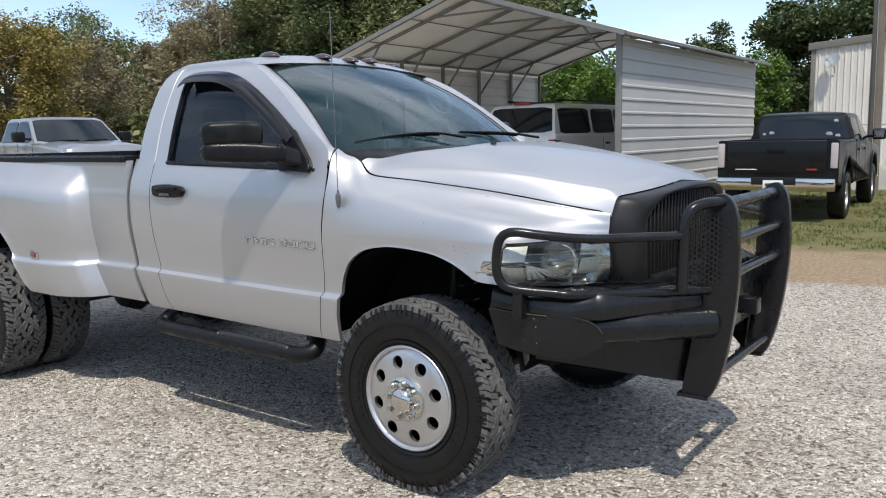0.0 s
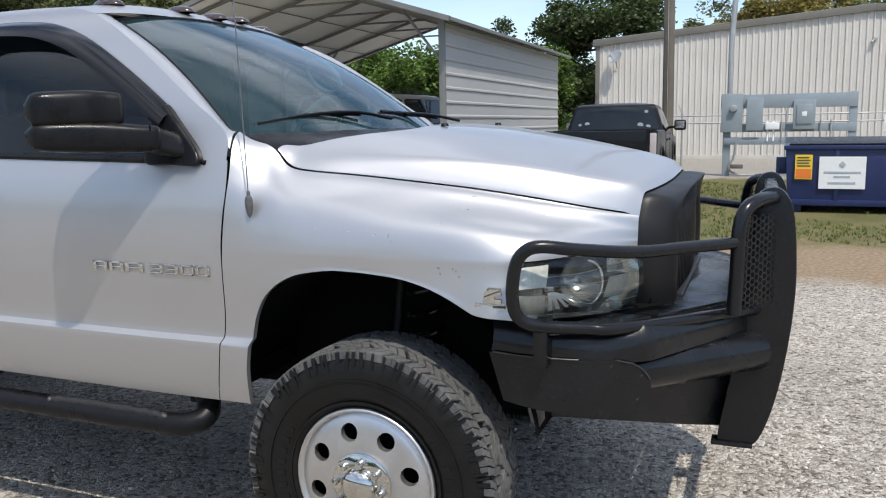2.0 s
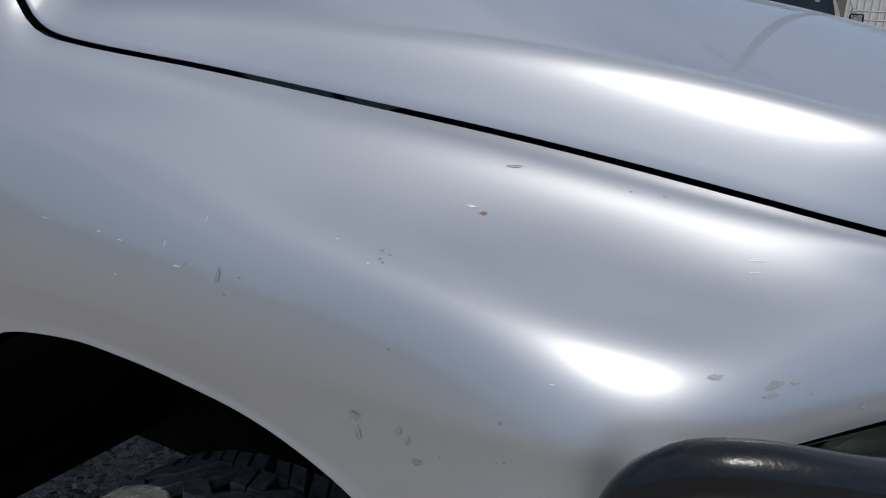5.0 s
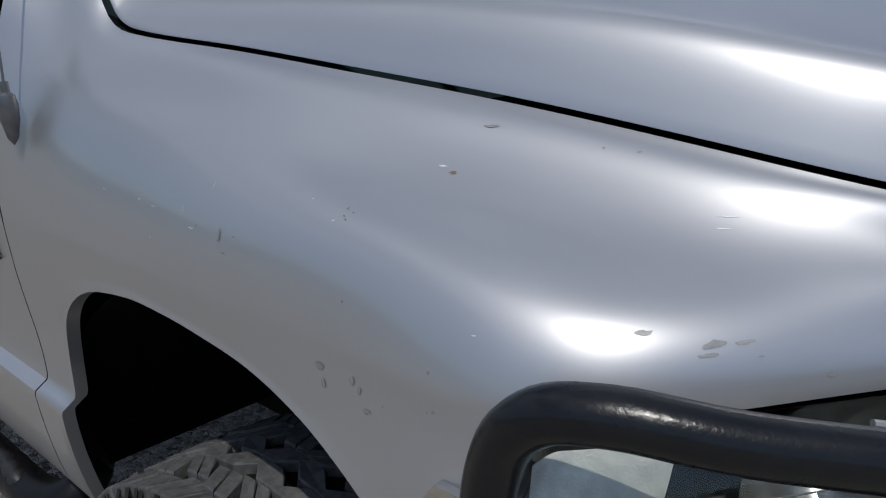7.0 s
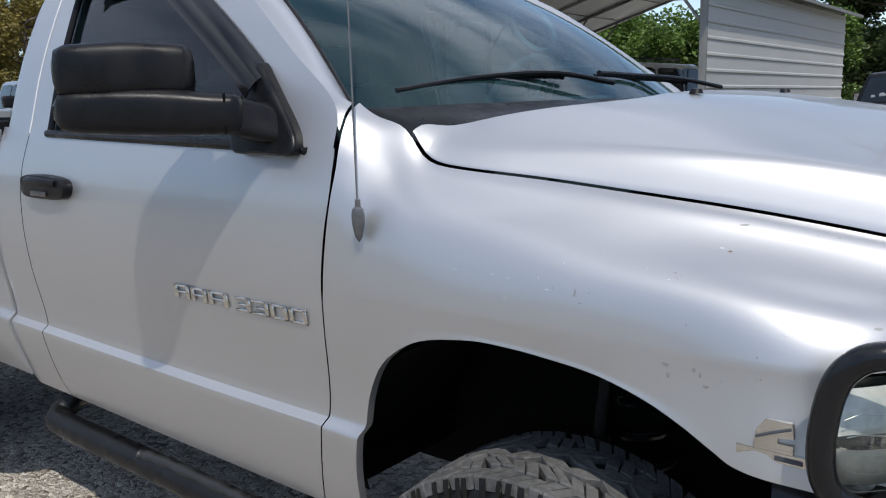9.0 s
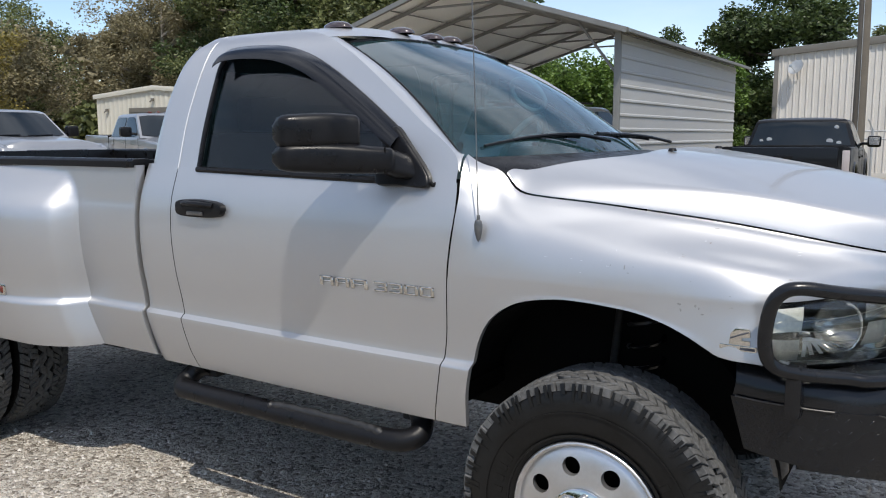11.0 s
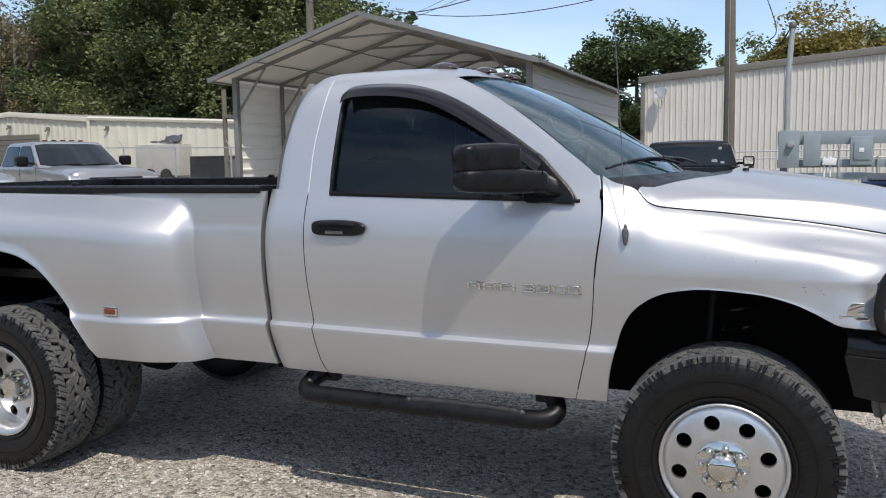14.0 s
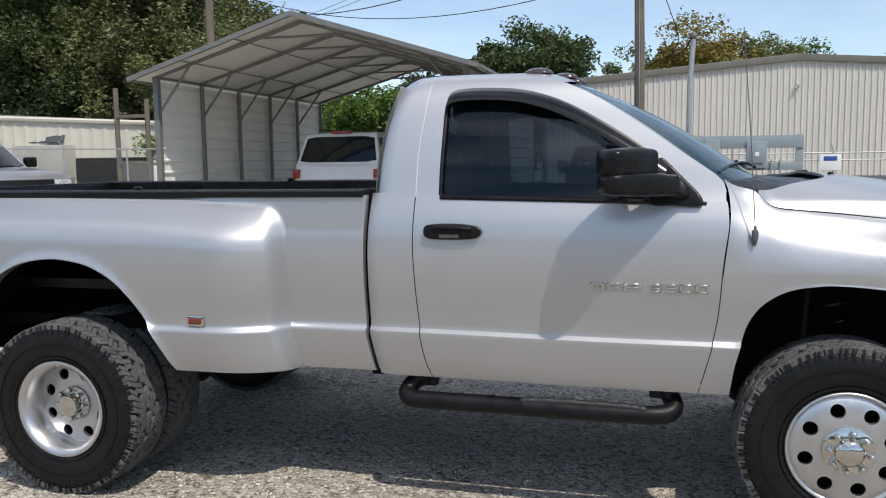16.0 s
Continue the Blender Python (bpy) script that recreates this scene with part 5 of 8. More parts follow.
for i in range(27):
    y = -0.455 + 0.91 * i / 26
    zt = 1.31 - 0.105 * (abs(y) / 0.478) ** 5
    part("grille_bar", box(0.838 - 0.02 * (y / 0.45) ** 2, 0.888 - 0.018 * (y / 0.45) ** 2, y - 0.0075, y + 0.0075, 0.96, zt - 0.005, 0.003, 1), MATTE_BLACK, grille)
part("filler", box(0.6, 0.85, -0.72, 0.72, 0.88, 0.96, 0.01), SHADE_BLACK, truck, "black filler panel under the headlights")
part("radiator_support", box(0.55, 0.76, -0.54, 0.54, 0.9, 1.22, 0.01), SHADE_BLACK, truck)

# heavy bumper with grille guard
guard = part("guard_bumper", prism([(0.42, -0.905), (0.56, -0.905), (0.745, -0.845), (1.045, -0.42), (1.045, 0.42), (0.745, 0.845), (0.56, 0.905), (0.42, 0.905), (0.43, 0.84), (0.7, 0.7), (0.80, 0.4), (0.80, -0.4), (0.7, -0.7), (0.43, -0.84)], "z", 0.905, 0.955, 0.008),
             BLACK_STEEL, truck, "black steel replacement bumper with grille guard")
wing_line = natural([0, 0.2, 0.5, 0.8, 1.0], [(0.40, -0.962), (0.48, -0.968), (0.61, -0.955), (0.75, -0.90), (0.855, -0.825)])
face = []
for q in steps(0, 1, 28):
    col = []
    for v in steps(0, 1, 14):
        if v > 0.42:
            k = q * (1 - 0.20 * (1 - math.sqrt(max(0.0, 1 - ((v - 0.42) / 0.581) ** 2))))
        else:
            k = q * (1 - 0.20 * ((0.42 - v) / 0.42) ** 1.3)
        x, y = (float(c) for c in wing_line(k))
        zb, zt = 0.722 - 0.05 * k, 0.872 - 0.016 * k
        col.append((x + 0.05 * (1 - q) * (1 - v) - 0.012 * (1 - v), y + 0.016 * (1 - v), zb + (zt - zb) * v))
    face.append(col)
face_vf = thick(sheet(face), 0.012)
part("bumper_wing", face_vf, BLACK_STEEL, guard, "black tread-plate bumper wing")
part("bumper_wing", mirror_y(face_vf), BLACK_STEEL, guard, "black tread-plate bumper wing")
shelf = []
for k in steps(0, 1, 22):
    x, y = (float(c) for c in wing_line(k * 0.98))
    a, b = Vector((x + 0.002, y + 0.007, 0.862 - 0.016 * k)), Vector((0.40 + 0.42 * k, -0.925 + 0.10 * smooth01(0.35, 1.0, k), 0.966 - 0.012 * smooth01(0, 0.5, k)))
    shelf.append([tuple(a.lerp(b, t) + Vector((0.010, -0.012, 0.006)) * math.sin(math.pi * t)) for t in steps(0, 1, 6)] + [(b.x - 0.01, b.y + 0.05, b.z - 0.006)])
for k in steps(0.08, 1, 10):
    a, b = Vector((0.845, -0.832, 0.847)).lerp(Vector((1.10, -0.43, 0.86)), k), Vector((0.82, -0.825, 0.954)).lerp(Vector((1.06, -0.42, 0.950)), k)
    shelf.append([tuple(a.lerp(b, t) + Vector((0.010, -0.012, 0.006)) * math.sin(math.pi * t)) for t in steps(0, 1, 6)] + [(b.x - 0.03, b.y + 0.02, b.z - 0.006)])
for fl in (False, True):
    g = thick(sheet(shelf), 0.006)
    part("upper_wing", mirror_y(g) if fl else g, BLACK_STEEL, guard, "black tread-plate shoulder above the wing seam")
low = []
for x, y, zb in ((0.60, -0.90, 0.66), (0.72, -0.83, 0.64), (0.84, -0.70, 0.60), (0.96, -0.545, 0.55), (1.10, -0.37, 0.50)):
    low.append([(x - 0.035 * (1 - v), y + 0.035 * (1 - v), zb + (0.93 - zb) * v) for v in steps(0, 1, 6)])
low_vf = thick(sheet(low), 0.008)
part("lower_wing", low_vf, BLACK_STEEL, guard, "black tread-plate panel under the bumper tube")
part("lower_wing", mirror_y(low_vf), BLACK_STEEL, guard, "black tread-plate panel under the bumper tube")
cyl = [(0.76, -0.795, 0.80), (0.84, -0.72, 0.80), (1.125, -0.40, 0.79)]
for fl in (False, True):
    g = tube(cyl, 0.066, 24)
    part("bumper_tube", mirror_y(g) if fl else g, BLACK_STEEL, guard, "black tube welded along the bumper")
    # tread-plate lozenges
    rng = random.Random(3)
    studs = []
    for i in range(15):
        for j in range(5):
            s, v = (i + 0.5 + 0.5 * (j % 2)) / 15.5, (j + 0.5) / 5
            k = s * (len(face) - 1)
            a = min(int(k), len(face) - 2)
            kv = v * 14
            b = min(int(kv), 13)
            p = Vector(face[a][b]).lerp(Vector(face[a + 1][b]), k - a).lerp(Vector(face[a][b + 1]).lerp(Vector(face[a + 1][b + 1]), k - a), kv - b)
            dirx = (Vector(face[a + 1][4]) - Vector(face[a][4])).normalized()
            n = Vector((dirx.y, -dirx.x, 0)).normalized()
            t = (dirx + Vector((0, 0, 1 if (i + j) % 2 else -1))).normalized()
            w = t.cross(n)
            q = [p + t * 0.012 - n * 0.001, p + w * 0.0034 - n * 0.001, p - t * 0.012 - n * 0.001, p - w * 0.0034 - n * 0.001, p + n * 0.0016]
            studs.append(([tuple(x) for x in q], [(0, 1, 4), (1, 2, 4), (2, 3, 4), (3, 0, 4)]))
    for i in range(30):
        for j in range(8):
            along = (i + 0.5 * (j % 2)) / 30
            c = Vector((0.60, -0.93, 0.955)).lerp(Vector((1.05, -0.30, 0.955)), along) + Vector((-0.62, -0.44, 0)) * (0.25 * (j / 7) * along - 0.0)
            t = Vector((1, 0.6, 0) if (i + j) % 2 else (-0.6, 1, 0)).normalized()
            w = Vector((-t.y, t.x, 0))
            up = Vector((0, 0, 1))
            q = [c + t * 0.012 - up * 0.001, c + w * 0.0034 - up * 0.001, c - t * 0.012 - up * 0.001, c - w * 0.0034 - up * 0.001, c + up * 0.0012]
            studs.append(([tuple(x) for x in q], [(0, 1, 4), (1, 2, 4), (2, 3, 4), (3, 0, 4)]))
    g = join(*studs)
    tagged(part("tread_plate", mirror_y(g) if fl else g, BLACK_STEEL, guard, "raised tread-plate pattern", smooth=False), kind="stuff")
    bead = tube([tuple(Vector(c) + Vector((0.002, -0.003, 0.001))) for c in face[-1][9:]] , 0.0022, 6)
    part("weld_bead", mirror_y(bead) if fl else bead, WORN_EDGE, guard, "chipped weld along the wing")
    seam = tube([tuple(Vector(c[-1]) + Vector((0.001, -0.002, 0.002))) for c in face[1:22]], 0.0024, 6)
    part("weld_bead", mirror_y(seam) if fl else seam, WORN_EDGE, guard, "chipped weld along the wing")
plate_out = spline([(1.02, 0.50), (1.03, 0.475), (1.10, 0.468), (1.145, 0.49), (1.19, 0.62), (1.222, 0.80), (1.238, 0.98), (1.235, 1.13), (1.222, 1.25), (1.195, 1.305), (1.16, 1.32), (1.12, 1.30), (1.10, 1.23), (1.085, 1.05), (1.07, 0.8), (1.04, 0.62)], 4, True)
for y in (-0.405, 0.405):
    part("upright_plate", prism(plate_out, "y", y - 0.022, y + 0.022, 0.006), BLACK_STEEL, guard, "black upright guard plate")
    part("tow_foot", box(1.0, 1.13, y - 0.03, y + 0.03, 0.462, 0.478, 0.004), BLACK_STEEL, guard)
for x, z, r in ((1.16, 1.275, 0.026), (1.185, 1.125, 0.022), (1.185, 0.985, 0.022), (1.14, 0.565, 0.022)):
    part("cross_tube", tube([(x, -0.4, z), (x, 0.4, z)], r, 14), BLACK_STEEL, guard)
part("receiver", join(box(1.05, 1.12, -0.38, 0.38, 0.70, 0.92, 0.01), box(1.1, 1.21, -0.035, 0.035, 0.76, 0.83, 0.006)), BLACK_STEEL, guard, "black front receiver hitch")


def hex_mesh(y0, y1, z0, z1, x, size, leave=0.003):
    """Expanded-metal mesh of small hexagon frames."""
    out = []
    dy, dz = size * 1.5, size * math.sqrt(3)
    i = 0
    y = y0
    while y <= y1:
        z = z0 + (dz / 2 if i % 2 else 0)
        while z <= z1:
            v = []
            for r in (size, size - leave):
                for k in range(6):
                    a = math.pi / 3 * k
                    v.append((x, y + r * math.cos(a), z + r * math.sin(a)))
            out.append((v, [(k, (k + 1) % 6, 6 + (k + 1) % 6, 6 + k) for k in range(6)]))
            z += dz
        y += dy
        i += 1
    return join(*out)


part("guard_mesh", hex_mesh(-0.38, 0.38, 1.01, 1.26, 1.165, 0.0125), BLACK_STEEL, guard, "black expanded metal mesh", smooth=False)
for fl in (False, True):
    f = mirror_y if fl else (lambda q: q)
    part("headlight_guard", f(tube(spline([(1.065, -0.575, 1.163), (0.93, -0.72, 1.165), (0.80, -0.865, 1.168), (0.66, -0.99, 1.188), (0.58, -1.04, 1.2), (0.535, -1.055, 1.188), (0.508, -1.056, 1.145), (0.497, -1.05, 1.06), (0.508, -1.035, 1.0), (0.555, -1.01, 0.972), (0.68, -0.93, 0.955), (0.78, -0.85, 0.945), (1.145, -0.39, 0.925)], 6), 0.0185, 16)), BLACK_STEEL, guard, "bent black tube round the headlight")
    part("guard_post", f(tube(spline([(1.06, -0.572, 0.94), (1.066, -0.575, 1.1), (1.068, -0.57, 1.2), (1.085, -0.55, 1.262), (1.12, -0.5, 1.285), (1.165, -0.42, 1.288)], 6), 0.022, 14)), BLACK_STEEL, guard, "bent black guard post")
    g = hex_mesh(0.0, 0.165, 0.96, 1.24, 0.0, 0.0125)
    g = moved(g, Matrix.Translation((1.075, -0.56, 0)) @ pose(0, 0, 0, 0, 0, -38 * 1))
    part("guard_mesh", f(g), BLACK_STEEL, guard, "black expanded metal mesh", smooth=False)
    part("bracket", f(box(0.545, 0.585, -1.012, -0.94, 0.85, 0.985, 0.006)), BLACK_STEEL, guard)
    part("mud_tab", f(prism([(0.50, 0.74), (0.545, 0.735), (0.55, 0.66), (0.535, 0.635), (0.51, 0.64), (0.50, 0.68)], "y", -0.90, -0.888, 0.003)), GREY_METAL, guard, "bare grey metal tab under the wing")

# chrome engine emblem on the fender, as a plain shape
em_at = (0.422, -fender_w(0.422, 1.05) - 0.001, 1.046)
em = part("fender_emblem", shift(join(box(-0.046, 0.05, -0.004, 0.004, -0.034, -0.018, 0.002), prism([(-0.022, -0.018), (-0.018, 0.012), (-0.006, 0.028), (0.03, 0.028), (0.033, 0.006), (0.012, 0.003), (0.012, -0.004), (0.033, -0.004), (0.033, -0.018)], "y", -0.006, 0.004, 0.0015)), *em_at), CHROME, truck, "chrome fender emblem")
part("emblem_mark", shift(tube([(-0.018, -0.0065, 0.000), (0.004, -0.0065, 0.010), (0.029, -0.0065, 0.020)], 0.0022, 6), *em_at), PRINT_DARK, em)
part("emblem_mark", shift(box(0.008, 0.046, -0.0055, -0.003, -0.030, -0.023, 0.0005, 1), *em_at), PRINT_DARK, em)

# cabin
part("dashboard", prism([(-0.46, 1.2), (-0.46, 1.47), (-0.60, 1.50), (-0.74, 1.48), (-0.82, 1.40), (-0.80, 1.2)], "y", -0.74, 0.74, 0.02), DASH, truck, "dark grey dashboard")
part("bench_seat", join(box(-1.75, -1.1, -0.75, 0.75, 0.95, 1.13, 0.05), moved(box(-0.08, 0.08, -0.75, 0.75, 0, 0.55, 0.05), pose(-1.78, 0, 1.05, 0, -10, 0))), SEAT, truck, "grey cloth bench seat")
for y in (-0.42, 0.42):
    part("headrest", box(-1.9, -1.79, y - 0.13, y + 0.13, 1.6, 1.76, 0.04), SEAT, truck)
w_m = Matrix.Translation((-0.93, 0.4, 1.50)) @ pose(0, 0, 0, 0, -62, 0)
part("steering_wheel", moved(join(tube([(0.19 * math.cos(a), 0.19 * math.sin(a), 0) for a in steps(0, 2 * math.pi, 40)[:-1]], 0.015, 10, closed=True), box(-0.03, 0.03, -0.18, 0.18, -0.02, 0.01, 0.008), box(-0.17, 0.0, -0.02, 0.02, -0.02, 0.01, 0.008)), w_m), DASH, truck, "dark grey steering wheel")
part("cabin_floor", box(-1.98, -0.62, -0.8, 0.8, 0.72, 0.76), SHADE_BLACK, truck)
part("headliner", sheet([[(x, y, 1.985 - 0.03 * abs(y)) for y in steps(-0.62, 0.62, 4)] for x in (-1.9, -1.2)]), DASH, truck)
part("interior_mirror", box(-0.93, -0.9, -0.12, 0.12, 1.8, 1.86, 0.015), BLACK_PLASTIC, truck)

# paint chips and scratches on the near fender
rng = random.Random(21)


def fleck(x, z, w, h, material, name):
    """A small ragged flake lying on the fender's skin."""
    w, h = w * 0.6, h * 0.6
    n = 11
    v = [(x, -fender_w(x, z) - 0.0011, z)]
    for i in range(n):
        a = 2 * math.pi * i / n
        k = rng.uniform(0.55, 1.15)
        px, pz = x + w * k * math.cos(a), z + h * k * math.sin(a)
        v.append((px, -fender_w(px, pz) - 0.0009, pz))
    part(name, (v, [(0, 1 + i, 1 + (i + 1) % n) for i in range(n)]), material, fender_near, smooth=False)


for x, z, w, h in ((0.313, 1.314, 0.013, 0.0022), (0.098, 1.208, 0.0045, 0.012), (0.11, 1.192, 0.007, 0.002), (0.123, 1.21, 0.003, 0.002), (0.305, 1.119, 0.006, 0.007), (0.315, 1.113, 0.005, 0.006), (0.26, 1.119, 0.012, 0.006),
                   (0.265, 1.104, 0.005, 0.009), (0.325, 1.097, 0.009, 0.004), (0.569, 1.19, 0.011, 0.0055), (0.569, 1.184, 0.008, 0.003), (0.584, 1.19, 0.008, 0.003), (0.531, 1.199, 0.008, 0.003), (0.595, 1.181, 0.003, 0.002),
                   (0.631, 1.164, 0.005, 0.004), (0.288, 1.184, 0.003, 0.003), (0.395, 1.154, 0.003, 0.003), (0.402, 1.124, 0.003, 0.003), (0.396, 1.122, 0.002, 0.002), (0.445, 1.299, 0.004, 0.0015), (0.416, 1.301, 0.003, 0.001), (0.251, 1.251, 0.003, 0.0015), (0.26, 1.249, 0.003, 0.001), (0.056, 1.21, 0.002, 0.003), (0.346, 1.11, 0.002, 0.003)):
    fleck(x, z, w, h, SCUFF, "paint_chip")
for x, z, w, h in ((0.307, 1.278, 0.006, 0.0022), (0.254, 1.246, 0.003, 0.001), (0.258, 1.244, 0.002, 0.001)):
    fleck(x, z, w, h, RUST, "rust_fleck")
for x, z, w, h in ((-0.151, 1.219, 0.012, 0.0006), (-0.067, 1.219, 0.006, 0.0014), (-0.035, 1.216, 0.009, 0.0012), (0.047, 1.206, 0.009, 0.0012), (-0.035, 1.182, 0.007, 0.0006), (0.066, 1.251, 0.0007, 0.006), (0.294, 1.282, 0.007, 0.0012), (0.531, 1.2575, 0.012, 0.0008),
                   (0.531, 1.25, 0.009, 0.0007), (0.427, 1.188, 0.004, 0.001), (0.026, 1.223, 0.0008, 0.006), (0.246, 1.242, 0.003, 0.001), (0.206, 1.254, 0.002, 0.001)):
    fleck(x, z, w, h, SCRATCH, "scratch")
# added ring that stands in for a pale oval reflection in the windscreen
part("oval_ring", tube([(-1.02 + 0.085 * math.cos(a) + 0.05 * math.sin(a), 0.655 - 0.02 * math.sin(a), 1.79 - 0.07 * math.cos(a) + 0.045 * math.sin(a)) for a in steps(0, 2 * math.pi, 30)[:-1]], 0.013, 8, closed=True), TRIM_GREY, truck, "pale oval ring added behind the windscreen for an oval reflection")

# ---- ground ----
def ground_z(x, y):
    """Level at the parked truck; rises a little towards the trees behind and to the left."""
    return 0.02 * max(0.0, -max(x, -45.0) - 18.0) * smooth01(2.0, 9.0, y)


xs = [-400, -220, -120, -70] + steps(-50, 40, 90) + [60, 110, 220, 400]
ys = [-300, -150, -70, -30, -16] + steps(-10, 40, 50) + [50, 70, 110, 200, 420, 800]
ground = link_mesh("ground", sheet([[(x, y, ground_z(x, y) + 0.006 * noise.noise((x * 0.6, y * 0.6, 0))) for y in ys] for x in xs]), GRAVEL)
tagged(ground, "pale crushed limestone gravel lot with dirt and mown grass beyond", "ground", kind="structure")
# one sheet: gravel, sandy dirt strip and grass are told apart by place
gm = GRAVEL.node_tree
gb = gm.nodes["Principled BSDF"]
co = gm.nodes.new("ShaderNodeTexCoord")
sepx = gm.nodes.new("ShaderNodeSeparateXYZ")
gm.links.new(co.outputs["Object"], sepx.inputs[0])


def gmath(op, a, b=None, c=None):
    q = gm.nodes.new("ShaderNodeMath")
    q.operation = op
    for i, v in enumerate((a, b, c)):
        if v is None:
            continue
        if isinstance(v, (int, float)):
            q.inputs[i].default_value = v
        else:
            gm.links.new(v, q.inputs[i])
    return q.outputs[0]


def gnoise(scale, detail=5):
    q = gm.nodes.new("ShaderNodeTexNoise")
    q.inputs["Scale"].default_value, q.inputs["Detail"].default_value = scale, detail
    gm.links.new(co.outputs["Object"], q.inputs["Vector"])
    return q


def gstep(v, lo, hi):
    q = gm.nodes.new("ShaderNodeMapRange")
    q.interpolation_type = "SMOOTHSTEP"
    q.inputs["From Min"].default_value, q.inputs["From Max"].default_value = lo, hi
    gm.links.new(v, q.inputs["Value"])
    return q.outputs["Result"]


def gmix(fac, a, b):
    q = gm.nodes.new("ShaderNodeMix")
    q.data_type = "RGBA"
    gm.links.new(fac, q.inputs["Factor"])
    for s, v in (("A", a), ("B", b)):
        if isinstance(v, tuple):
            q.inputs[s].default_value = (*v, 1)
        else:
            gm.links.new(v, q.inputs[s])
    return q.outputs["Result"]


wob = gmath("MULTIPLY_ADD", gnoise(0.9, 6).outputs["Fac"], 1.5, sepx.outputs["Y"])
wob2 = gmath("MULTIPLY_ADD", gnoise(1.6, 7).outputs["Fac"], 2.4, sepx.outputs["Y"])
is_dirt = gmath("MULTIPLY", gstep(wob, 5.75, 6.15), gstep(sepx.outputs["X"], -6.5, -4.0))
is_grass = gmath("MULTIPLY", gstep(wob2, 8.2, 9.7), gstep(sepx.outputs["X"], -4.5, -3.9))
is_lot = gstep(wob2, 20.4, 21.4)
gravel_col = gb.inputs["Base Color"].links[0].from_socket
dirt_n = gnoise(22, 6).outputs["Fac"]
dirt_col = gmix(gstep(dirt_n, 0.35, 0.7), (0.34, 0.24, 0.15), (0.5, 0.39, 0.27))
gr_n = gnoise(1.3, 8).outputs["Fac"]
grass_col = gmix(gstep(gr_n, 0.35, 0.65), (0.10, 0.125, 0.035), (0.2, 0.19, 0.075))
grass_col = gmix(gstep(gnoise(60, 4).outputs["Fac"], 0.3, 0.75), grass_col, (0.26, 0.22, 0.11))
tot = gmix(is_dirt, gravel_col, dirt_col)
tot = gmix(is_grass, tot, grass_col)
tot = gmix(is_lot, tot, (0.42, 0.39, 0.34))
gm.links.new(tot, gb.inputs["Base Color"])

# loose chips lying on the gravel near the truck
rng = random.Random(11)
pv, pf = [], []
for i in range(26000):
    x, y = rng.uniform(-5.2, 4.2), rng.uniform(-3.3, 4.8)
    s = rng.uniform(0.005, 0.0135)
    a = rng.uniform(0, 6.28)
    ca, sa = math.cos(a), math.sin(a)
    o = len(pv)
    z0 = -0.3 * s + 0.006 * noise.noise((x * 0.6, y * 0.6, 0))
    k = [rng.uniform(0.6, 1.3) for _ in range(6)]
    for px, py, pz in ((-1 * k[0], -0.7, 0), (0.8 * k[1], -0.8 * k[2], 0), (1.1 * k[3], 0.6, 0), (-0.7, 0.9 * k[4], 0), (0.15 * k[0], 0.1, 1.0 * k[5]), (-0.4, -0.2 * k[3], 0.85)):
        pv.append((x + s * (px * ca - py * sa), y + s * (px * sa + py * ca), z0 + s * pz))
    pf += [(o, o + 1, o + 4, o + 5), (o + 1, o + 2, o + 4), (o + 2, o + 3, o + 4), (o + 3, o + 5, o + 4), (o + 3, o, o + 5)]
STONE = stony("loose_limestone_chip", [(0.34, 0.3, 0.26), (0.5, 0.46, 0.4), (0.62, 0.58, 0.53), (0.45, 0.41, 0.37)], 0.05, 0.002)
chips = link_mesh("gravel_chips", (pv, pf), STONE, smooth=False)
tagged(chips, "loose pale limestone chips lying on the lot", "gravel", kind="stuff")

# grass tufts on the verge
rng = random.Random(4)
pv, pf = [], []
for i in range(9000):
    x, y = rng.uniform(-4, 9), rng.uniform(7.3, 19)
    if noise.noise((x * 0.5, y * 0.5, 3)) < -0.12:
        continue
    h = rng.uniform(0.02, 0.06)
    for j in range(3):
        a = rng.uniform(0, 6.28)
        dx, dy = 0.012 * math.cos(a), 0.012 * math.sin(a)
        ox, oy = rng.uniform(-0.05, 0.05), rng.uniform(-0.05, 0.05)
        o = len(pv)
        z = ground_z(x, y)
        pv += [(x + ox - dx, y + oy - dy, z), (x + ox + dx, y + oy + dy, z), (x + ox + rng.uniform(-0.03, 0.03), y + oy + rng.uniform(-0.03, 0.03), z + h)]
        pf.append((o, o + 1, o + 2))
tagged(link_mesh("grass", (pv, pf), GRASS_BLADE, smooth=False), "short patchy mown grass", "grass", kind="stuff")


# ---- carport ----
def ribbed(length, height, pitch, depth, across="z"):
    """A sheet of ribbed steel in the plane x (length) and z (height); ribs run along x, or up where across is 'x'."""
    out = []
    lim = height if across == "z" else length
    pts = [0.0]
    t = 0.0
    prof = []
    while t < lim:
        for dt, dd in ((0.0, 0.0), (pitch * 0.72, 0.0), (pitch * 0.80, depth), (pitch * 0.92, depth)):
            if t + dt <= lim:
                prof.append((t + dt, dd))
        t += pitch
    prof.append((lim, 0.0))
    if across == "z":
        return sheet([[(x, -d, z) for z, d in prof] for x in (0.0, length)])
    return sheet([[(x, -d, z) for z in (0.0, height)] for x, d in prof])


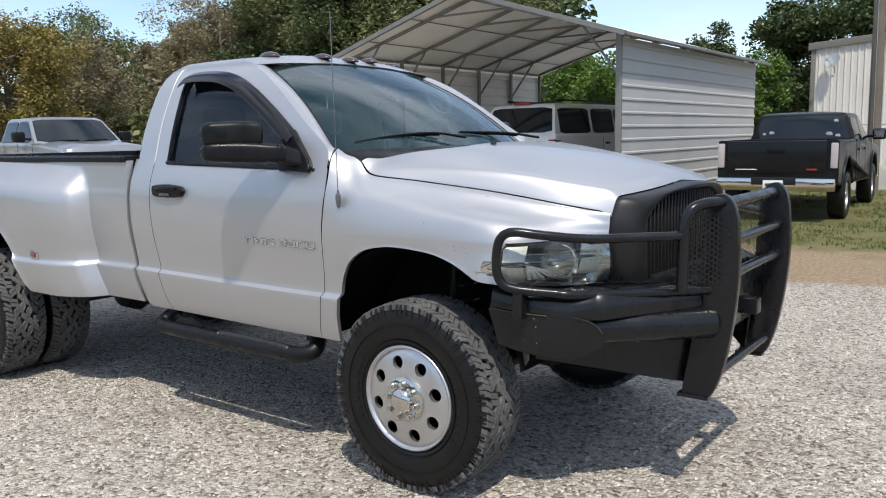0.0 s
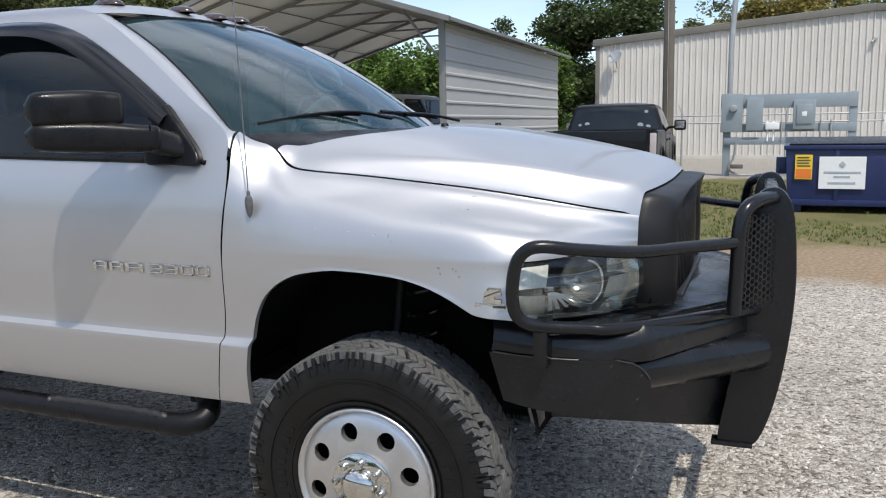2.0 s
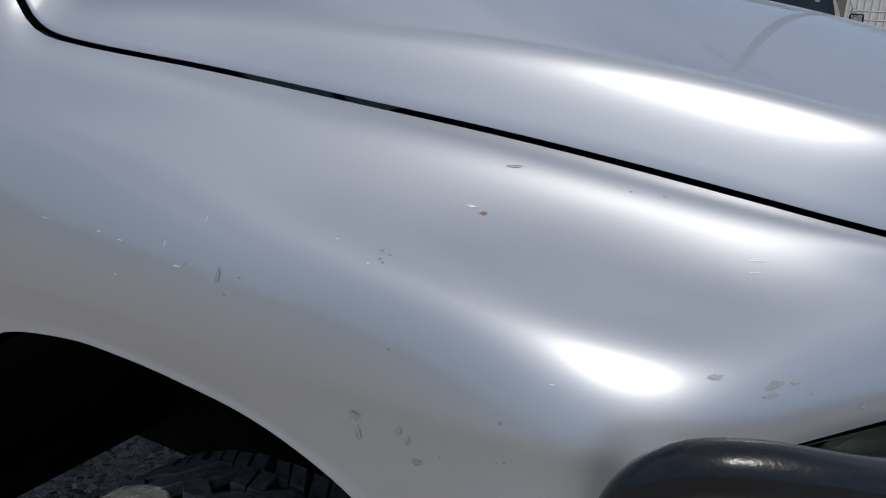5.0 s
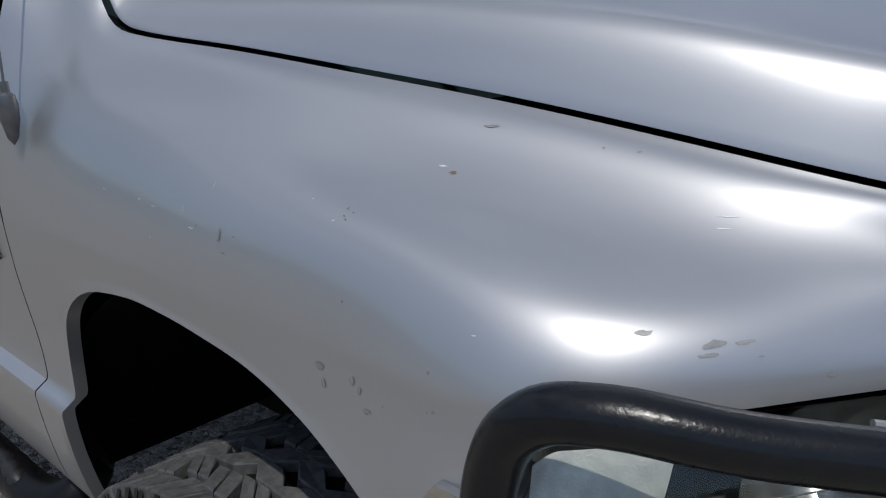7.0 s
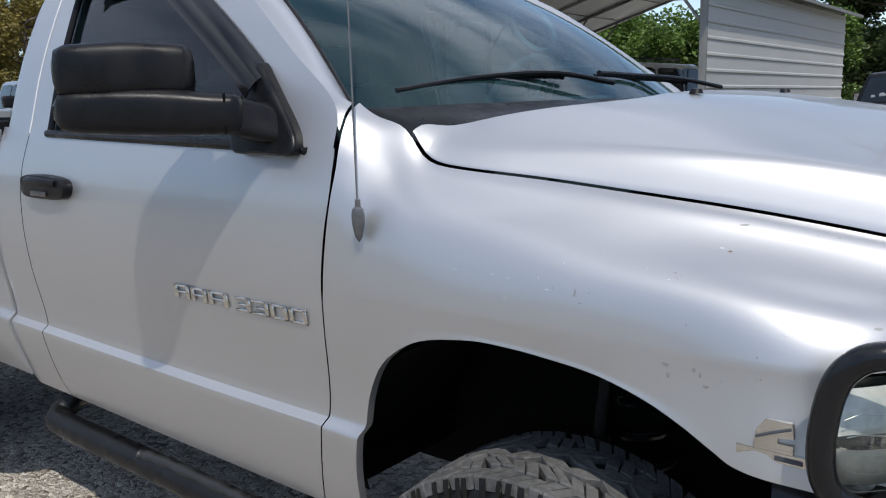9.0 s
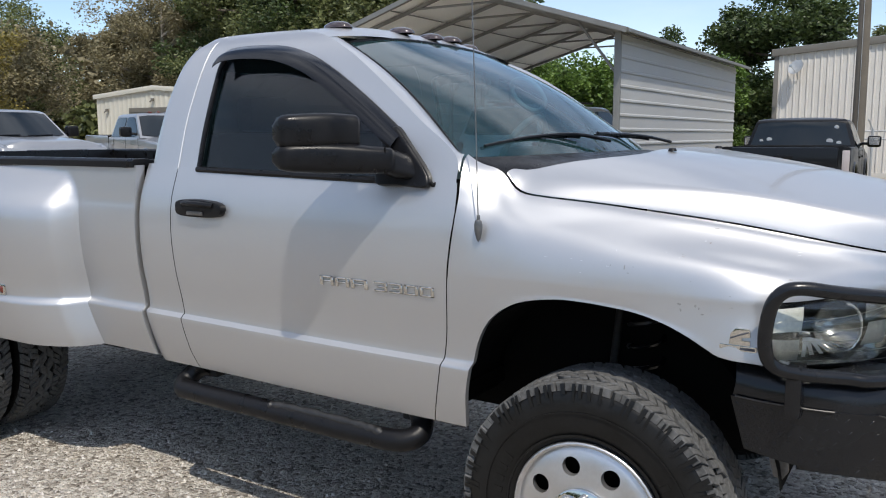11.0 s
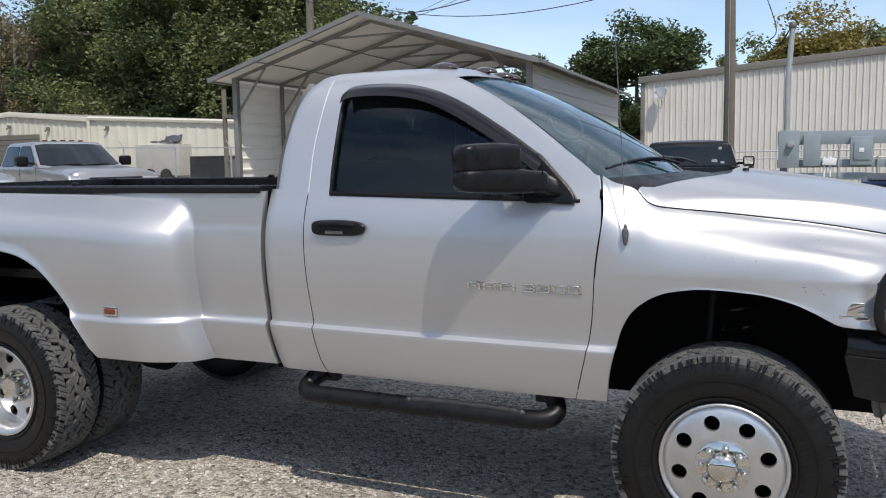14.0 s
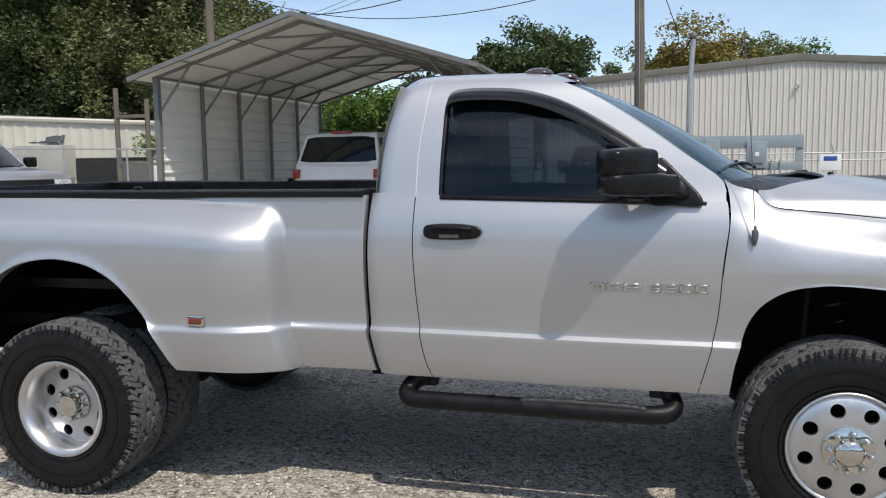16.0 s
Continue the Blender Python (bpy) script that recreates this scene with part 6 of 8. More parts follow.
CPX0, CPX1, CPY0, CPY1, CPZ = -10.5, -4.08, 10.3, 18.75, 3.37
cp_g = 0.0
carport = thing("carport", "open-fronted grey steel carport with ribbed side walls and pitched roof", "carport")
ridge_x, ridge_z = (CPX0 + CPX1) / 2 + 0.0, CPZ + 0.98
for side, x in (("L", CPX0), ("R", CPX1)):
    s = -1 if side == "L" else 1
    w = ribbed(CPY1 - CPY0, CPZ - 0.1, 0.245, 0.02 if s > 0 else -0.035)
    m = Matrix.Translation((x + s * 0.045, CPY0, cp_g)) @ pose(0, 0, 0, 0, 0, 90)
    if s < 0:
        m = m @ Matrix.Diagonal((1, -1, 1, 1))
    part("wall_sheet", moved(w, m), SHEET_GREY if s > 0 else SHEET_PALE, carport, "horizontally ribbed steel wall sheet")
    part("corner_trim", box(x - 0.05, x + 0.06, CPY0 - 0.04, CPY0 + 0.02, cp_g, CPZ, 0.006), FRAME_GREY, carport)
    for i in range(6):
        y = CPY0 + 0.03 + (CPY1 - CPY0 - 0.06) * i / 5
        part("post", box(x - 0.035 - s * 0.03, x + 0.035 - s * 0.03, y - 0.035, y + 0.035, cp_g - 0.05, CPZ), FRAME_GREY, carport)
        part("knee_brace", tube([(x - s * 0.03, y, CPZ - 0.75), (x - s * 0.75, y, CPZ + 0.17)], 0.026, 8), FRAME_GREY, carport)
        part("rafter", tube([(x - s * 0.03, y, CPZ - 0.01), (ridge_x, y, ridge_z - 0.07)], 0.042, 4), FRAME_GREY, carport)
        if side == "L":
            part("collar_tie", tube([(ridge_x - 0.9, y, ridge_z - 0.34), (ridge_x + 0.9, y, ridge_z - 0.34)], 0.022, 6), FRAME_GREY, carport)
    ex, ez = x + s * 0.32, CPZ - 0.10
    n = 38
    prof = []
    for i in range(n):
        y = CPY0 - 0.45 + (CPY1 - CPY0 + 0.75) * i / (n - 1)
        prof.append([(ex, y, ez + (0.018 if i % 4 == 0 else 0)), (ridge_x, y, ridge_z + (0.018 if i % 4 == 0 else 0))])
    part("roof_sheet", thick(sheet(prof), 0.004), mat("pale_roof_underside", (0.8, 0.8, 0.76), 0.5, 0.1, 0.08, 1.5) if s < 0 else bpy.data.materials["pale_roof_underside"], carport, "ribbed steel roof sheet")
    part("barge_trim", join(tube([(ex, CPY0 - 0.46, ez), (ridge_x, CPY0 - 0.46, ridge_z + 0.01)], 0.06, 4)), FRAME_GREY, carport, "folded grey edge trim")
    part("eave_trim", tube([(ex, CPY0 - 0.46, ez), (ex, CPY1 + 0.3, ez)], 0.04, 4), FRAME_GREY, carport)
    part("girt", tube([(x - s * 0.03, CPY0, CPZ - 0.03), (x - s * 0.03, CPY1, CPZ - 0.03)], 0.035, 4), FRAME_GREY, carport)
    for k in (0.33, 0.66):
        part("purlin", tube([(ex + (ridge_x - ex) * k, CPY0 - 0.4, ez + (ridge_z - ez) * k - 0.03), (ex + (ridge_x - ex) * k, CPY1 + 0.25, ez + (ridge_z - ez) * k - 0.03)], 0.014, 4), FRAME_GREY, carport)

# ---- far metal building ----
BX0, BX1, BY, EAVE, RIDGE = -5.35, 15.0, 31.2, 4.72, 5.5
hall = thing("metal_building", "long off-white ribbed metal building with grey-brown roof trim", "building")
panel_w = 0.92
mid = (BX0 + BX1) / 2
x = BX0
while x < BX1 - 0.01:
    x2 = min(x + panel_w, BX1)
    def roof_at(q):
        return EAVE + (RIDGE - EAVE) * (1 - abs(q - mid) / (BX1 - mid))
    prof = []
    for k, d in [(b + o, e) for b in (0.0, 0.25, 0.5, 0.75) for o, e in ((0.0, 0.0), (0.03, 0.04), (0.065, 0.04), (0.095, 0.0))] + [(0.995, 0.0)]:
        q = x + (x2 - x) * k
        prof.append([(q, BY - d, -0.3), (q, BY - d, roof_at(q))])
    part("wall_panel", sheet(prof), SHEET_WHITE, hall, "off-white ribbed wall panel", 20)
    x = x2
part("side_wall", sheet([[(BX0, y, z) for z in (-0.3, EAVE)] for y in (BY, BY + 30)]), SHEET_WHITE, hall)
part("corner_trim", box(BX0 - 0.03, BX0 + 0.14, BY - 0.05, BY + 0.1, -0.3, EAVE, 0.01), TRIM_BROWN, hall)
for sg in (-1, 1):
    xe = mid + sg * (BX1 - mid + 0.12)
    part("rake_trim", prism([(xe, EAVE - 0.12), (mid, RIDGE - 0.12), (mid, RIDGE + 0.14), (xe, EAVE + 0.14)], "y", BY - 0.14, BY + 0.06, 0.01), TRIM_BROWN, hall, "grey-brown rake trim")
    part("roof", thick(sheet([[(xe, y, EAVE + 0.1), (mid, y, RIDGE + 0.1)] for y in (BY - 0.1, BY + 30)]), 0.05), GALV, hall)
part("base_strip", box(BX0, BX1, BY - 0.06, BY - 0.004, -0.3, 0.16, 0.01), CONCRETE, hall)
for lx, lz in ((4.85, 4.38), (-4.2, 2.05)):
    part("wall_lamp", join(shift(box(-0.07, 0.07, -0.16, 0.0, -0.06, 0.06, 0.02), lx, BY - 0.03, lz), tube([(lx, BY - 0.1, lz), (lx - 0.12, BY - 0.22, lz - 0.12)], 0.035, 8)), GALV, hall, "small grey wall lamp")
part("vent_pipe", tube([(6.2, BY + 3, RIDGE - 0.3), (6.2, BY + 3, RIDGE + 0.5)], 0.08, 12), PLATE_WHITE, hall)
dish = thing("satellite_dish", "small grey satellite dish on the building wall", "dish", (-4.5, BY - 0.05, 4.05))
dm = Matrix.Translation((0, -0.35, 0.05)) @ Vector((-0.35, -0.8, 0.5)).to_track_quat("Z", "Y").to_matrix().to_4x4()
part("reflector", moved(lathe([(0.02, 0), (0.12, 0.012), (0.22, 0.04), (0.3, 0.08), (0.305, 0.08)], 28, "z"), dm), GALV, dish)
part("arm", join(tube([(0, 0, -0.35), (0, -0.2, -0.1), (0, -0.33, 0.02)], 0.025, 8), tube([(0, -0.3, -0.15), (-0.15, -0.75, 0.1)], 0.015, 6)), GALV, dish)
part("feed", box(-0.2, -0.1, -0.82, -0.72, 0.06, 0.16, 0.02), BOX_BLUE_GREY, dish)

# ---- utility pole, service mast and meter rack ----
pole = thing("utility_pole", "weathered wooden utility pole", "pole", (-1.12, 18.3, 0))
part("shaft", tube([(0.02, 0, -0.2), (0.0, 0, 4), (-0.1, 0, 10.5)], [0.15, 0.135, 0.11], 14), WOOD, pole)
part("crossarm", box(-1.1, 0.9, -0.06, 0.06, 9.4, 9.52, 0.01), WOOD, pole)
part("stay_wire", tube([(0.02, -0.16, 0), (-0.03, -0.15, 8)], 0.006, 5), GALV, pole)
rack = thing("meter_rack", "grey-blue electrical meter rack on steel posts", "meter rack", (0.05, 20.8, 0))
for x in (0.17, 3.27):
    part("post", box(x - 0.1, x + 0.1, -0.06, 0.06, -0.1, 2.22, 0.008), BOX_BLUE_GREY, rack)
for z0, z1 in ((1.83, 2.2), (1.2, 1.42)):
    part("rail", box(0.0, 3.36, -0.09, -0.063, z0, z1, 0.006), BOX_BLUE_GREY, rack)
part("channel", box(0.1, 2.4, -0.12, 0.04, 0.86, 1.06, 0.01), BOX_BLUE_GREY, rack)
part("cabinet", box(0.02, 0.56, -0.2, -0.093, 1.2, 2.23, 0.012), BOX_BLUE_GREY, rack, "grey-blue steel cabinet with a round meter")
part("cabinet", box(0.66, 1.08, -0.24, -0.093, 1.24, 2.1, 0.012), BOX_BLUE_GREY, rack, "grey-blue disconnect box")
cab = part("cabinet", box(1.82, 2.36, -0.30, -0.093, 1.26, 2.02, 0.015), BOX_BLUE_GREY, rack, "grey-blue breaker box")
part("cover", box(1.9, 2.28, -0.325, -0.303, 1.4, 1.9, 0.012), BOX_BLUE_GREY, cab)
part("label", box(2.03, 2.15, -0.333, -0.327, 1.6, 1.72, 0.003), PLATE_WHITE, cab, "small white label")
part("meter", shift(lathe([(0.1, 0), (0.1, -0.05), (0.085, -0.12), (0.0, -0.13)], 20), 0.33, -0.2, 1.84), GALV, rack, "round glass electricity meter")
for x in (1.2, 1.35, 1.55, 2.5, 2.75):
    part("conduit", tube([(x, -0.12, 0.95), (x, -0.12, 1.5)], 0.025, 8), PLATE_WHITE if x < 1.4 else GALV, rack)
part("junction", box(1.15, 1.5, -0.2, -0.1, 1.26, 1.45, 0.02), PLATE_WHITE, rack, "white junction box")
part("drop_conduit", tube(spline([(0.42, -0.15, 0.9), (0.36, -0.15, 0.5), (0.26, -0.15, 0.2), (0.5, -0.2, 0.05), (0.9, -0.2, 0.05)], 5), 0.03, 8), GALV, rack)
part("ground_box", box(0.3, 0.62, -0.3, -0.05, 0.22, 0.33, 0.02), GREY_METAL, rack)
mast = thing("service_mast", "galvanised electrical service mast with weatherhead", "mast", (0.27, 20.72, 2.2))
part("pipe", tube([(0, 0, 0), (0, 0, 1.4), (0.08, 0, 2.85)], 0.075, 14), GALV, mast)
part("weatherhead", shift(lathe([(0.075, 0), (0.1, 0.03), (0.11, 0.1), (0.07, 0.18), (0, 0.2)], 14, "z"), 0.08, 0, 2.8), GREY_METAL, mast)
part("drip_loop", join(*[tube(spline([(0.05, -0.05, 2.85), (-0.2 - 0.08 * k, -0.1, 2.45 - 0.1 * k), (-0.5, -0.12, 2.5), (-0.35, -0.1, 2.9), (-0.95, -0.2, 4.6)], 6), 0.012, 6) for k in range(3)]), BLACK_PLASTIC, mast, "black drip loop cables")
for k, (a, b, sag) in enumerate((((-1.1, 18.3, 6.56), (-19, 26.2, 9.22), 1.5), ((-1.1, 18.3, 7.0), (24, 16, 6.2), 0.5), ((-1.1, 18.3, 9.45), (-30, 55, 12), 0.8), ((-1.9, 18.3, 9.45), (-31, 55, 12), 0.8), ((-1.1, 18.3, 6.6), (-0.7, 20.5, 6.7), 0.1), ((-19, 26.2, 8.6), (-0.9, 10, 5.9), 1.4))):
    pts = []
    for t in steps(0, 1, 20):
        p = Vector(a).lerp(Vector(b), t)
        pts.append((p.x, p.y, p.z - sag * 4 * t * (1 - t)))
    tagged(link_mesh("power_cable", tube(pts, 0.014, 5), BLACK_PLASTIC), "black overhead power cable", "cable", "overhead cables")

# ---- fences ----
def chain_fence(name, p, q, h, rails, label, mesh=True):
    e = thing(name, label, "fence")
    a, b = Vector(p), Vector(q)
    n = max(2, int((b - a).length / 2.8))
    for i in range(n + 1):
        c = a.lerp(b, i / n)
        part("post", tube([(c.x, c.y, c.z - 0.1), (c.x, c.y, c.z + h)], 0.035, 8), GALV, e)
        part("arm", tube([(c.x, c.y, c.z + h), (c.x - 0.12, c.y - 0.12, c.z + h + 0.28)], 0.018, 6), GALV, e)
    for z in rails:
        part("rail", tube([tuple(a + Vector((0, 0, z))), tuple(b + Vector((0, 0, z)))], 0.024, 8), GALV, e)
    if mesh:
        v, f = [], []
        d = (b - a).normalized()
        L = (b - a).length
        step = 0.13
        k = -int(h / step)
        while k * step < L:
            for sg in (1, -1):
                u0, z0, u1, z1 = k * step, 0.0, k * step + h, h
                if u0 < 0:
                    z0 -= u0; u0 = 0
                if u1 > L:
                    z1 -= u1 - L; u1 = L
                if u1 > u0:
                    if sg < 0:
                        u0, u1 = L - u0, L - u1
                    o = len(v)
                    for uu, zz in ((u0, z0), (u1, z1)):
                        c = a + d * uu
                        v += [(c.x, c.y, c.z + zz - 0.004), (c.x, c.y, c.z + zz + 0.004)]
                    f.append((o, o + 2, o + 3, o + 1))
            k += 1
        tagged(part("wire_mesh", (v, f), GALV, e, "galvanised chain link mesh", smooth=False), kind="stuff")
    return e


chain_fence("fence", (-4.3, 24.0, 0), (14, 24.0, 0), 1.75, (1.45, 1.68), "galvanised pipe rail fence before the metal building", False)
chain_fence("fence", (-30, 24.5, 0.5), (-11.2, 22.5, 0.15), 1.9, (1.88, 0.1), "galvanised chain link fence")

# ---- dumpster ----
dump = thing("dumpster", "navy blue steel dumpster with yellow and white labels", "dumpster", (1.55, 11.5, 0.0), -3)
body = join(prism([(0.0, 0.12), (2.0, 0.12), (2.05, 1.06), (-0.05, 1.06)], "y", 0.0, 1.5, 0.015), box(-0.08, 2.08, -0.05, 1.55, 1.03, 1.10, 0.015), box(0.02, 1.98, -0.03, 0.0, 0.12, 0.22, 0.01))
part("body", body, NAVY, dump, "navy blue painted steel body")
for x in (0.72, 1.9):
    part("rib", box(x - 0.03, x + 0.03, -0.035, 0.0, 0.2, 1.03, 0.008), NAVY, dump)
for x in (0.1, 1.85):
    part("skid", box(x, x + 0.12, 0.05, 1.45, 0.0, 0.13, 0.01), NAVY, dump)
part("lid", moved(box(0.0, 2.0, 0.0, 1.52, 0, 0.03, 0.008), pose(0, 0, 1.1, 3, 0, 0)), BLACK_PLASTIC, dump, "black plastic lid")
part("lift_bracket", join(box(-0.2, -0.02, 0.25, 0.33, 0.62, 0.9, 0.01), box(-0.2, -0.14, 0.2, 1.2, 0.62, 0.72, 0.01)), NAVY, dump)
lb = part("warning_label", box(0.1, 0.36, -0.046, -0.036, 0.55, 0.95, 0.002, 1), PLATE_YELLOW, dump, "yellow and orange warning label")
part("label_band", box(0.115, 0.345, -0.051, -0.047, 0.57, 0.72, 0.001, 1), PLATE_ORANGE, lb)
for i in range(4):
    part("print_bar", box(0.13, 0.33 - 0.02 * (i % 2), -0.051, -0.047, 0.76 + i * 0.045, 0.78 + i * 0.045, 0.0008, 1), PRINT_DARK, lb)
lb = part("company_label", box(0.46, 1.14, -0.046, -0.036, 0.40, 0.92, 0.002, 1), PLATE_WHITE, dump, "white company label with small emblem")
part("emblem", shift(prism([(-0.055, 0), (0, 0.06), (0.055, 0), (0, -0.06)], "y", -0.051, -0.047, 0.001), 0.8, 0, 0.79), PRINT_GREY, lb)
for z, w in ((0.65, 0.27), (0.58, 0.12), (0.48, 0.2)):
    part("print_bar", box(0.8 - w, 0.8 + w, -0.051, -0.047, z, z + 0.032, 0.001, 1), PRINT_GREY, lb)
sign = thing("sign_board", "small white sign with blue block on the fence", "sign", (4.75, 23.93, 1.35))
part("panel", box(-0.32, 0.32, -0.02, 0.02, -0.22, 0.28, 0.006), PLATE_WHITE, sign)
part("block", box(-0.2, 0.2, -0.03, -0.023, 0.08, 0.22, 0.003), SIGN_BLUE, sign)

# ---- cream building at the left ----
store = thing("workshop_building", "low cream metal workshop with a roller door", "building")
WX0, WX1, WYF = -50.2, -37.8, 33.0
wmid = -44.1
def wroof(q):
    return 4.75 - abs(q - wmid) * 0.075
n = 26
prof = []
for i in range(n * 4 + 1):
    q = WX0 + (WX1 - WX0) * i / (n * 4)
    prof.append([(q, WYF - (0.04 if i % 4 == 0 else 0), -0.2), (q, WYF - (0.04 if i % 4 == 0 else 0), wroof(q))])
part("front_wall", sheet(prof), SHEET_CREAM, store, "cream ribbed gable wall", 20)
prof = []
for i in range(140):
    t = i / 139
    d = 0.05 if i % 4 == 0 else 0
    prof.append([(WX1 + 21 * t - d * 0.5, WYF + 5.0 * t - d, -0.2), (WX1 + 21 * t - d * 0.5, WYF + 5.0 * t - d, 4.25 - 0.95 * t)])
part("long_wall", sheet(prof), SHEET_CREAM, store, "cream ribbed long wall", 20)
part("roof_trim", prism([(WX0 - 0.2, wroof(WX0) - 0.12), (wmid, 4.63), (WX1, 4.13), (WX1, 4.42), (wmid, 4.93), (WX0 - 0.2, wroof(WX0) + 0.18)], "y", WYF - 0.18, WYF - 0.02, 0.01), SHEET_CREAM, store)
part("gutter", tube([(WX1, WYF - 0.1, 4.32), (WX1 + 21, WYF + 4.9, 3.36)], 0.13, 6), SHEET_CREAM, store)
part("roof", sheet([[(WX0, WYF, wroof(WX0) + 0.15), (WX0, WYF + 25, wroof(WX0) + 0.15)], [(wmid, WYF, 4.9), (wmid, WYF + 25, 4.9)], [(WX1, WYF, 4.35), (WX1 + 21, WYF + 5, 3.4)], [(WX1 + 2, WYF + 20, 4.7), (WX1 + 20, WYF + 20, 3.9)]]), GALV, store)
part("downpipe", tube([(WX1 + 0.05, WYF - 0.12, 0), (WX1 + 0.05, WYF - 0.12, 4.2)], 0.1, 8), SHEET_CREAM, store)
rd = part("roller_door", box(-46.7, -41.8, WYF - 0.10, WYF - 0.05, 0, 3.5, 0.01), TRIM_BROWN, store, "grey-brown roller door")
for z in steps(0.3, 3.2, 9):
    part("slat", box(-46.6, -41.9, WYF - 0.125, WYF - 0.103, z, z + 0.26, 0.008, 1), TRIM_BROWN, rd)
for x, z in ((-49.0, 3.4), (-44.2, 4.0), (-41.0, 3.8), (-36.6, 3.75)):
    part("wall_lamp", shift(join(box(-0.09, 0.09, -0.16, 0, -0.1, 0.1, 0.02), tube([(0, -0.1, 0), (-0.12, -0.22, -0.16)], 0.05, 8)), x, WYF - 0.05 + (0.3 if x > -37 else 0), z), TRIM_BROWN, store, "small wall lamp")

# ---- yard clutter before the trees ----
for x, y, h in ((-23.4, 26.9, 4.9), (-21.9, 26.9, 4.4), (-21.4, 27.2, 3.6)):
    tagged(link_mesh("timber_post", tube([(x, y, 0.3), (x, y, h)], 0.11, 8), WOOD), "upright weathered timber post", "post", "timber posts")
for z in (1.6, 3.6):
    tagged(link_mesh("timber_brace", box(-23.4, -21.9, 26.8, 26.9, z, z + 0.15, 0.01), WOOD), "weathered timber cross brace between posts", "brace")
far_pole = thing("utility_pole", "weathered wooden utility pole among the trees", "pole", (-18.3, 26.2, 0))
part("shaft", tube([(0, 0, 0.3), (0, 0, 11)], [0.2, 0.15], 12), WOOD, far_pole)
crate = thing("equipment_trailer", "pale equipment trailer with small solar panels on top", "trailer", (-33.2, 34.2, 0.5))
part("body", box(-1.6, 1.6, -0.8, 0.8, 0.4, 2.2, 0.05), mat("pale_grey_enamel", (0.4, 0.39, 0.36), 0.5, 0, 0.2, 2), crate)
for x in (-0.55, 0.6):
    part("solar_panel", moved(box(-0.5, 0.5, -0.03, 0.03, -0.4, 0.4, 0.01), pose(x, 0, 2.65, -40, 0, 10)), PRINT_DARK, crate, "dark solar panel")
    part("leg", tube([(x, 0, 2.2), (x, 0, 2.6)], 0.04, 6), GALV, crate)
    part("wheel", shift(lathe([(0.0, -0.1), (0.4, -0.1), (0.42, 0), (0.4, 0.1), (0, 0.1)], 20), x, -0.75, 0.4), RUBBER, crate)
for x, y, w, h, m in ((-28.5, 30.5, 3.6, 1.5, SHADE_BLACK), (-25.5, 29.8, 2.0, 1.2, GREY_METAL), (-20.8, 25.5, 1.2, 1.1, PLATE_WHITE)):
    tagged(link_mesh("scrap_crate", join(box(x, x + w, y, y + 1.2, 0.45, 0.45 + h, 0.05), box(x + 0.1, x + w - 0.1, y - 0.04, y, 0.6, 0.6 + h * 0.5, 0.02)), m), "stacked yard crate behind the fence", "crate", "yard crates")


# ---- other vehicles ----
def arch_cut(cx, r, z0, n=10):
    return [(cx + r * math.cos(a), z0 + r * math.sin(a)) for a in steps(math.pi, 0, n)]


def car_wheel(parent, x, y, r, w, flip, dark=False):
    e = new("wheel")
    e.parent = parent
    e.matrix_local = pose(x, y, r, 0, 0, 180 if flip else 0)
    t = part("tyre", lathe([(r * 0.58, -w * 0.42), (r * 0.7, -w * 0.5), (r * 0.9, -w * 0.5), (r * 0.98, -w * 0.42), (r, -w * 0.2), (r, w * 0.2), (r * 0.98, w * 0.42), (r * 0.9, w * 0.5), (r * 0.58, w * 0.45)], 36), RUBBER, e)
    g = [lathe([(r * 0.6, -w * 0.42), (r * 0.56, -w * 0.3), (r * 0.54, 0), (r * 0.1, 0.0), (0, 0)], 28)]
    for k in range(6):
        a = 2 * math.pi * k / 6
        g.append(moved(box(r * 0.12, r * 0.56, -w * 0.38, -w * 0.25, -r * 0.07, r * 0.07, 0.008, 1), pose(0, 0, 0, 0, math.degrees(a), 0)))
    g.append(shift(lathe([(r * 0.16, -w * 0.25), (r * 0.15, -w * 0.42), (0, -w * 0.44)], 18), 0, 0, 0))
    part("rim", join(*g), BLACK_STEEL if dark else ALLOY, e, "spoked rim")


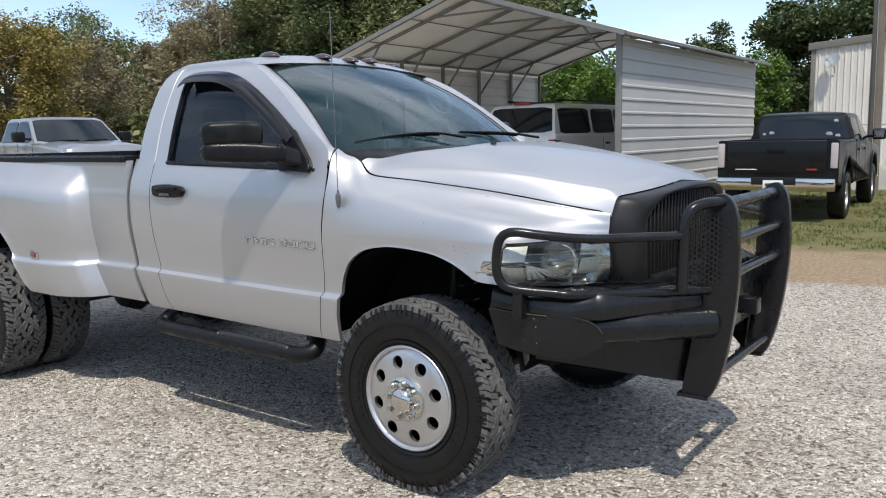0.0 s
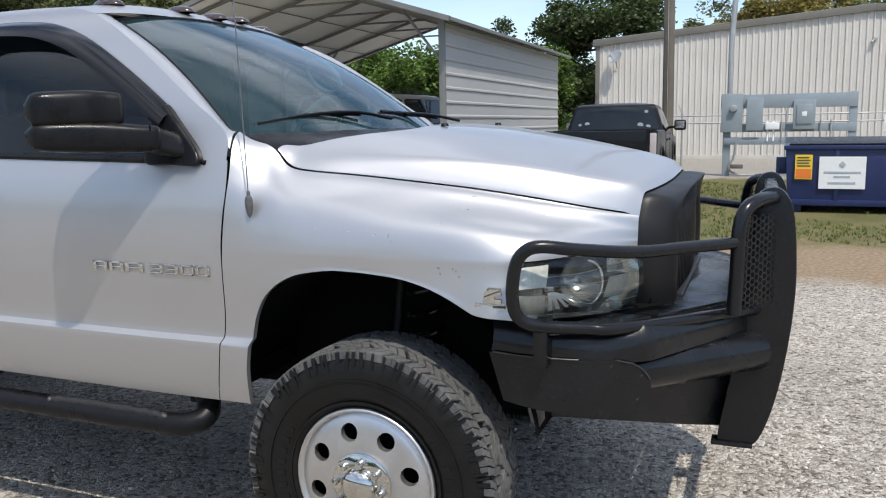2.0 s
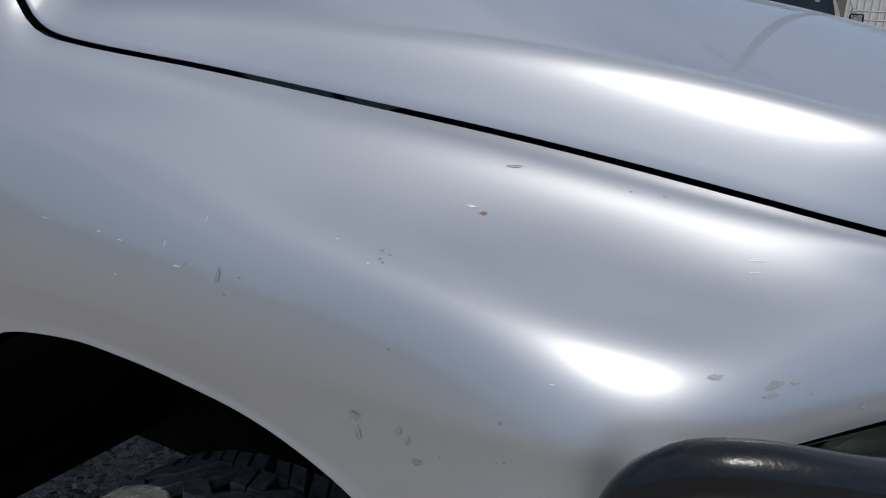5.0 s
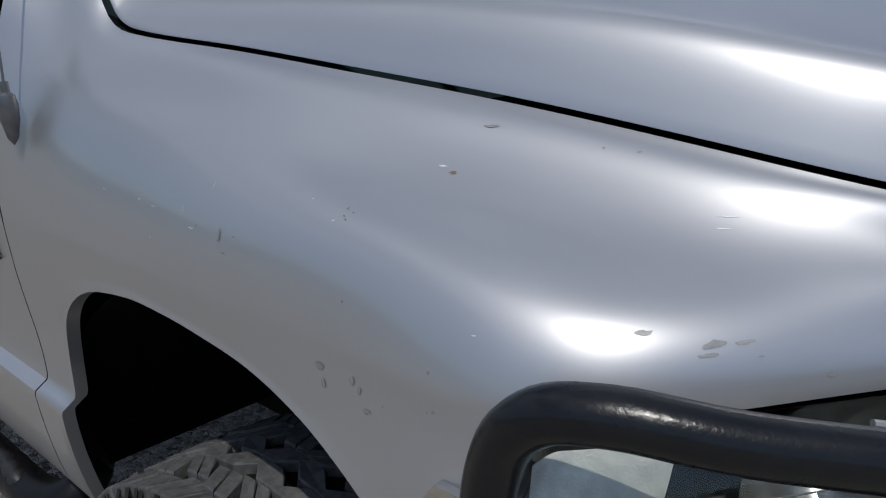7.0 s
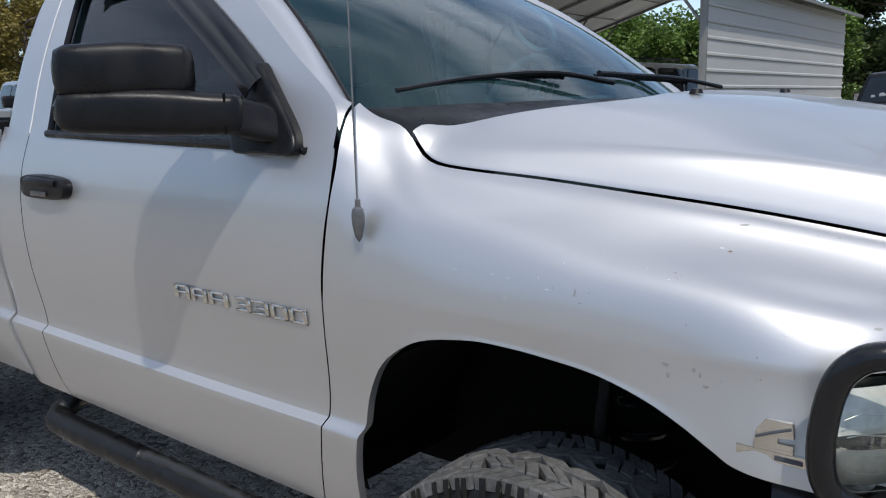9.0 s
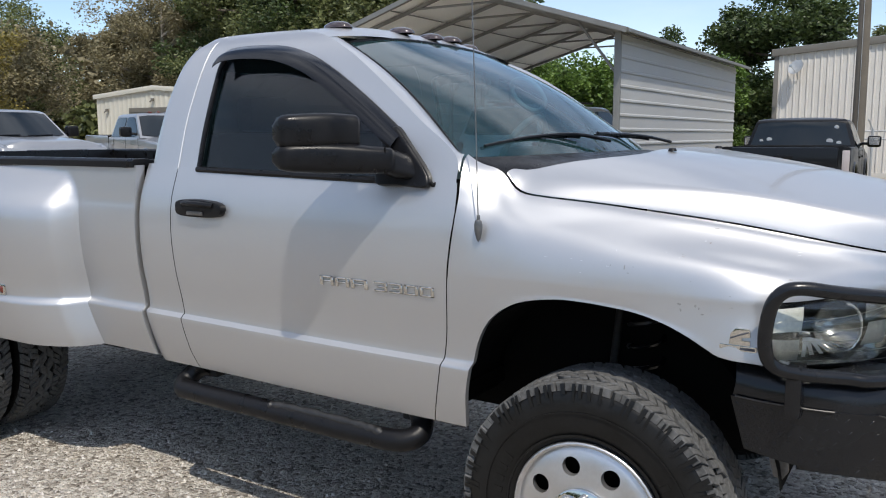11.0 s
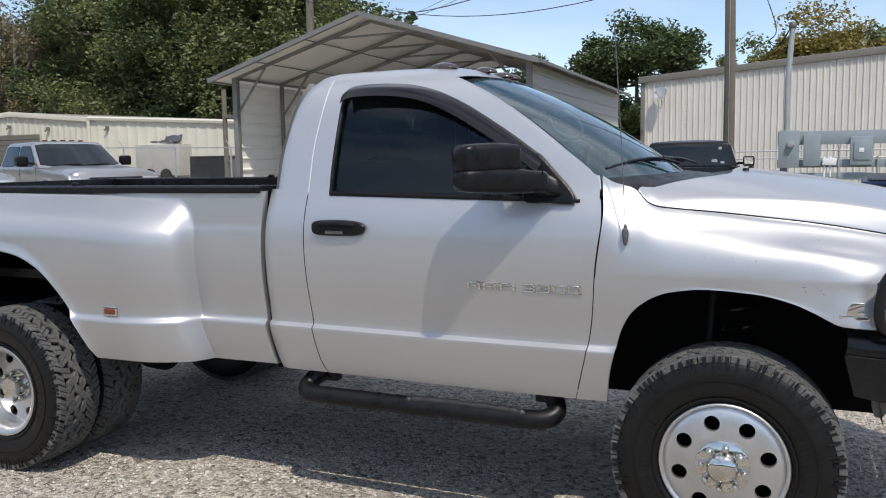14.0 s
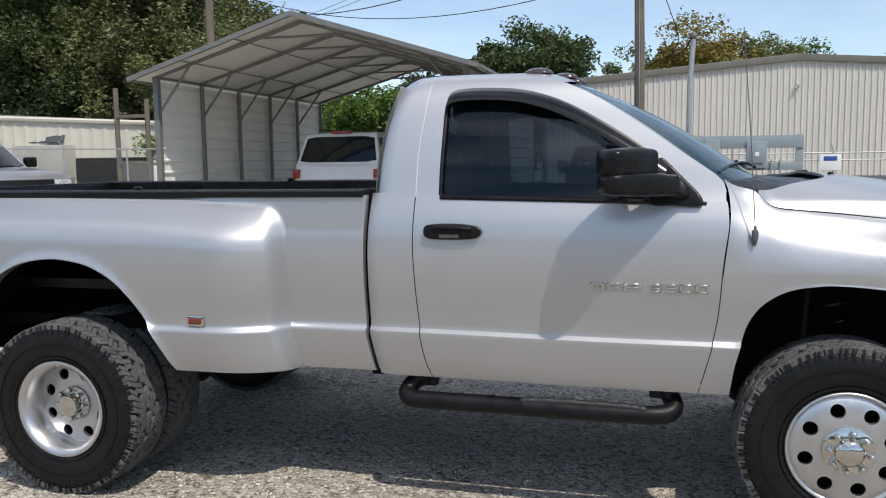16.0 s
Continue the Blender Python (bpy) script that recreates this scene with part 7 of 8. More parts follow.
def cabin(parent, paint, rows_low, rows_high, hw0, hw1, z0, z1, doors, front_k=(0.07, 0.90), rear_k=(0.07, 0.88), rear_s=0.90):
    """Greenhouse with a bowed windscreen, rounded cant rails and a domed roof.
    rows_low, rows_high: x extents at the belt and at the roof; doors: x spans of the side windows at mid height."""
    (a0, a1), (b0, b1) = rows_low, rows_high
    r = 0.10

    def end_x(k, front):
        return (a1 + (b1 - a1) * k) if front else (a0 + (b0 - a0) * k)

    def wide(k):
        return hw0 + (hw1 - hw0) * k

    def face(side, v, k, out=0.0):
        """side: a flank (-1, 1) with v along x, or an end ("front", "rear") with v across."""
        lean = max(0.0, (k - 0.86) / 0.14)
        inset = r * (1 - math.sqrt(max(0.0, 1 - min(1.0, lean) ** 2)))
        z = z0 + (z1 - z0) * k
        if side in ("front", "rear"):
            f = side == "front"
            bow = (0.13 if f else 0.06) * (1 - v * v)
            sg = 1 if f else -1
            return (end_x(k, f) + sg * (bow - inset + out), v * (wide(k) - inset), z + (out * 0.5 if f else 0))
        x0, x1 = end_x(k, False) + inset, end_x(k, True) - inset
        x = x0 + (x1 - x0) * v
        return (x, side * (wide(k) - inset + 0.012 * math.sin(math.pi * v) + out), z)

    rows = []
    for k in (0.0, 0.3, 0.6, 0.8, 0.86, 0.89, 0.92, 0.95, 0.975, 0.993, 1.0):
        ring = [face(-1, v, k) for v in steps(0, 1, 10)] + [face("front", v, k) for v in steps(-0.85, 0.85, 8)]
        ring += [face(1, v, k) for v in steps(1, 0, 10)] + [face("rear", v, k) for v in steps(0.85, -0.85, 8)]
        rows.append(ring + ring[:1])
    mx = sum(p[0] for p in rows[-1]) / len(rows[-1])
    for f in (0.85, 0.6, 0.3, 0.02):
        rows.append([(mx + (p[0] - mx) * f, p[1] * f, p[2] + 0.035 * (1 - f * f)) for p in rows[10]])
    part("cabin", sheet(rows), paint, parent, "", 40)

    def pane(name, side, span, ks, label):
        for grow, out, material, what, text in ((0.012, 0.004, BLACK_PLASTIC, "window_surround", ""), (0.0, 0.009, TINT_FAR, name, label)):
            g = []
            for i, v in enumerate(steps(0, 1, 8)):
                row = []
                nip = 0.05 if i in (0, 8) else 0.0
                for k in steps(ks[0] - grow * 1.4 + nip, ks[1] + grow * 1.4 - nip, 8):
                    if side in ("front", "rear"):
                        w = span + grow * 1.2
                        row.append(face(side, -w + 2 * w * v, k, out))
                    else:
                        x0, x1 = end_x(k, False), end_x(k, True)
                        lo, hi = span[0] - grow, span[1] + grow
                        lean = 0.25 * (k - 0.5) * (b1 - a1)
                        xa = max(lo - lean * 0.3, x0 + 0.07 - grow)
                        xb = min(hi - lean * 0.3, x1 - 0.10 + grow)
                        row.append(face(side, (xa + (xb - xa) * v - x0) / (x1 - x0), k, out))
                g.append(row)
            part(what, sheet(g), material, parent, text)

    for sd in (-1, 1):
        for span in doors:
            pane("side_window", sd, span, (0.06, 0.83), "dark side glass")
    pane("windscreen", "front", 0.93, front_k, "dark windscreen glass")
    pane("rear_window", "rear", rear_s, rear_k, "dark rear glass")
    for y0, y1 in ((-0.62, -0.05), (0.1, 0.66)):
        part("wiper", tube([face("front", y, 0.07 + 0.03 * math.sin(3 * (y - y0)), 0.02) for y in steps(y0, y1, 5)], 0.009, 5), BLACK_PLASTIC, parent)


TINT_FAR = mat("dark_car_glass", (0.008, 0.012, 0.015), 0.05, 0, 0.05, 10, spec=0.5)


def parked_pickup(at, rz, paint, label, crew=True, lift=0.0, dually=False, bed_light=False):
    """A full-size pickup, nose towards its own +x; origin on the ground under the middle."""
    e = thing("parked_pickup", label, "pickup truck", at, rz)
    z = lift
    hw = 0.98
    fx, rx, wr = 1.78, -1.85, 0.40 + lift * 0.4
    outline = [(-2.85, 0.62 + z), (rx - 0.52, 0.55 + z)] + arch_cut(rx, 0.50, 0.55 + z) + [(fx - 0.52, 0.50 + z)] + arch_cut(fx, 0.50, 0.52 + z) + [(2.70, 0.52 + z), (2.86, 0.62 + z), (2.88, 0.95 + z), (2.80, 1.1 + z), (2.6, 1.16 + z), (1.45, 1.24 + z), (1.25, 1.27 + z), (-0.80, 1.29 + z), (-0.84, 1.33 + z), (-2.83, 1.35 + z)]
    part("body", prism(outline, "y", -hw, hw, 0.05, 3), paint, e)
    # near-black slab on the solid body stands in for the shaded open bed
    part("bed_opening_shade", join(box(-2.75, -0.92, -0.8, 0.8, 1.34 + z, 1.356 + z)), SHADE_BLACK, e)
    part("bed_gap", join(box(-0.84, -0.82, -hw - 0.004, hw + 0.004, 0.62 + z, 1.33 + z)), SHADE_BLACK, e)
    a0 = -0.78 if crew else -0.3
    cabin(e, paint, (a0, 1.32), (a0 + 0.14, 0.60), 0.94, 0.76, 1.27 + z, 1.83 + z, [(a0 + 0.10, 0.10), (0.17, 1.06)], rear_k=(0.10, 0.90), rear_s=0.93)
    hood_g = []
    for v in steps(-1, 1, 14):
        w = abs(v)
        hood_g.append([(x, v * (0.92 - 0.05 * i / 6), 1.255 + z - 0.085 * (i / 6) ** 2 + 0.065 * (1 - w ** 5) - 0.02 + 0.018 * math.exp(-((w - 0.55) / 0.16) ** 2)) for i, x in enumerate(steps(1.30, 2.74, 6))])
        tip = hood_g[-1][-1]
        hood_g[-1] += [(tip[0] + 0.05, tip[1] * 0.99, tip[2] - 0.025), (tip[0] + 0.07, tip[1] * 0.98, 1.0 + z)]
    for edge in (hood_g[0], hood_g[-1]):
        hood_g.insert(0 if edge is hood_g[0] else len(hood_g), [(p[0], p[1] * 1.01, p[2] - 0.09) for p in edge])
    part("bonnet", sheet(hood_g), paint, e, "", 60)
    for s in (-1, 1):
        m = part("door_mirror", box(0.92, 1.10, s * 1.15 - 0.12, s * 1.15 + 0.12, 1.30 + z, 1.52 + z, 0.05, 3), BLACK_PLASTIC, e)
        part("arm", tube([(1.06, s * 0.90, 1.36 + z), (1.05, s * 1.0, 1.37 + z), (1.02, s * 1.1, 1.36 + z)], 0.028, 8), BLACK_PLASTIC, m)
        part("mirror_glass", box(0.912, 0.922, s * 1.15 - 0.09, s * 1.15 + 0.09, 1.34 + z, 1.49 + z, 0.003, 1), CHROME, m)
        for x in (0.2, -0.62):
            part("door_handle", box(x, x + 0.2, s * (hw + 0.012) - 0.012, s * (hw + 0.012) + 0.012, 1.12 + z, 1.16 + z, 0.008), paint, e)
        for x in (0.42, -0.45, 1.28):
            part("door_seam", box(x - 0.004, x + 0.004, s * (hw - 0.001) - 0.004, s * (hw - 0.001) + 0.004, 0.62 + z, 1.26 + z), SHADE_BLACK, e)
        part("tail_lamp", box(-2.875, -2.78, s * 0.91 - 0.055, s * 0.91 + 0.055, 0.88 + z, 1.30 + z, 0.02), LAMP_RED if not bed_light else mat("clear_tail_lens", (0.42, 0.37, 0.37), 0.15, 0, 0.1) if s < 0 else bpy.data.materials["clear_tail_lens"], e, "tail lamp")
        part("headlamp", box(2.74, 2.88, s * 0.76 - 0.18, s * 0.76 + 0.18, 0.85 + z, 1.05 + z, 0.03), REFLECTOR, e, "clear headlamp")
        part("wheel_flare", tube(arch_cut_3(rx, 0.52, 0.55 + z, s * hw), 0.03, 8), paint, e)
        part("wheel_flare", tube(arch_cut_3(fx, 0.52, 0.52 + z, s * hw), 0.03, 8), paint, e)
        if dually:
            part("dually_fender", prism([(rx - 0.75, 0.6 + z), (rx - 0.55, 0.6 + z)] + arch_cut(rx, 0.5, 0.55 + z) + [(rx + 0.75, 0.6 + z), (rx + 0.72, 1.05 + z), (rx + 0.5, 1.15 + z), (rx - 0.6, 1.15 + z)], "y", s * 0.97, s * 1.18, 0.05, 3), paint, e)
        for x in (fx, rx):
            car_wheel(e, x, s * (0.86 + (0.2 if dually and x == rx else 0)), wr, 0.28, s > 0)
    part("rear_bumper", box(-3.02, -2.83, -0.95, 0.95, 0.50 + z, 0.72 + z, 0.03), CHROME, e, "chrome rear bumper")
    part("step_pad", box(-3.03, -2.9, -0.36, 0.36, 0.60 + z, 0.725 + z, 0.01), MATTE_BLACK, e, "black bumper step pad")
    part("number_plate", box(-3.045, -3.032, -0.16, 0.16, 0.54 + z, 0.68 + z, 0.004), PLATE_WHITE, e, "number plate")
    part("plate_bar", box(-3.052, -3.046, -0.12, 0.12, 0.585 + z, 0.63 + z, 0.001, 1), PRINT_DARK, e)
    part("front_bumper", box(2.8, 2.98, -0.96, 0.96, 0.45 + z, 0.68 + z, 0.03), CHROME, e, "chrome front bumper")
    part("grille", box(2.82, 2.9, -0.56, 0.56, 0.75 + z, 1.06 + z, 0.02), MATTE_BLACK, e)
    g = part("tailgate", box(-2.88, -2.83, -0.80, 0.80, 0.78 + z, 1.34 + z, 0.018), paint, e)
    part("tailgate_handle", box(-2.9, -2.882, -0.14, 0.14, 1.15 + z, 1.22 + z, 0.008), BLACK_PLASTIC, g)
    part("brake_lamp", box(a0 + 0.17, a0 + 0.2, -0.17, 0.17, 1.74 + z, 1.775 + z, 0.006), LAMP_RED, e, "high brake lamp")
    return e


def arch_cut_3(cx, r, z0, y):
    return [(x, y, z) for x, z in arch_cut(cx, r, z0)]


gmc = parked_pickup((-1.6, 13.79, 0.0), 92.3, BLACK_PAINT, "dark charcoal pickup with tailgate stickers parked on the grass", lift=0.04, bed_light=True)
for y, z, r, m in ((0.52, 1.50, 0.05, PLATE_WHITE), (0.66, 1.48, 0.035, PLATE_WHITE), (-0.5, 1.47, 0.06, PLATE_WHITE), (-0.65, 1.44, 0.045, PLATE_WHITE), (-0.6, 1.72, 0.04, PLATE_WHITE)):
    k = (z - 1.33) / 0.53
    x = -0.78 + 0.13 * k - 0.012 - 0.06 * (1 - (y / 0.9) ** 2)
    part("sticker", moved(lathe([(r, 0), (r * 0.55, 0.002), (0, 0.002)], 14, "x"), pose(x, y, z, 0, -18, 0) @ Matrix.Diagonal((-1, 1, 0.8, 1))), m, gmc, "white rear window sticker")
part("badge_bar", box(-2.892, -2.884, -0.66, -0.50, 0.885, 0.912, 0.003), LAMP_RED, gmc, "red tailgate badge bar")
part("badge_bar", box(-2.892, -2.884, 0.3, 0.66, 0.89, 0.902, 0.003), PLATE_WHITE, gmc, "white tailgate badge bar")
sp = parked_pickup((-15.29, 9.93, 0.0), -19.5, SILVER_FAR, "silver crew-cab dually pickup parked facing the lot", dually=True, lift=0.28)
for y in (-0.4, -0.2, 0, 0.2, 0.4):
    part("roof_lamp", shift(box(-0.05, 0.05, -0.04, 0.04, 0, 0.03, 0.01), 0.42, y, 2.137 - 0.05 * y * y), LAMP_AMBER, sp, "amber roof marker lamp")
oldcar = parked_pickup((-14.77, 5.59, 0.0), -8.2, SILVER_FAR, "pale silver crew-cab pickup parked behind the bed", lift=0.41)
oldcar.matrix_world = oldcar.matrix_world @ Matrix.Diagonal((0.93, 0.93, 0.93, 1))


def suv(at, rz):
    e = thing("parked_suv", "white full-size SUV parked under the carport", "car", at, rz)
    hw, fx, rx = 1.0, 1.72, -1.75
    outline = [(-2.7, 0.55), (rx - 0.48, 0.5)] + arch_cut(rx, 0.46, 0.5) + [(fx - 0.48, 0.46)] + arch_cut(fx, 0.46, 0.48) + [(2.65, 0.5), (2.78, 0.62), (2.78, 0.95), (2.6, 1.16), (1.45, 1.33), (-2.66, 1.37), (-2.74, 1.05)]
    part("body", prism(outline, "y", -hw, hw, 0.06, 3), WHITE_PAINT, e)
    cabin(e, WHITE_PAINT, (-2.66, 1.45), (-2.42, 0.62), 0.965, 0.80, 1.34, 1.95, [(-2.40, -1.22), (-1.10, -0.18), (-0.08, 1.12)], rear_k=(0.10, 0.86), rear_s=0.92)
    part("roof_rack", join(*[tube([(-2.1, s * 0.64, 2.02), (0.2, s * 0.64, 2.02)], 0.02, 6) for s in (-1, 1)]), BLACK_PLASTIC, e)
    part("brake_lamp", box(-2.50, -2.40, -0.22, 0.22, 1.93, 1.985, 0.015), LAMP_RED, e, "red high brake lamp")
    for s in (-1, 1):
        part("tail_lamp", box(-2.76, -2.66, s * 0.93 - 0.08, s * 0.93 + 0.08, 1.08, 1.26, 0.02), LAMP_RED, e, "red tail lamp")
        part("door_mirror", box(0.95, 1.1, s * 1.1 - 0.1, s * 1.1 + 0.1, 1.34, 1.54, 0.04), BLACK_PLASTIC, e)
        for x in (1.2, 0.25, -0.75):
            part("door_seam", box(x - 0.004, x + 0.004, s * (hw - 0.001) - 0.004, s * (hw - 0.001) + 0.004, 0.55, 1.3), SHADE_BLACK, e)
        for x in (0.35, -0.65):
            part("door_handle", box(x, x + 0.18, s * (hw + 0.01) - 0.012, s * (hw + 0.01) + 0.012, 1.14, 1.18, 0.006), BLACK_PLASTIC, e)
        for x in (fx, rx):
            car_wheel(e, x, s * 0.85, 0.39, 0.26, s > 0)
    part("rear_bumper", box(-2.86, -2.68, -0.97, 0.97, 0.46, 0.72, 0.04), WHITE_PAINT, e)
    part("number_plate", box(-2.765, -2.745, -0.16, 0.16, 0.92, 1.06, 0.004), PLATE_WHITE, e, "number plate")
    part("plate_bar", box(-2.773, -2.767, -0.11, 0.11, 0.965, 1.01, 0.001, 1), PRINT_DARK, e)
    return e


white_suv = suv((-7.2, 15.12, 0.0), 85)
white_suv.matrix_world = white_suv.matrix_world @ Matrix.Diagonal((1.05, 1.05, 1.15, 1))


# ---- trees ----
def tree(x, y, h, crown, leaf, count, seed, size=0.16, trunk=BARK, lean=0.0, label="", bare=0.0, low=0.25):
    """crown: radius. A tapered trunk, forked limbs and a ragged crown of small leaf faces in clumps."""
    rng = random.Random(seed)
    count, size = int(count * 2.7), size * 0.58
    e = thing("tree", label, "tree", (x, y, ground_z(x, y)))
    wood = []
    top = Vector((lean, 0, h * 0.75))
    r0 = 0.02 * h + 0.06
    wood.append(tube([(0, 0, -0.2), (lean * 0.3, 0.1, h * 0.25), tuple(top * 0.66), tuple(top)], [r0, r0 * 0.8, r0 * 0.5, r0 * 0.15], 9))
    tips = []
    n = 16 + int(h)
    for i in range(n):
        z = h * rng.uniform(low * 0.7, 0.72)
        a = rng.uniform(0, 6.28)
        L = crown * rng.uniform(0.5, 1.0) * (1 - 0.35 * (z / h) ** 2)
        base = Vector((lean * z / h, 0, z))
        tip = base + Vector((math.cos(a) * L, math.sin(a) * L, L * rng.uniform(0.1, 0.65)))
        knee = base.lerp(tip, 0.5) + Vector((0, 0, -0.08 * L))
        wood.append(tube([tuple(base), tuple(knee), tuple(tip)], [r0 * 0.35, r0 * 0.2, r0 * 0.06], 6))
        tips.append((tip, knee))
        for j in range(3):
            b = knee.lerp(tip, rng.uniform(0, 0.8))
            t2 = b + Vector((rng.uniform(-1, 1), rng.uniform(-1, 1), rng.uniform(-0.2, 0.8))) * L * 0.4
            wood.append(tube([tuple(b), tuple(t2)], [r0 * 0.1, r0 * 0.03], 4))
            tips.append((t2, b))
    part("trunk", join(*wood), trunk, e)
    v, f = [], []
    clumps = []
    for tip, knee in tips:
        clumps.append((tip, rng.uniform(0.10, 0.2) * crown + 0.2))
        clumps.append((tip.lerp(knee, 0.5), rng.uniform(0.1, 0.18) * crown + 0.2))
    for i in range(14):
        a, el = rng.uniform(0, 6.28), rng.uniform(0.0, 1.4)
        clumps.append((Vector((lean + crown * 0.7 * math.cos(a) * math.cos(el), crown * 0.7 * math.sin(a) * math.cos(el), h * (0.55 + 0.4 * math.sin(el)))), crown * 0.22 + 0.15))
    per = max(1, count // len(clumps))
    for c, r in clumps:
        if rng.random() < bare:
            continue
        for i in range(per):
            d = Vector((rng.gauss(0, 1), rng.gauss(0, 1), rng.gauss(0, 0.8)))
            d = d.normalized() * r * rng.random() ** 0.45
            p = c + d
            s = size * rng.uniform(0.6, 1.4)
            ax = Vector((rng.uniform(-1, 1), rng.uniform(-1, 1), rng.uniform(-0.6, 0.6))).normalized()
            bx = ax.cross(Vector((rng.uniform(-1, 1), rng.uniform(-1, 1), rng.uniform(-1, 1)))).normalized()
            o = len(v)
            v += [tuple(p - ax * s), tuple(p + bx * s * 0.5), tuple(p + ax * s), tuple(p - bx * s * 0.5)]
            f.append((o, o + 1, o + 2, o + 3))
    part("crown", (v, f), leaf, e, smooth=False)
    return e


DK, GR, OL, GO, BR = "dark green broadleaf tree", "bright green leafy tree", "olive green tree with thinning crown", "tree with yellowing leaves", "dry brown brushy tree"
tree(-8.6, 50, 10.6, 4.6, LEAF_DARK, 16000, 1, 0.24, label=DK)
tree(-17.4, 56, 9.3, 2.8, LEAF_DARK, 9000, 2, 0.24, label=DK)
tree(2.0, 58, 12.0, 4.6, LEAF_GOLD, 12000, 3, 0.24, label=GO)
tree(6.4, 60, 10.6, 3.6, LEAF_OLIVE, 9000, 4, 0.24, label=OL)
tree(-2.4, 60, 10.2, 3.0, LEAF_OLIVE, 7000, 5, 0.24, bare=0.3, label=OL)
tree(12.0, 72, 11.4, 4.2, LEAF_GREEN, 8000, 6, 0.28, label=GR)
tree(18.5, 70, 9.6, 4.2, LEAF_GREEN, 7000, 7, 0.28, label=GR)
tree(-13.5, 31, 4.9, 2.6, LEAF_GREEN, 12000, 8, 0.15, label=GR, low=0.05)
tree(-10.2, 35, 4.2, 2.2, LEAF_GREEN, 9000, 9, 0.16, label=GR, low=0.05)
tree(-17.5, 32, 6.0, 3.0, LEAF_GREEN, 12000, 10, 0.15, label=GR, low=0.05)
tree(-8.9, 37, 5.5, 1.6, LEAF_GREEN, 6000, 11, 0.15, label=DK, low=0.05)
tree(-22.0, 33, 6.5, 3.2, LEAF_GREEN, 11000, 12, 0.16, label=GR, low=0.05)
tree(-26.5, 40, 14.0, 5.4, LEAF_OLIVE, 18000, 13, 0.2, label=OL)
tree(-31.5, 41, 16.5, 5.8, LEAF_OLIVE, 22000, 15, 0.22, label=OL, low=0.12)
tree(-37.0, 39, 15.5, 5.4, LEAF_DARK, 24000, 16, 0.2, label=DK, low=0.1)
tree(-43.0, 41, 17.0, 5.8, LEAF_OLIVE, 22000, 25, 0.22, label=OL, low=0.1)
tree(-48.5, 43, 16.0, 5.4, LEAF_DARK, 18000, 17, 0.22, label=DK, low=0.1)
tree(-54.0, 42, 15.0, 5.4, LEAF_BROWN, 16000, 18, 0.2, trunk=ASH_BARK, label=BR, bare=0.25, low=0.1)
tree(-60.5, 43, 15.5, 5.6, LEAF_BROWN, 16000, 19, 0.22, trunk=ASH_BARK, label=BR, bare=0.2, low=0.1)
tree(-66.5, 38, 12.0, 5.2, LEAF_OLIVE, 14000, 20, 0.22, label=OL, bare=0.15, low=0.08)
tree(-74.0, 40, 14.0, 5.8, LEAF_DARK, 14000, 21, 0.24, label=DK, low=0.08)
tree(-38.0, 54, 19.0, 7.5, LEAF_OLIVE, 16000, 26, 0.36, label=OL, low=0.1)
tree(-50.0, 56, 19.0, 7.5, LEAF_OLIVE, 16000, 27, 0.36, label=OL, low=0.1)
tree(-62.0, 56, 18.0, 7.5, LEAF_DARK, 15000, 28, 0.36, label=DK, low=0.1)
tree(-38.5, 16.3, 7.4, 3.7, LEAF_GOLD, 17000, 22, 0.15, label=GO, low=0.05)
tree(-52.0, 22, 8.6, 4.2, LEAF_GOLD, 12000, 23, 0.18, label=GO, low=0.05)
tree(-43.0, 22.5, 7.2, 3.6, LEAF_BROWN, 10000, 24, 0.16, trunk=ASH_BARK, label=BR, low=0.05, bare=0.2)
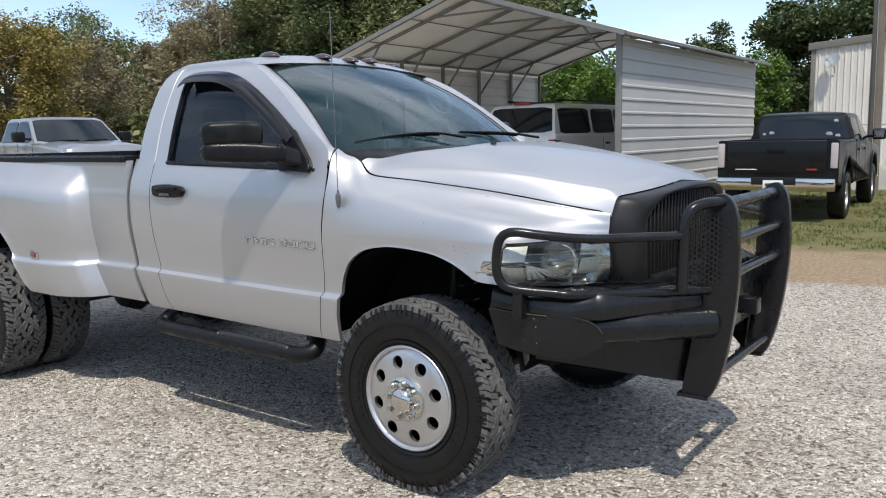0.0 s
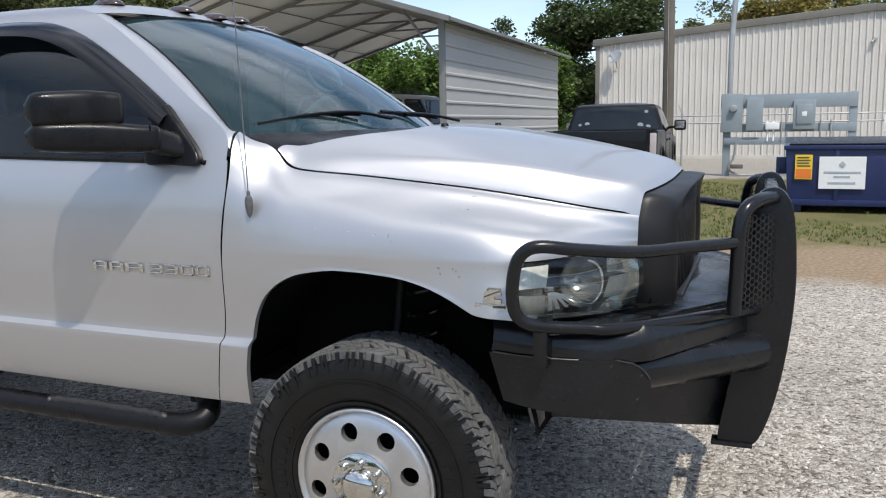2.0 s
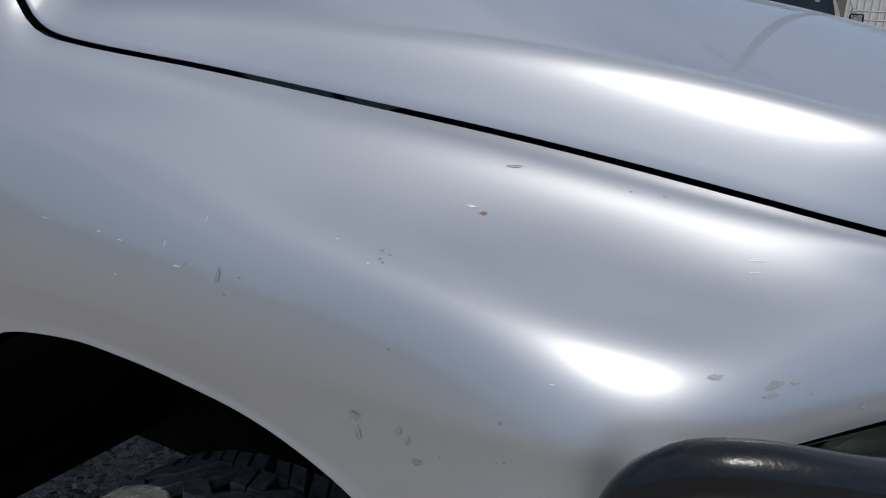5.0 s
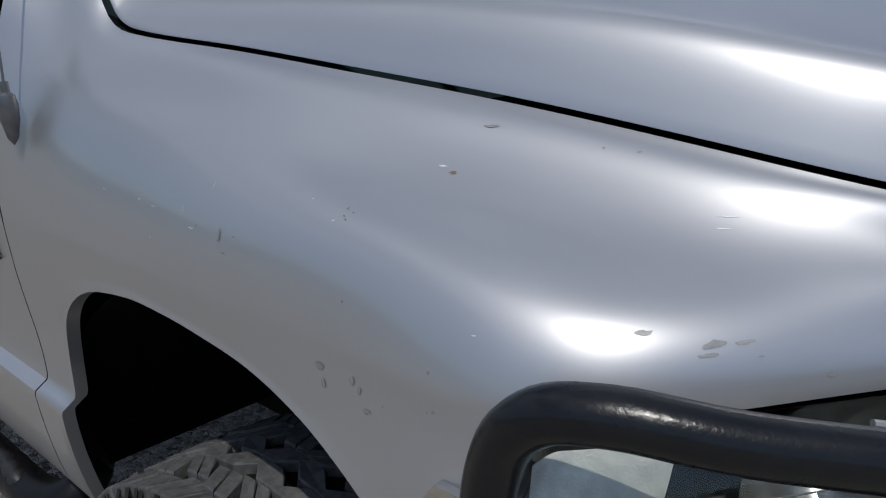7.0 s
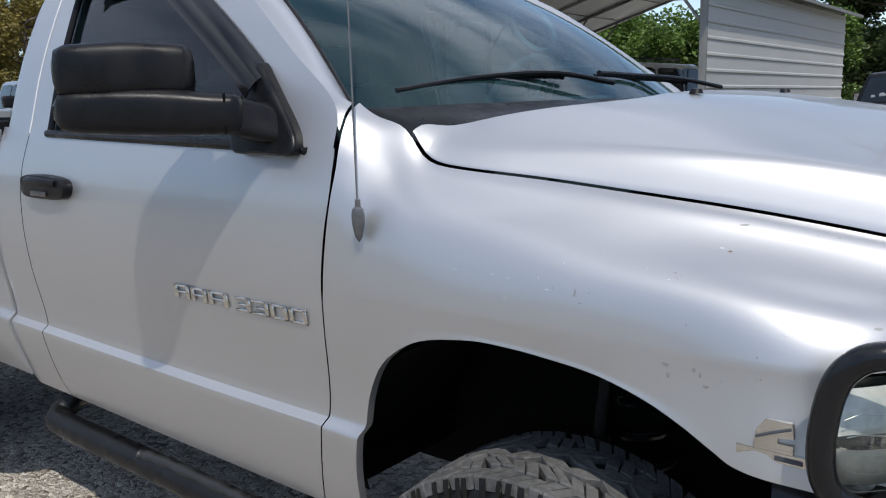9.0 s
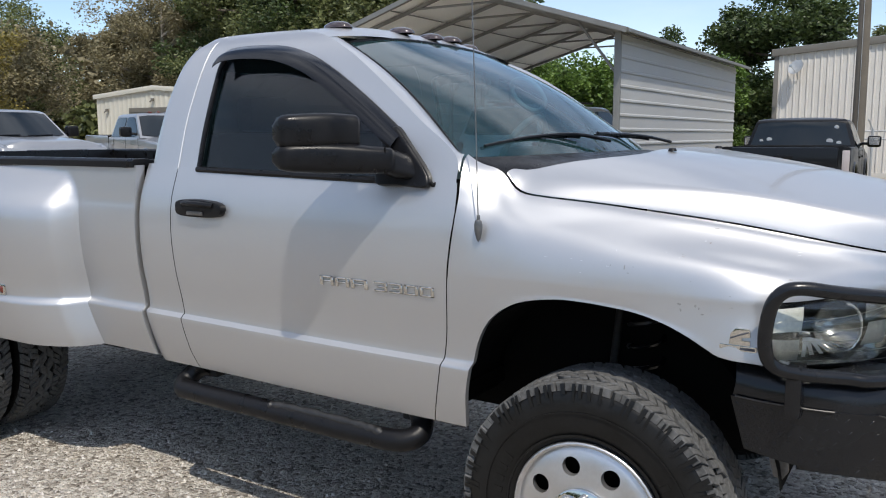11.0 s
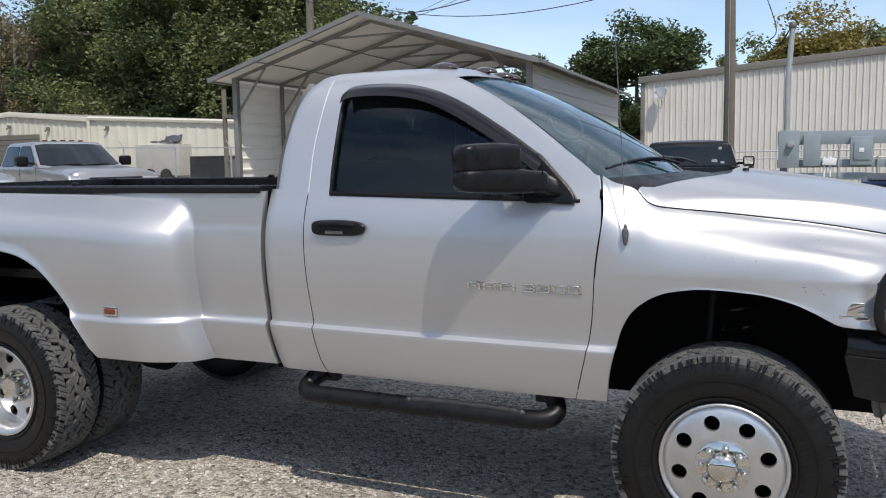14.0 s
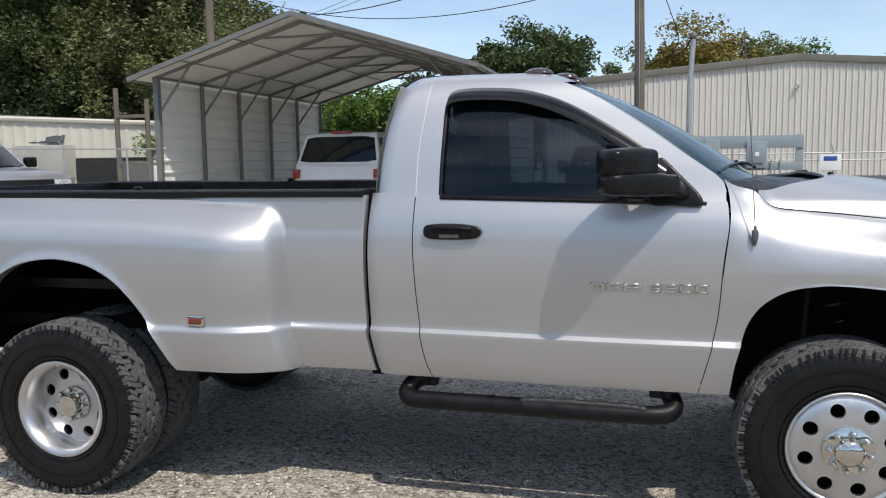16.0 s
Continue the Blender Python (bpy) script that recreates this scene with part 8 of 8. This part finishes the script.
# dense wood behind the left-hand trees
rng = random.Random(41)
for nm, x0, x1, y0, y1, hmax, leafm, cnt, lab in (("woodland", -88, -44, 46, 58, 13.5, LEAF_BROWN, 15000, "dense dry brown woodland edge"), ("woodland", -52, -29, 48, 62, 15.0, LEAF_DARK, 20000, "dense dark green woodland edge"), ("undergrowth", -62, -12, 38, 44, 4.2, LEAF_OLIVE, 16000, "tangled olive undergrowth below the trees")):
    v, f = [], []
    for i in range(cnt):
        px, py = rng.uniform(x0, x1), rng.uniform(y0, y1)
        hh = hmax * (0.82 + 0.25 * noise.noise((px * 0.12, py * 0.12, 2)) + 0.12 * noise.noise((px * 0.5, py * 0.5, 7)))
        pz = hh * rng.random() ** 0.8
        sz = rng.uniform(0.22, 0.5)
        ax = Vector((rng.uniform(-1, 1), rng.uniform(-1, 1), rng.uniform(-0.6, 0.6))).normalized()
        bx = ax.cross(Vector((rng.uniform(-1, 1), rng.uniform(-1, 1), rng.uniform(-1, 1)))).normalized()
        o = len(v)
        p = Vector((px, py, pz + 0.3))
        v += [tuple(p - ax * sz), tuple(p + bx * sz * 0.6), tuple(p + ax * sz), tuple(p - bx * sz * 0.6)]
        f.append((o, o + 1, o + 2, o + 3))
    tagged(link_mesh(nm, (v, f), leafm, smooth=False), lab, "woods", kind="stuff")
# woods that close the place behind and around
rng = random.Random(77)
v, f = [], []
for i in range(46000):
    a = rng.uniform(0, 6.283)
    R = rng.uniform(95, 125)
    px, py = -8 + R * math.cos(a), 10 + R * math.sin(a)
    hh = 8.5 + 3.0 * noise.noise((px * 0.05, py * 0.05, 0)) + 2.0 * noise.noise((px * 0.2, py * 0.2, 5))
    pz = hh * rng.random() ** 0.7
    s = rng.uniform(0.5, 1.1)
    ax = Vector((rng.uniform(-1, 1), rng.uniform(-1, 1), rng.uniform(-0.6, 0.6))).normalized()
    bx = ax.cross(Vector((rng.uniform(-1, 1), rng.uniform(-1, 1), rng.uniform(-1, 1)))).normalized()
    o = len(v)
    p = Vector((px, py, pz))
    v += [tuple(p - ax * s), tuple(p + bx * s * 0.7), tuple(p + ax * s), tuple(p - bx * s * 0.7)]
    f.append((o, o + 1, o + 2, o + 3))
tagged(link_mesh("distant_woods", (v, f), LEAF_DARK, smooth=False), "dark green belt of distant trees", "woods", kind="stuff")
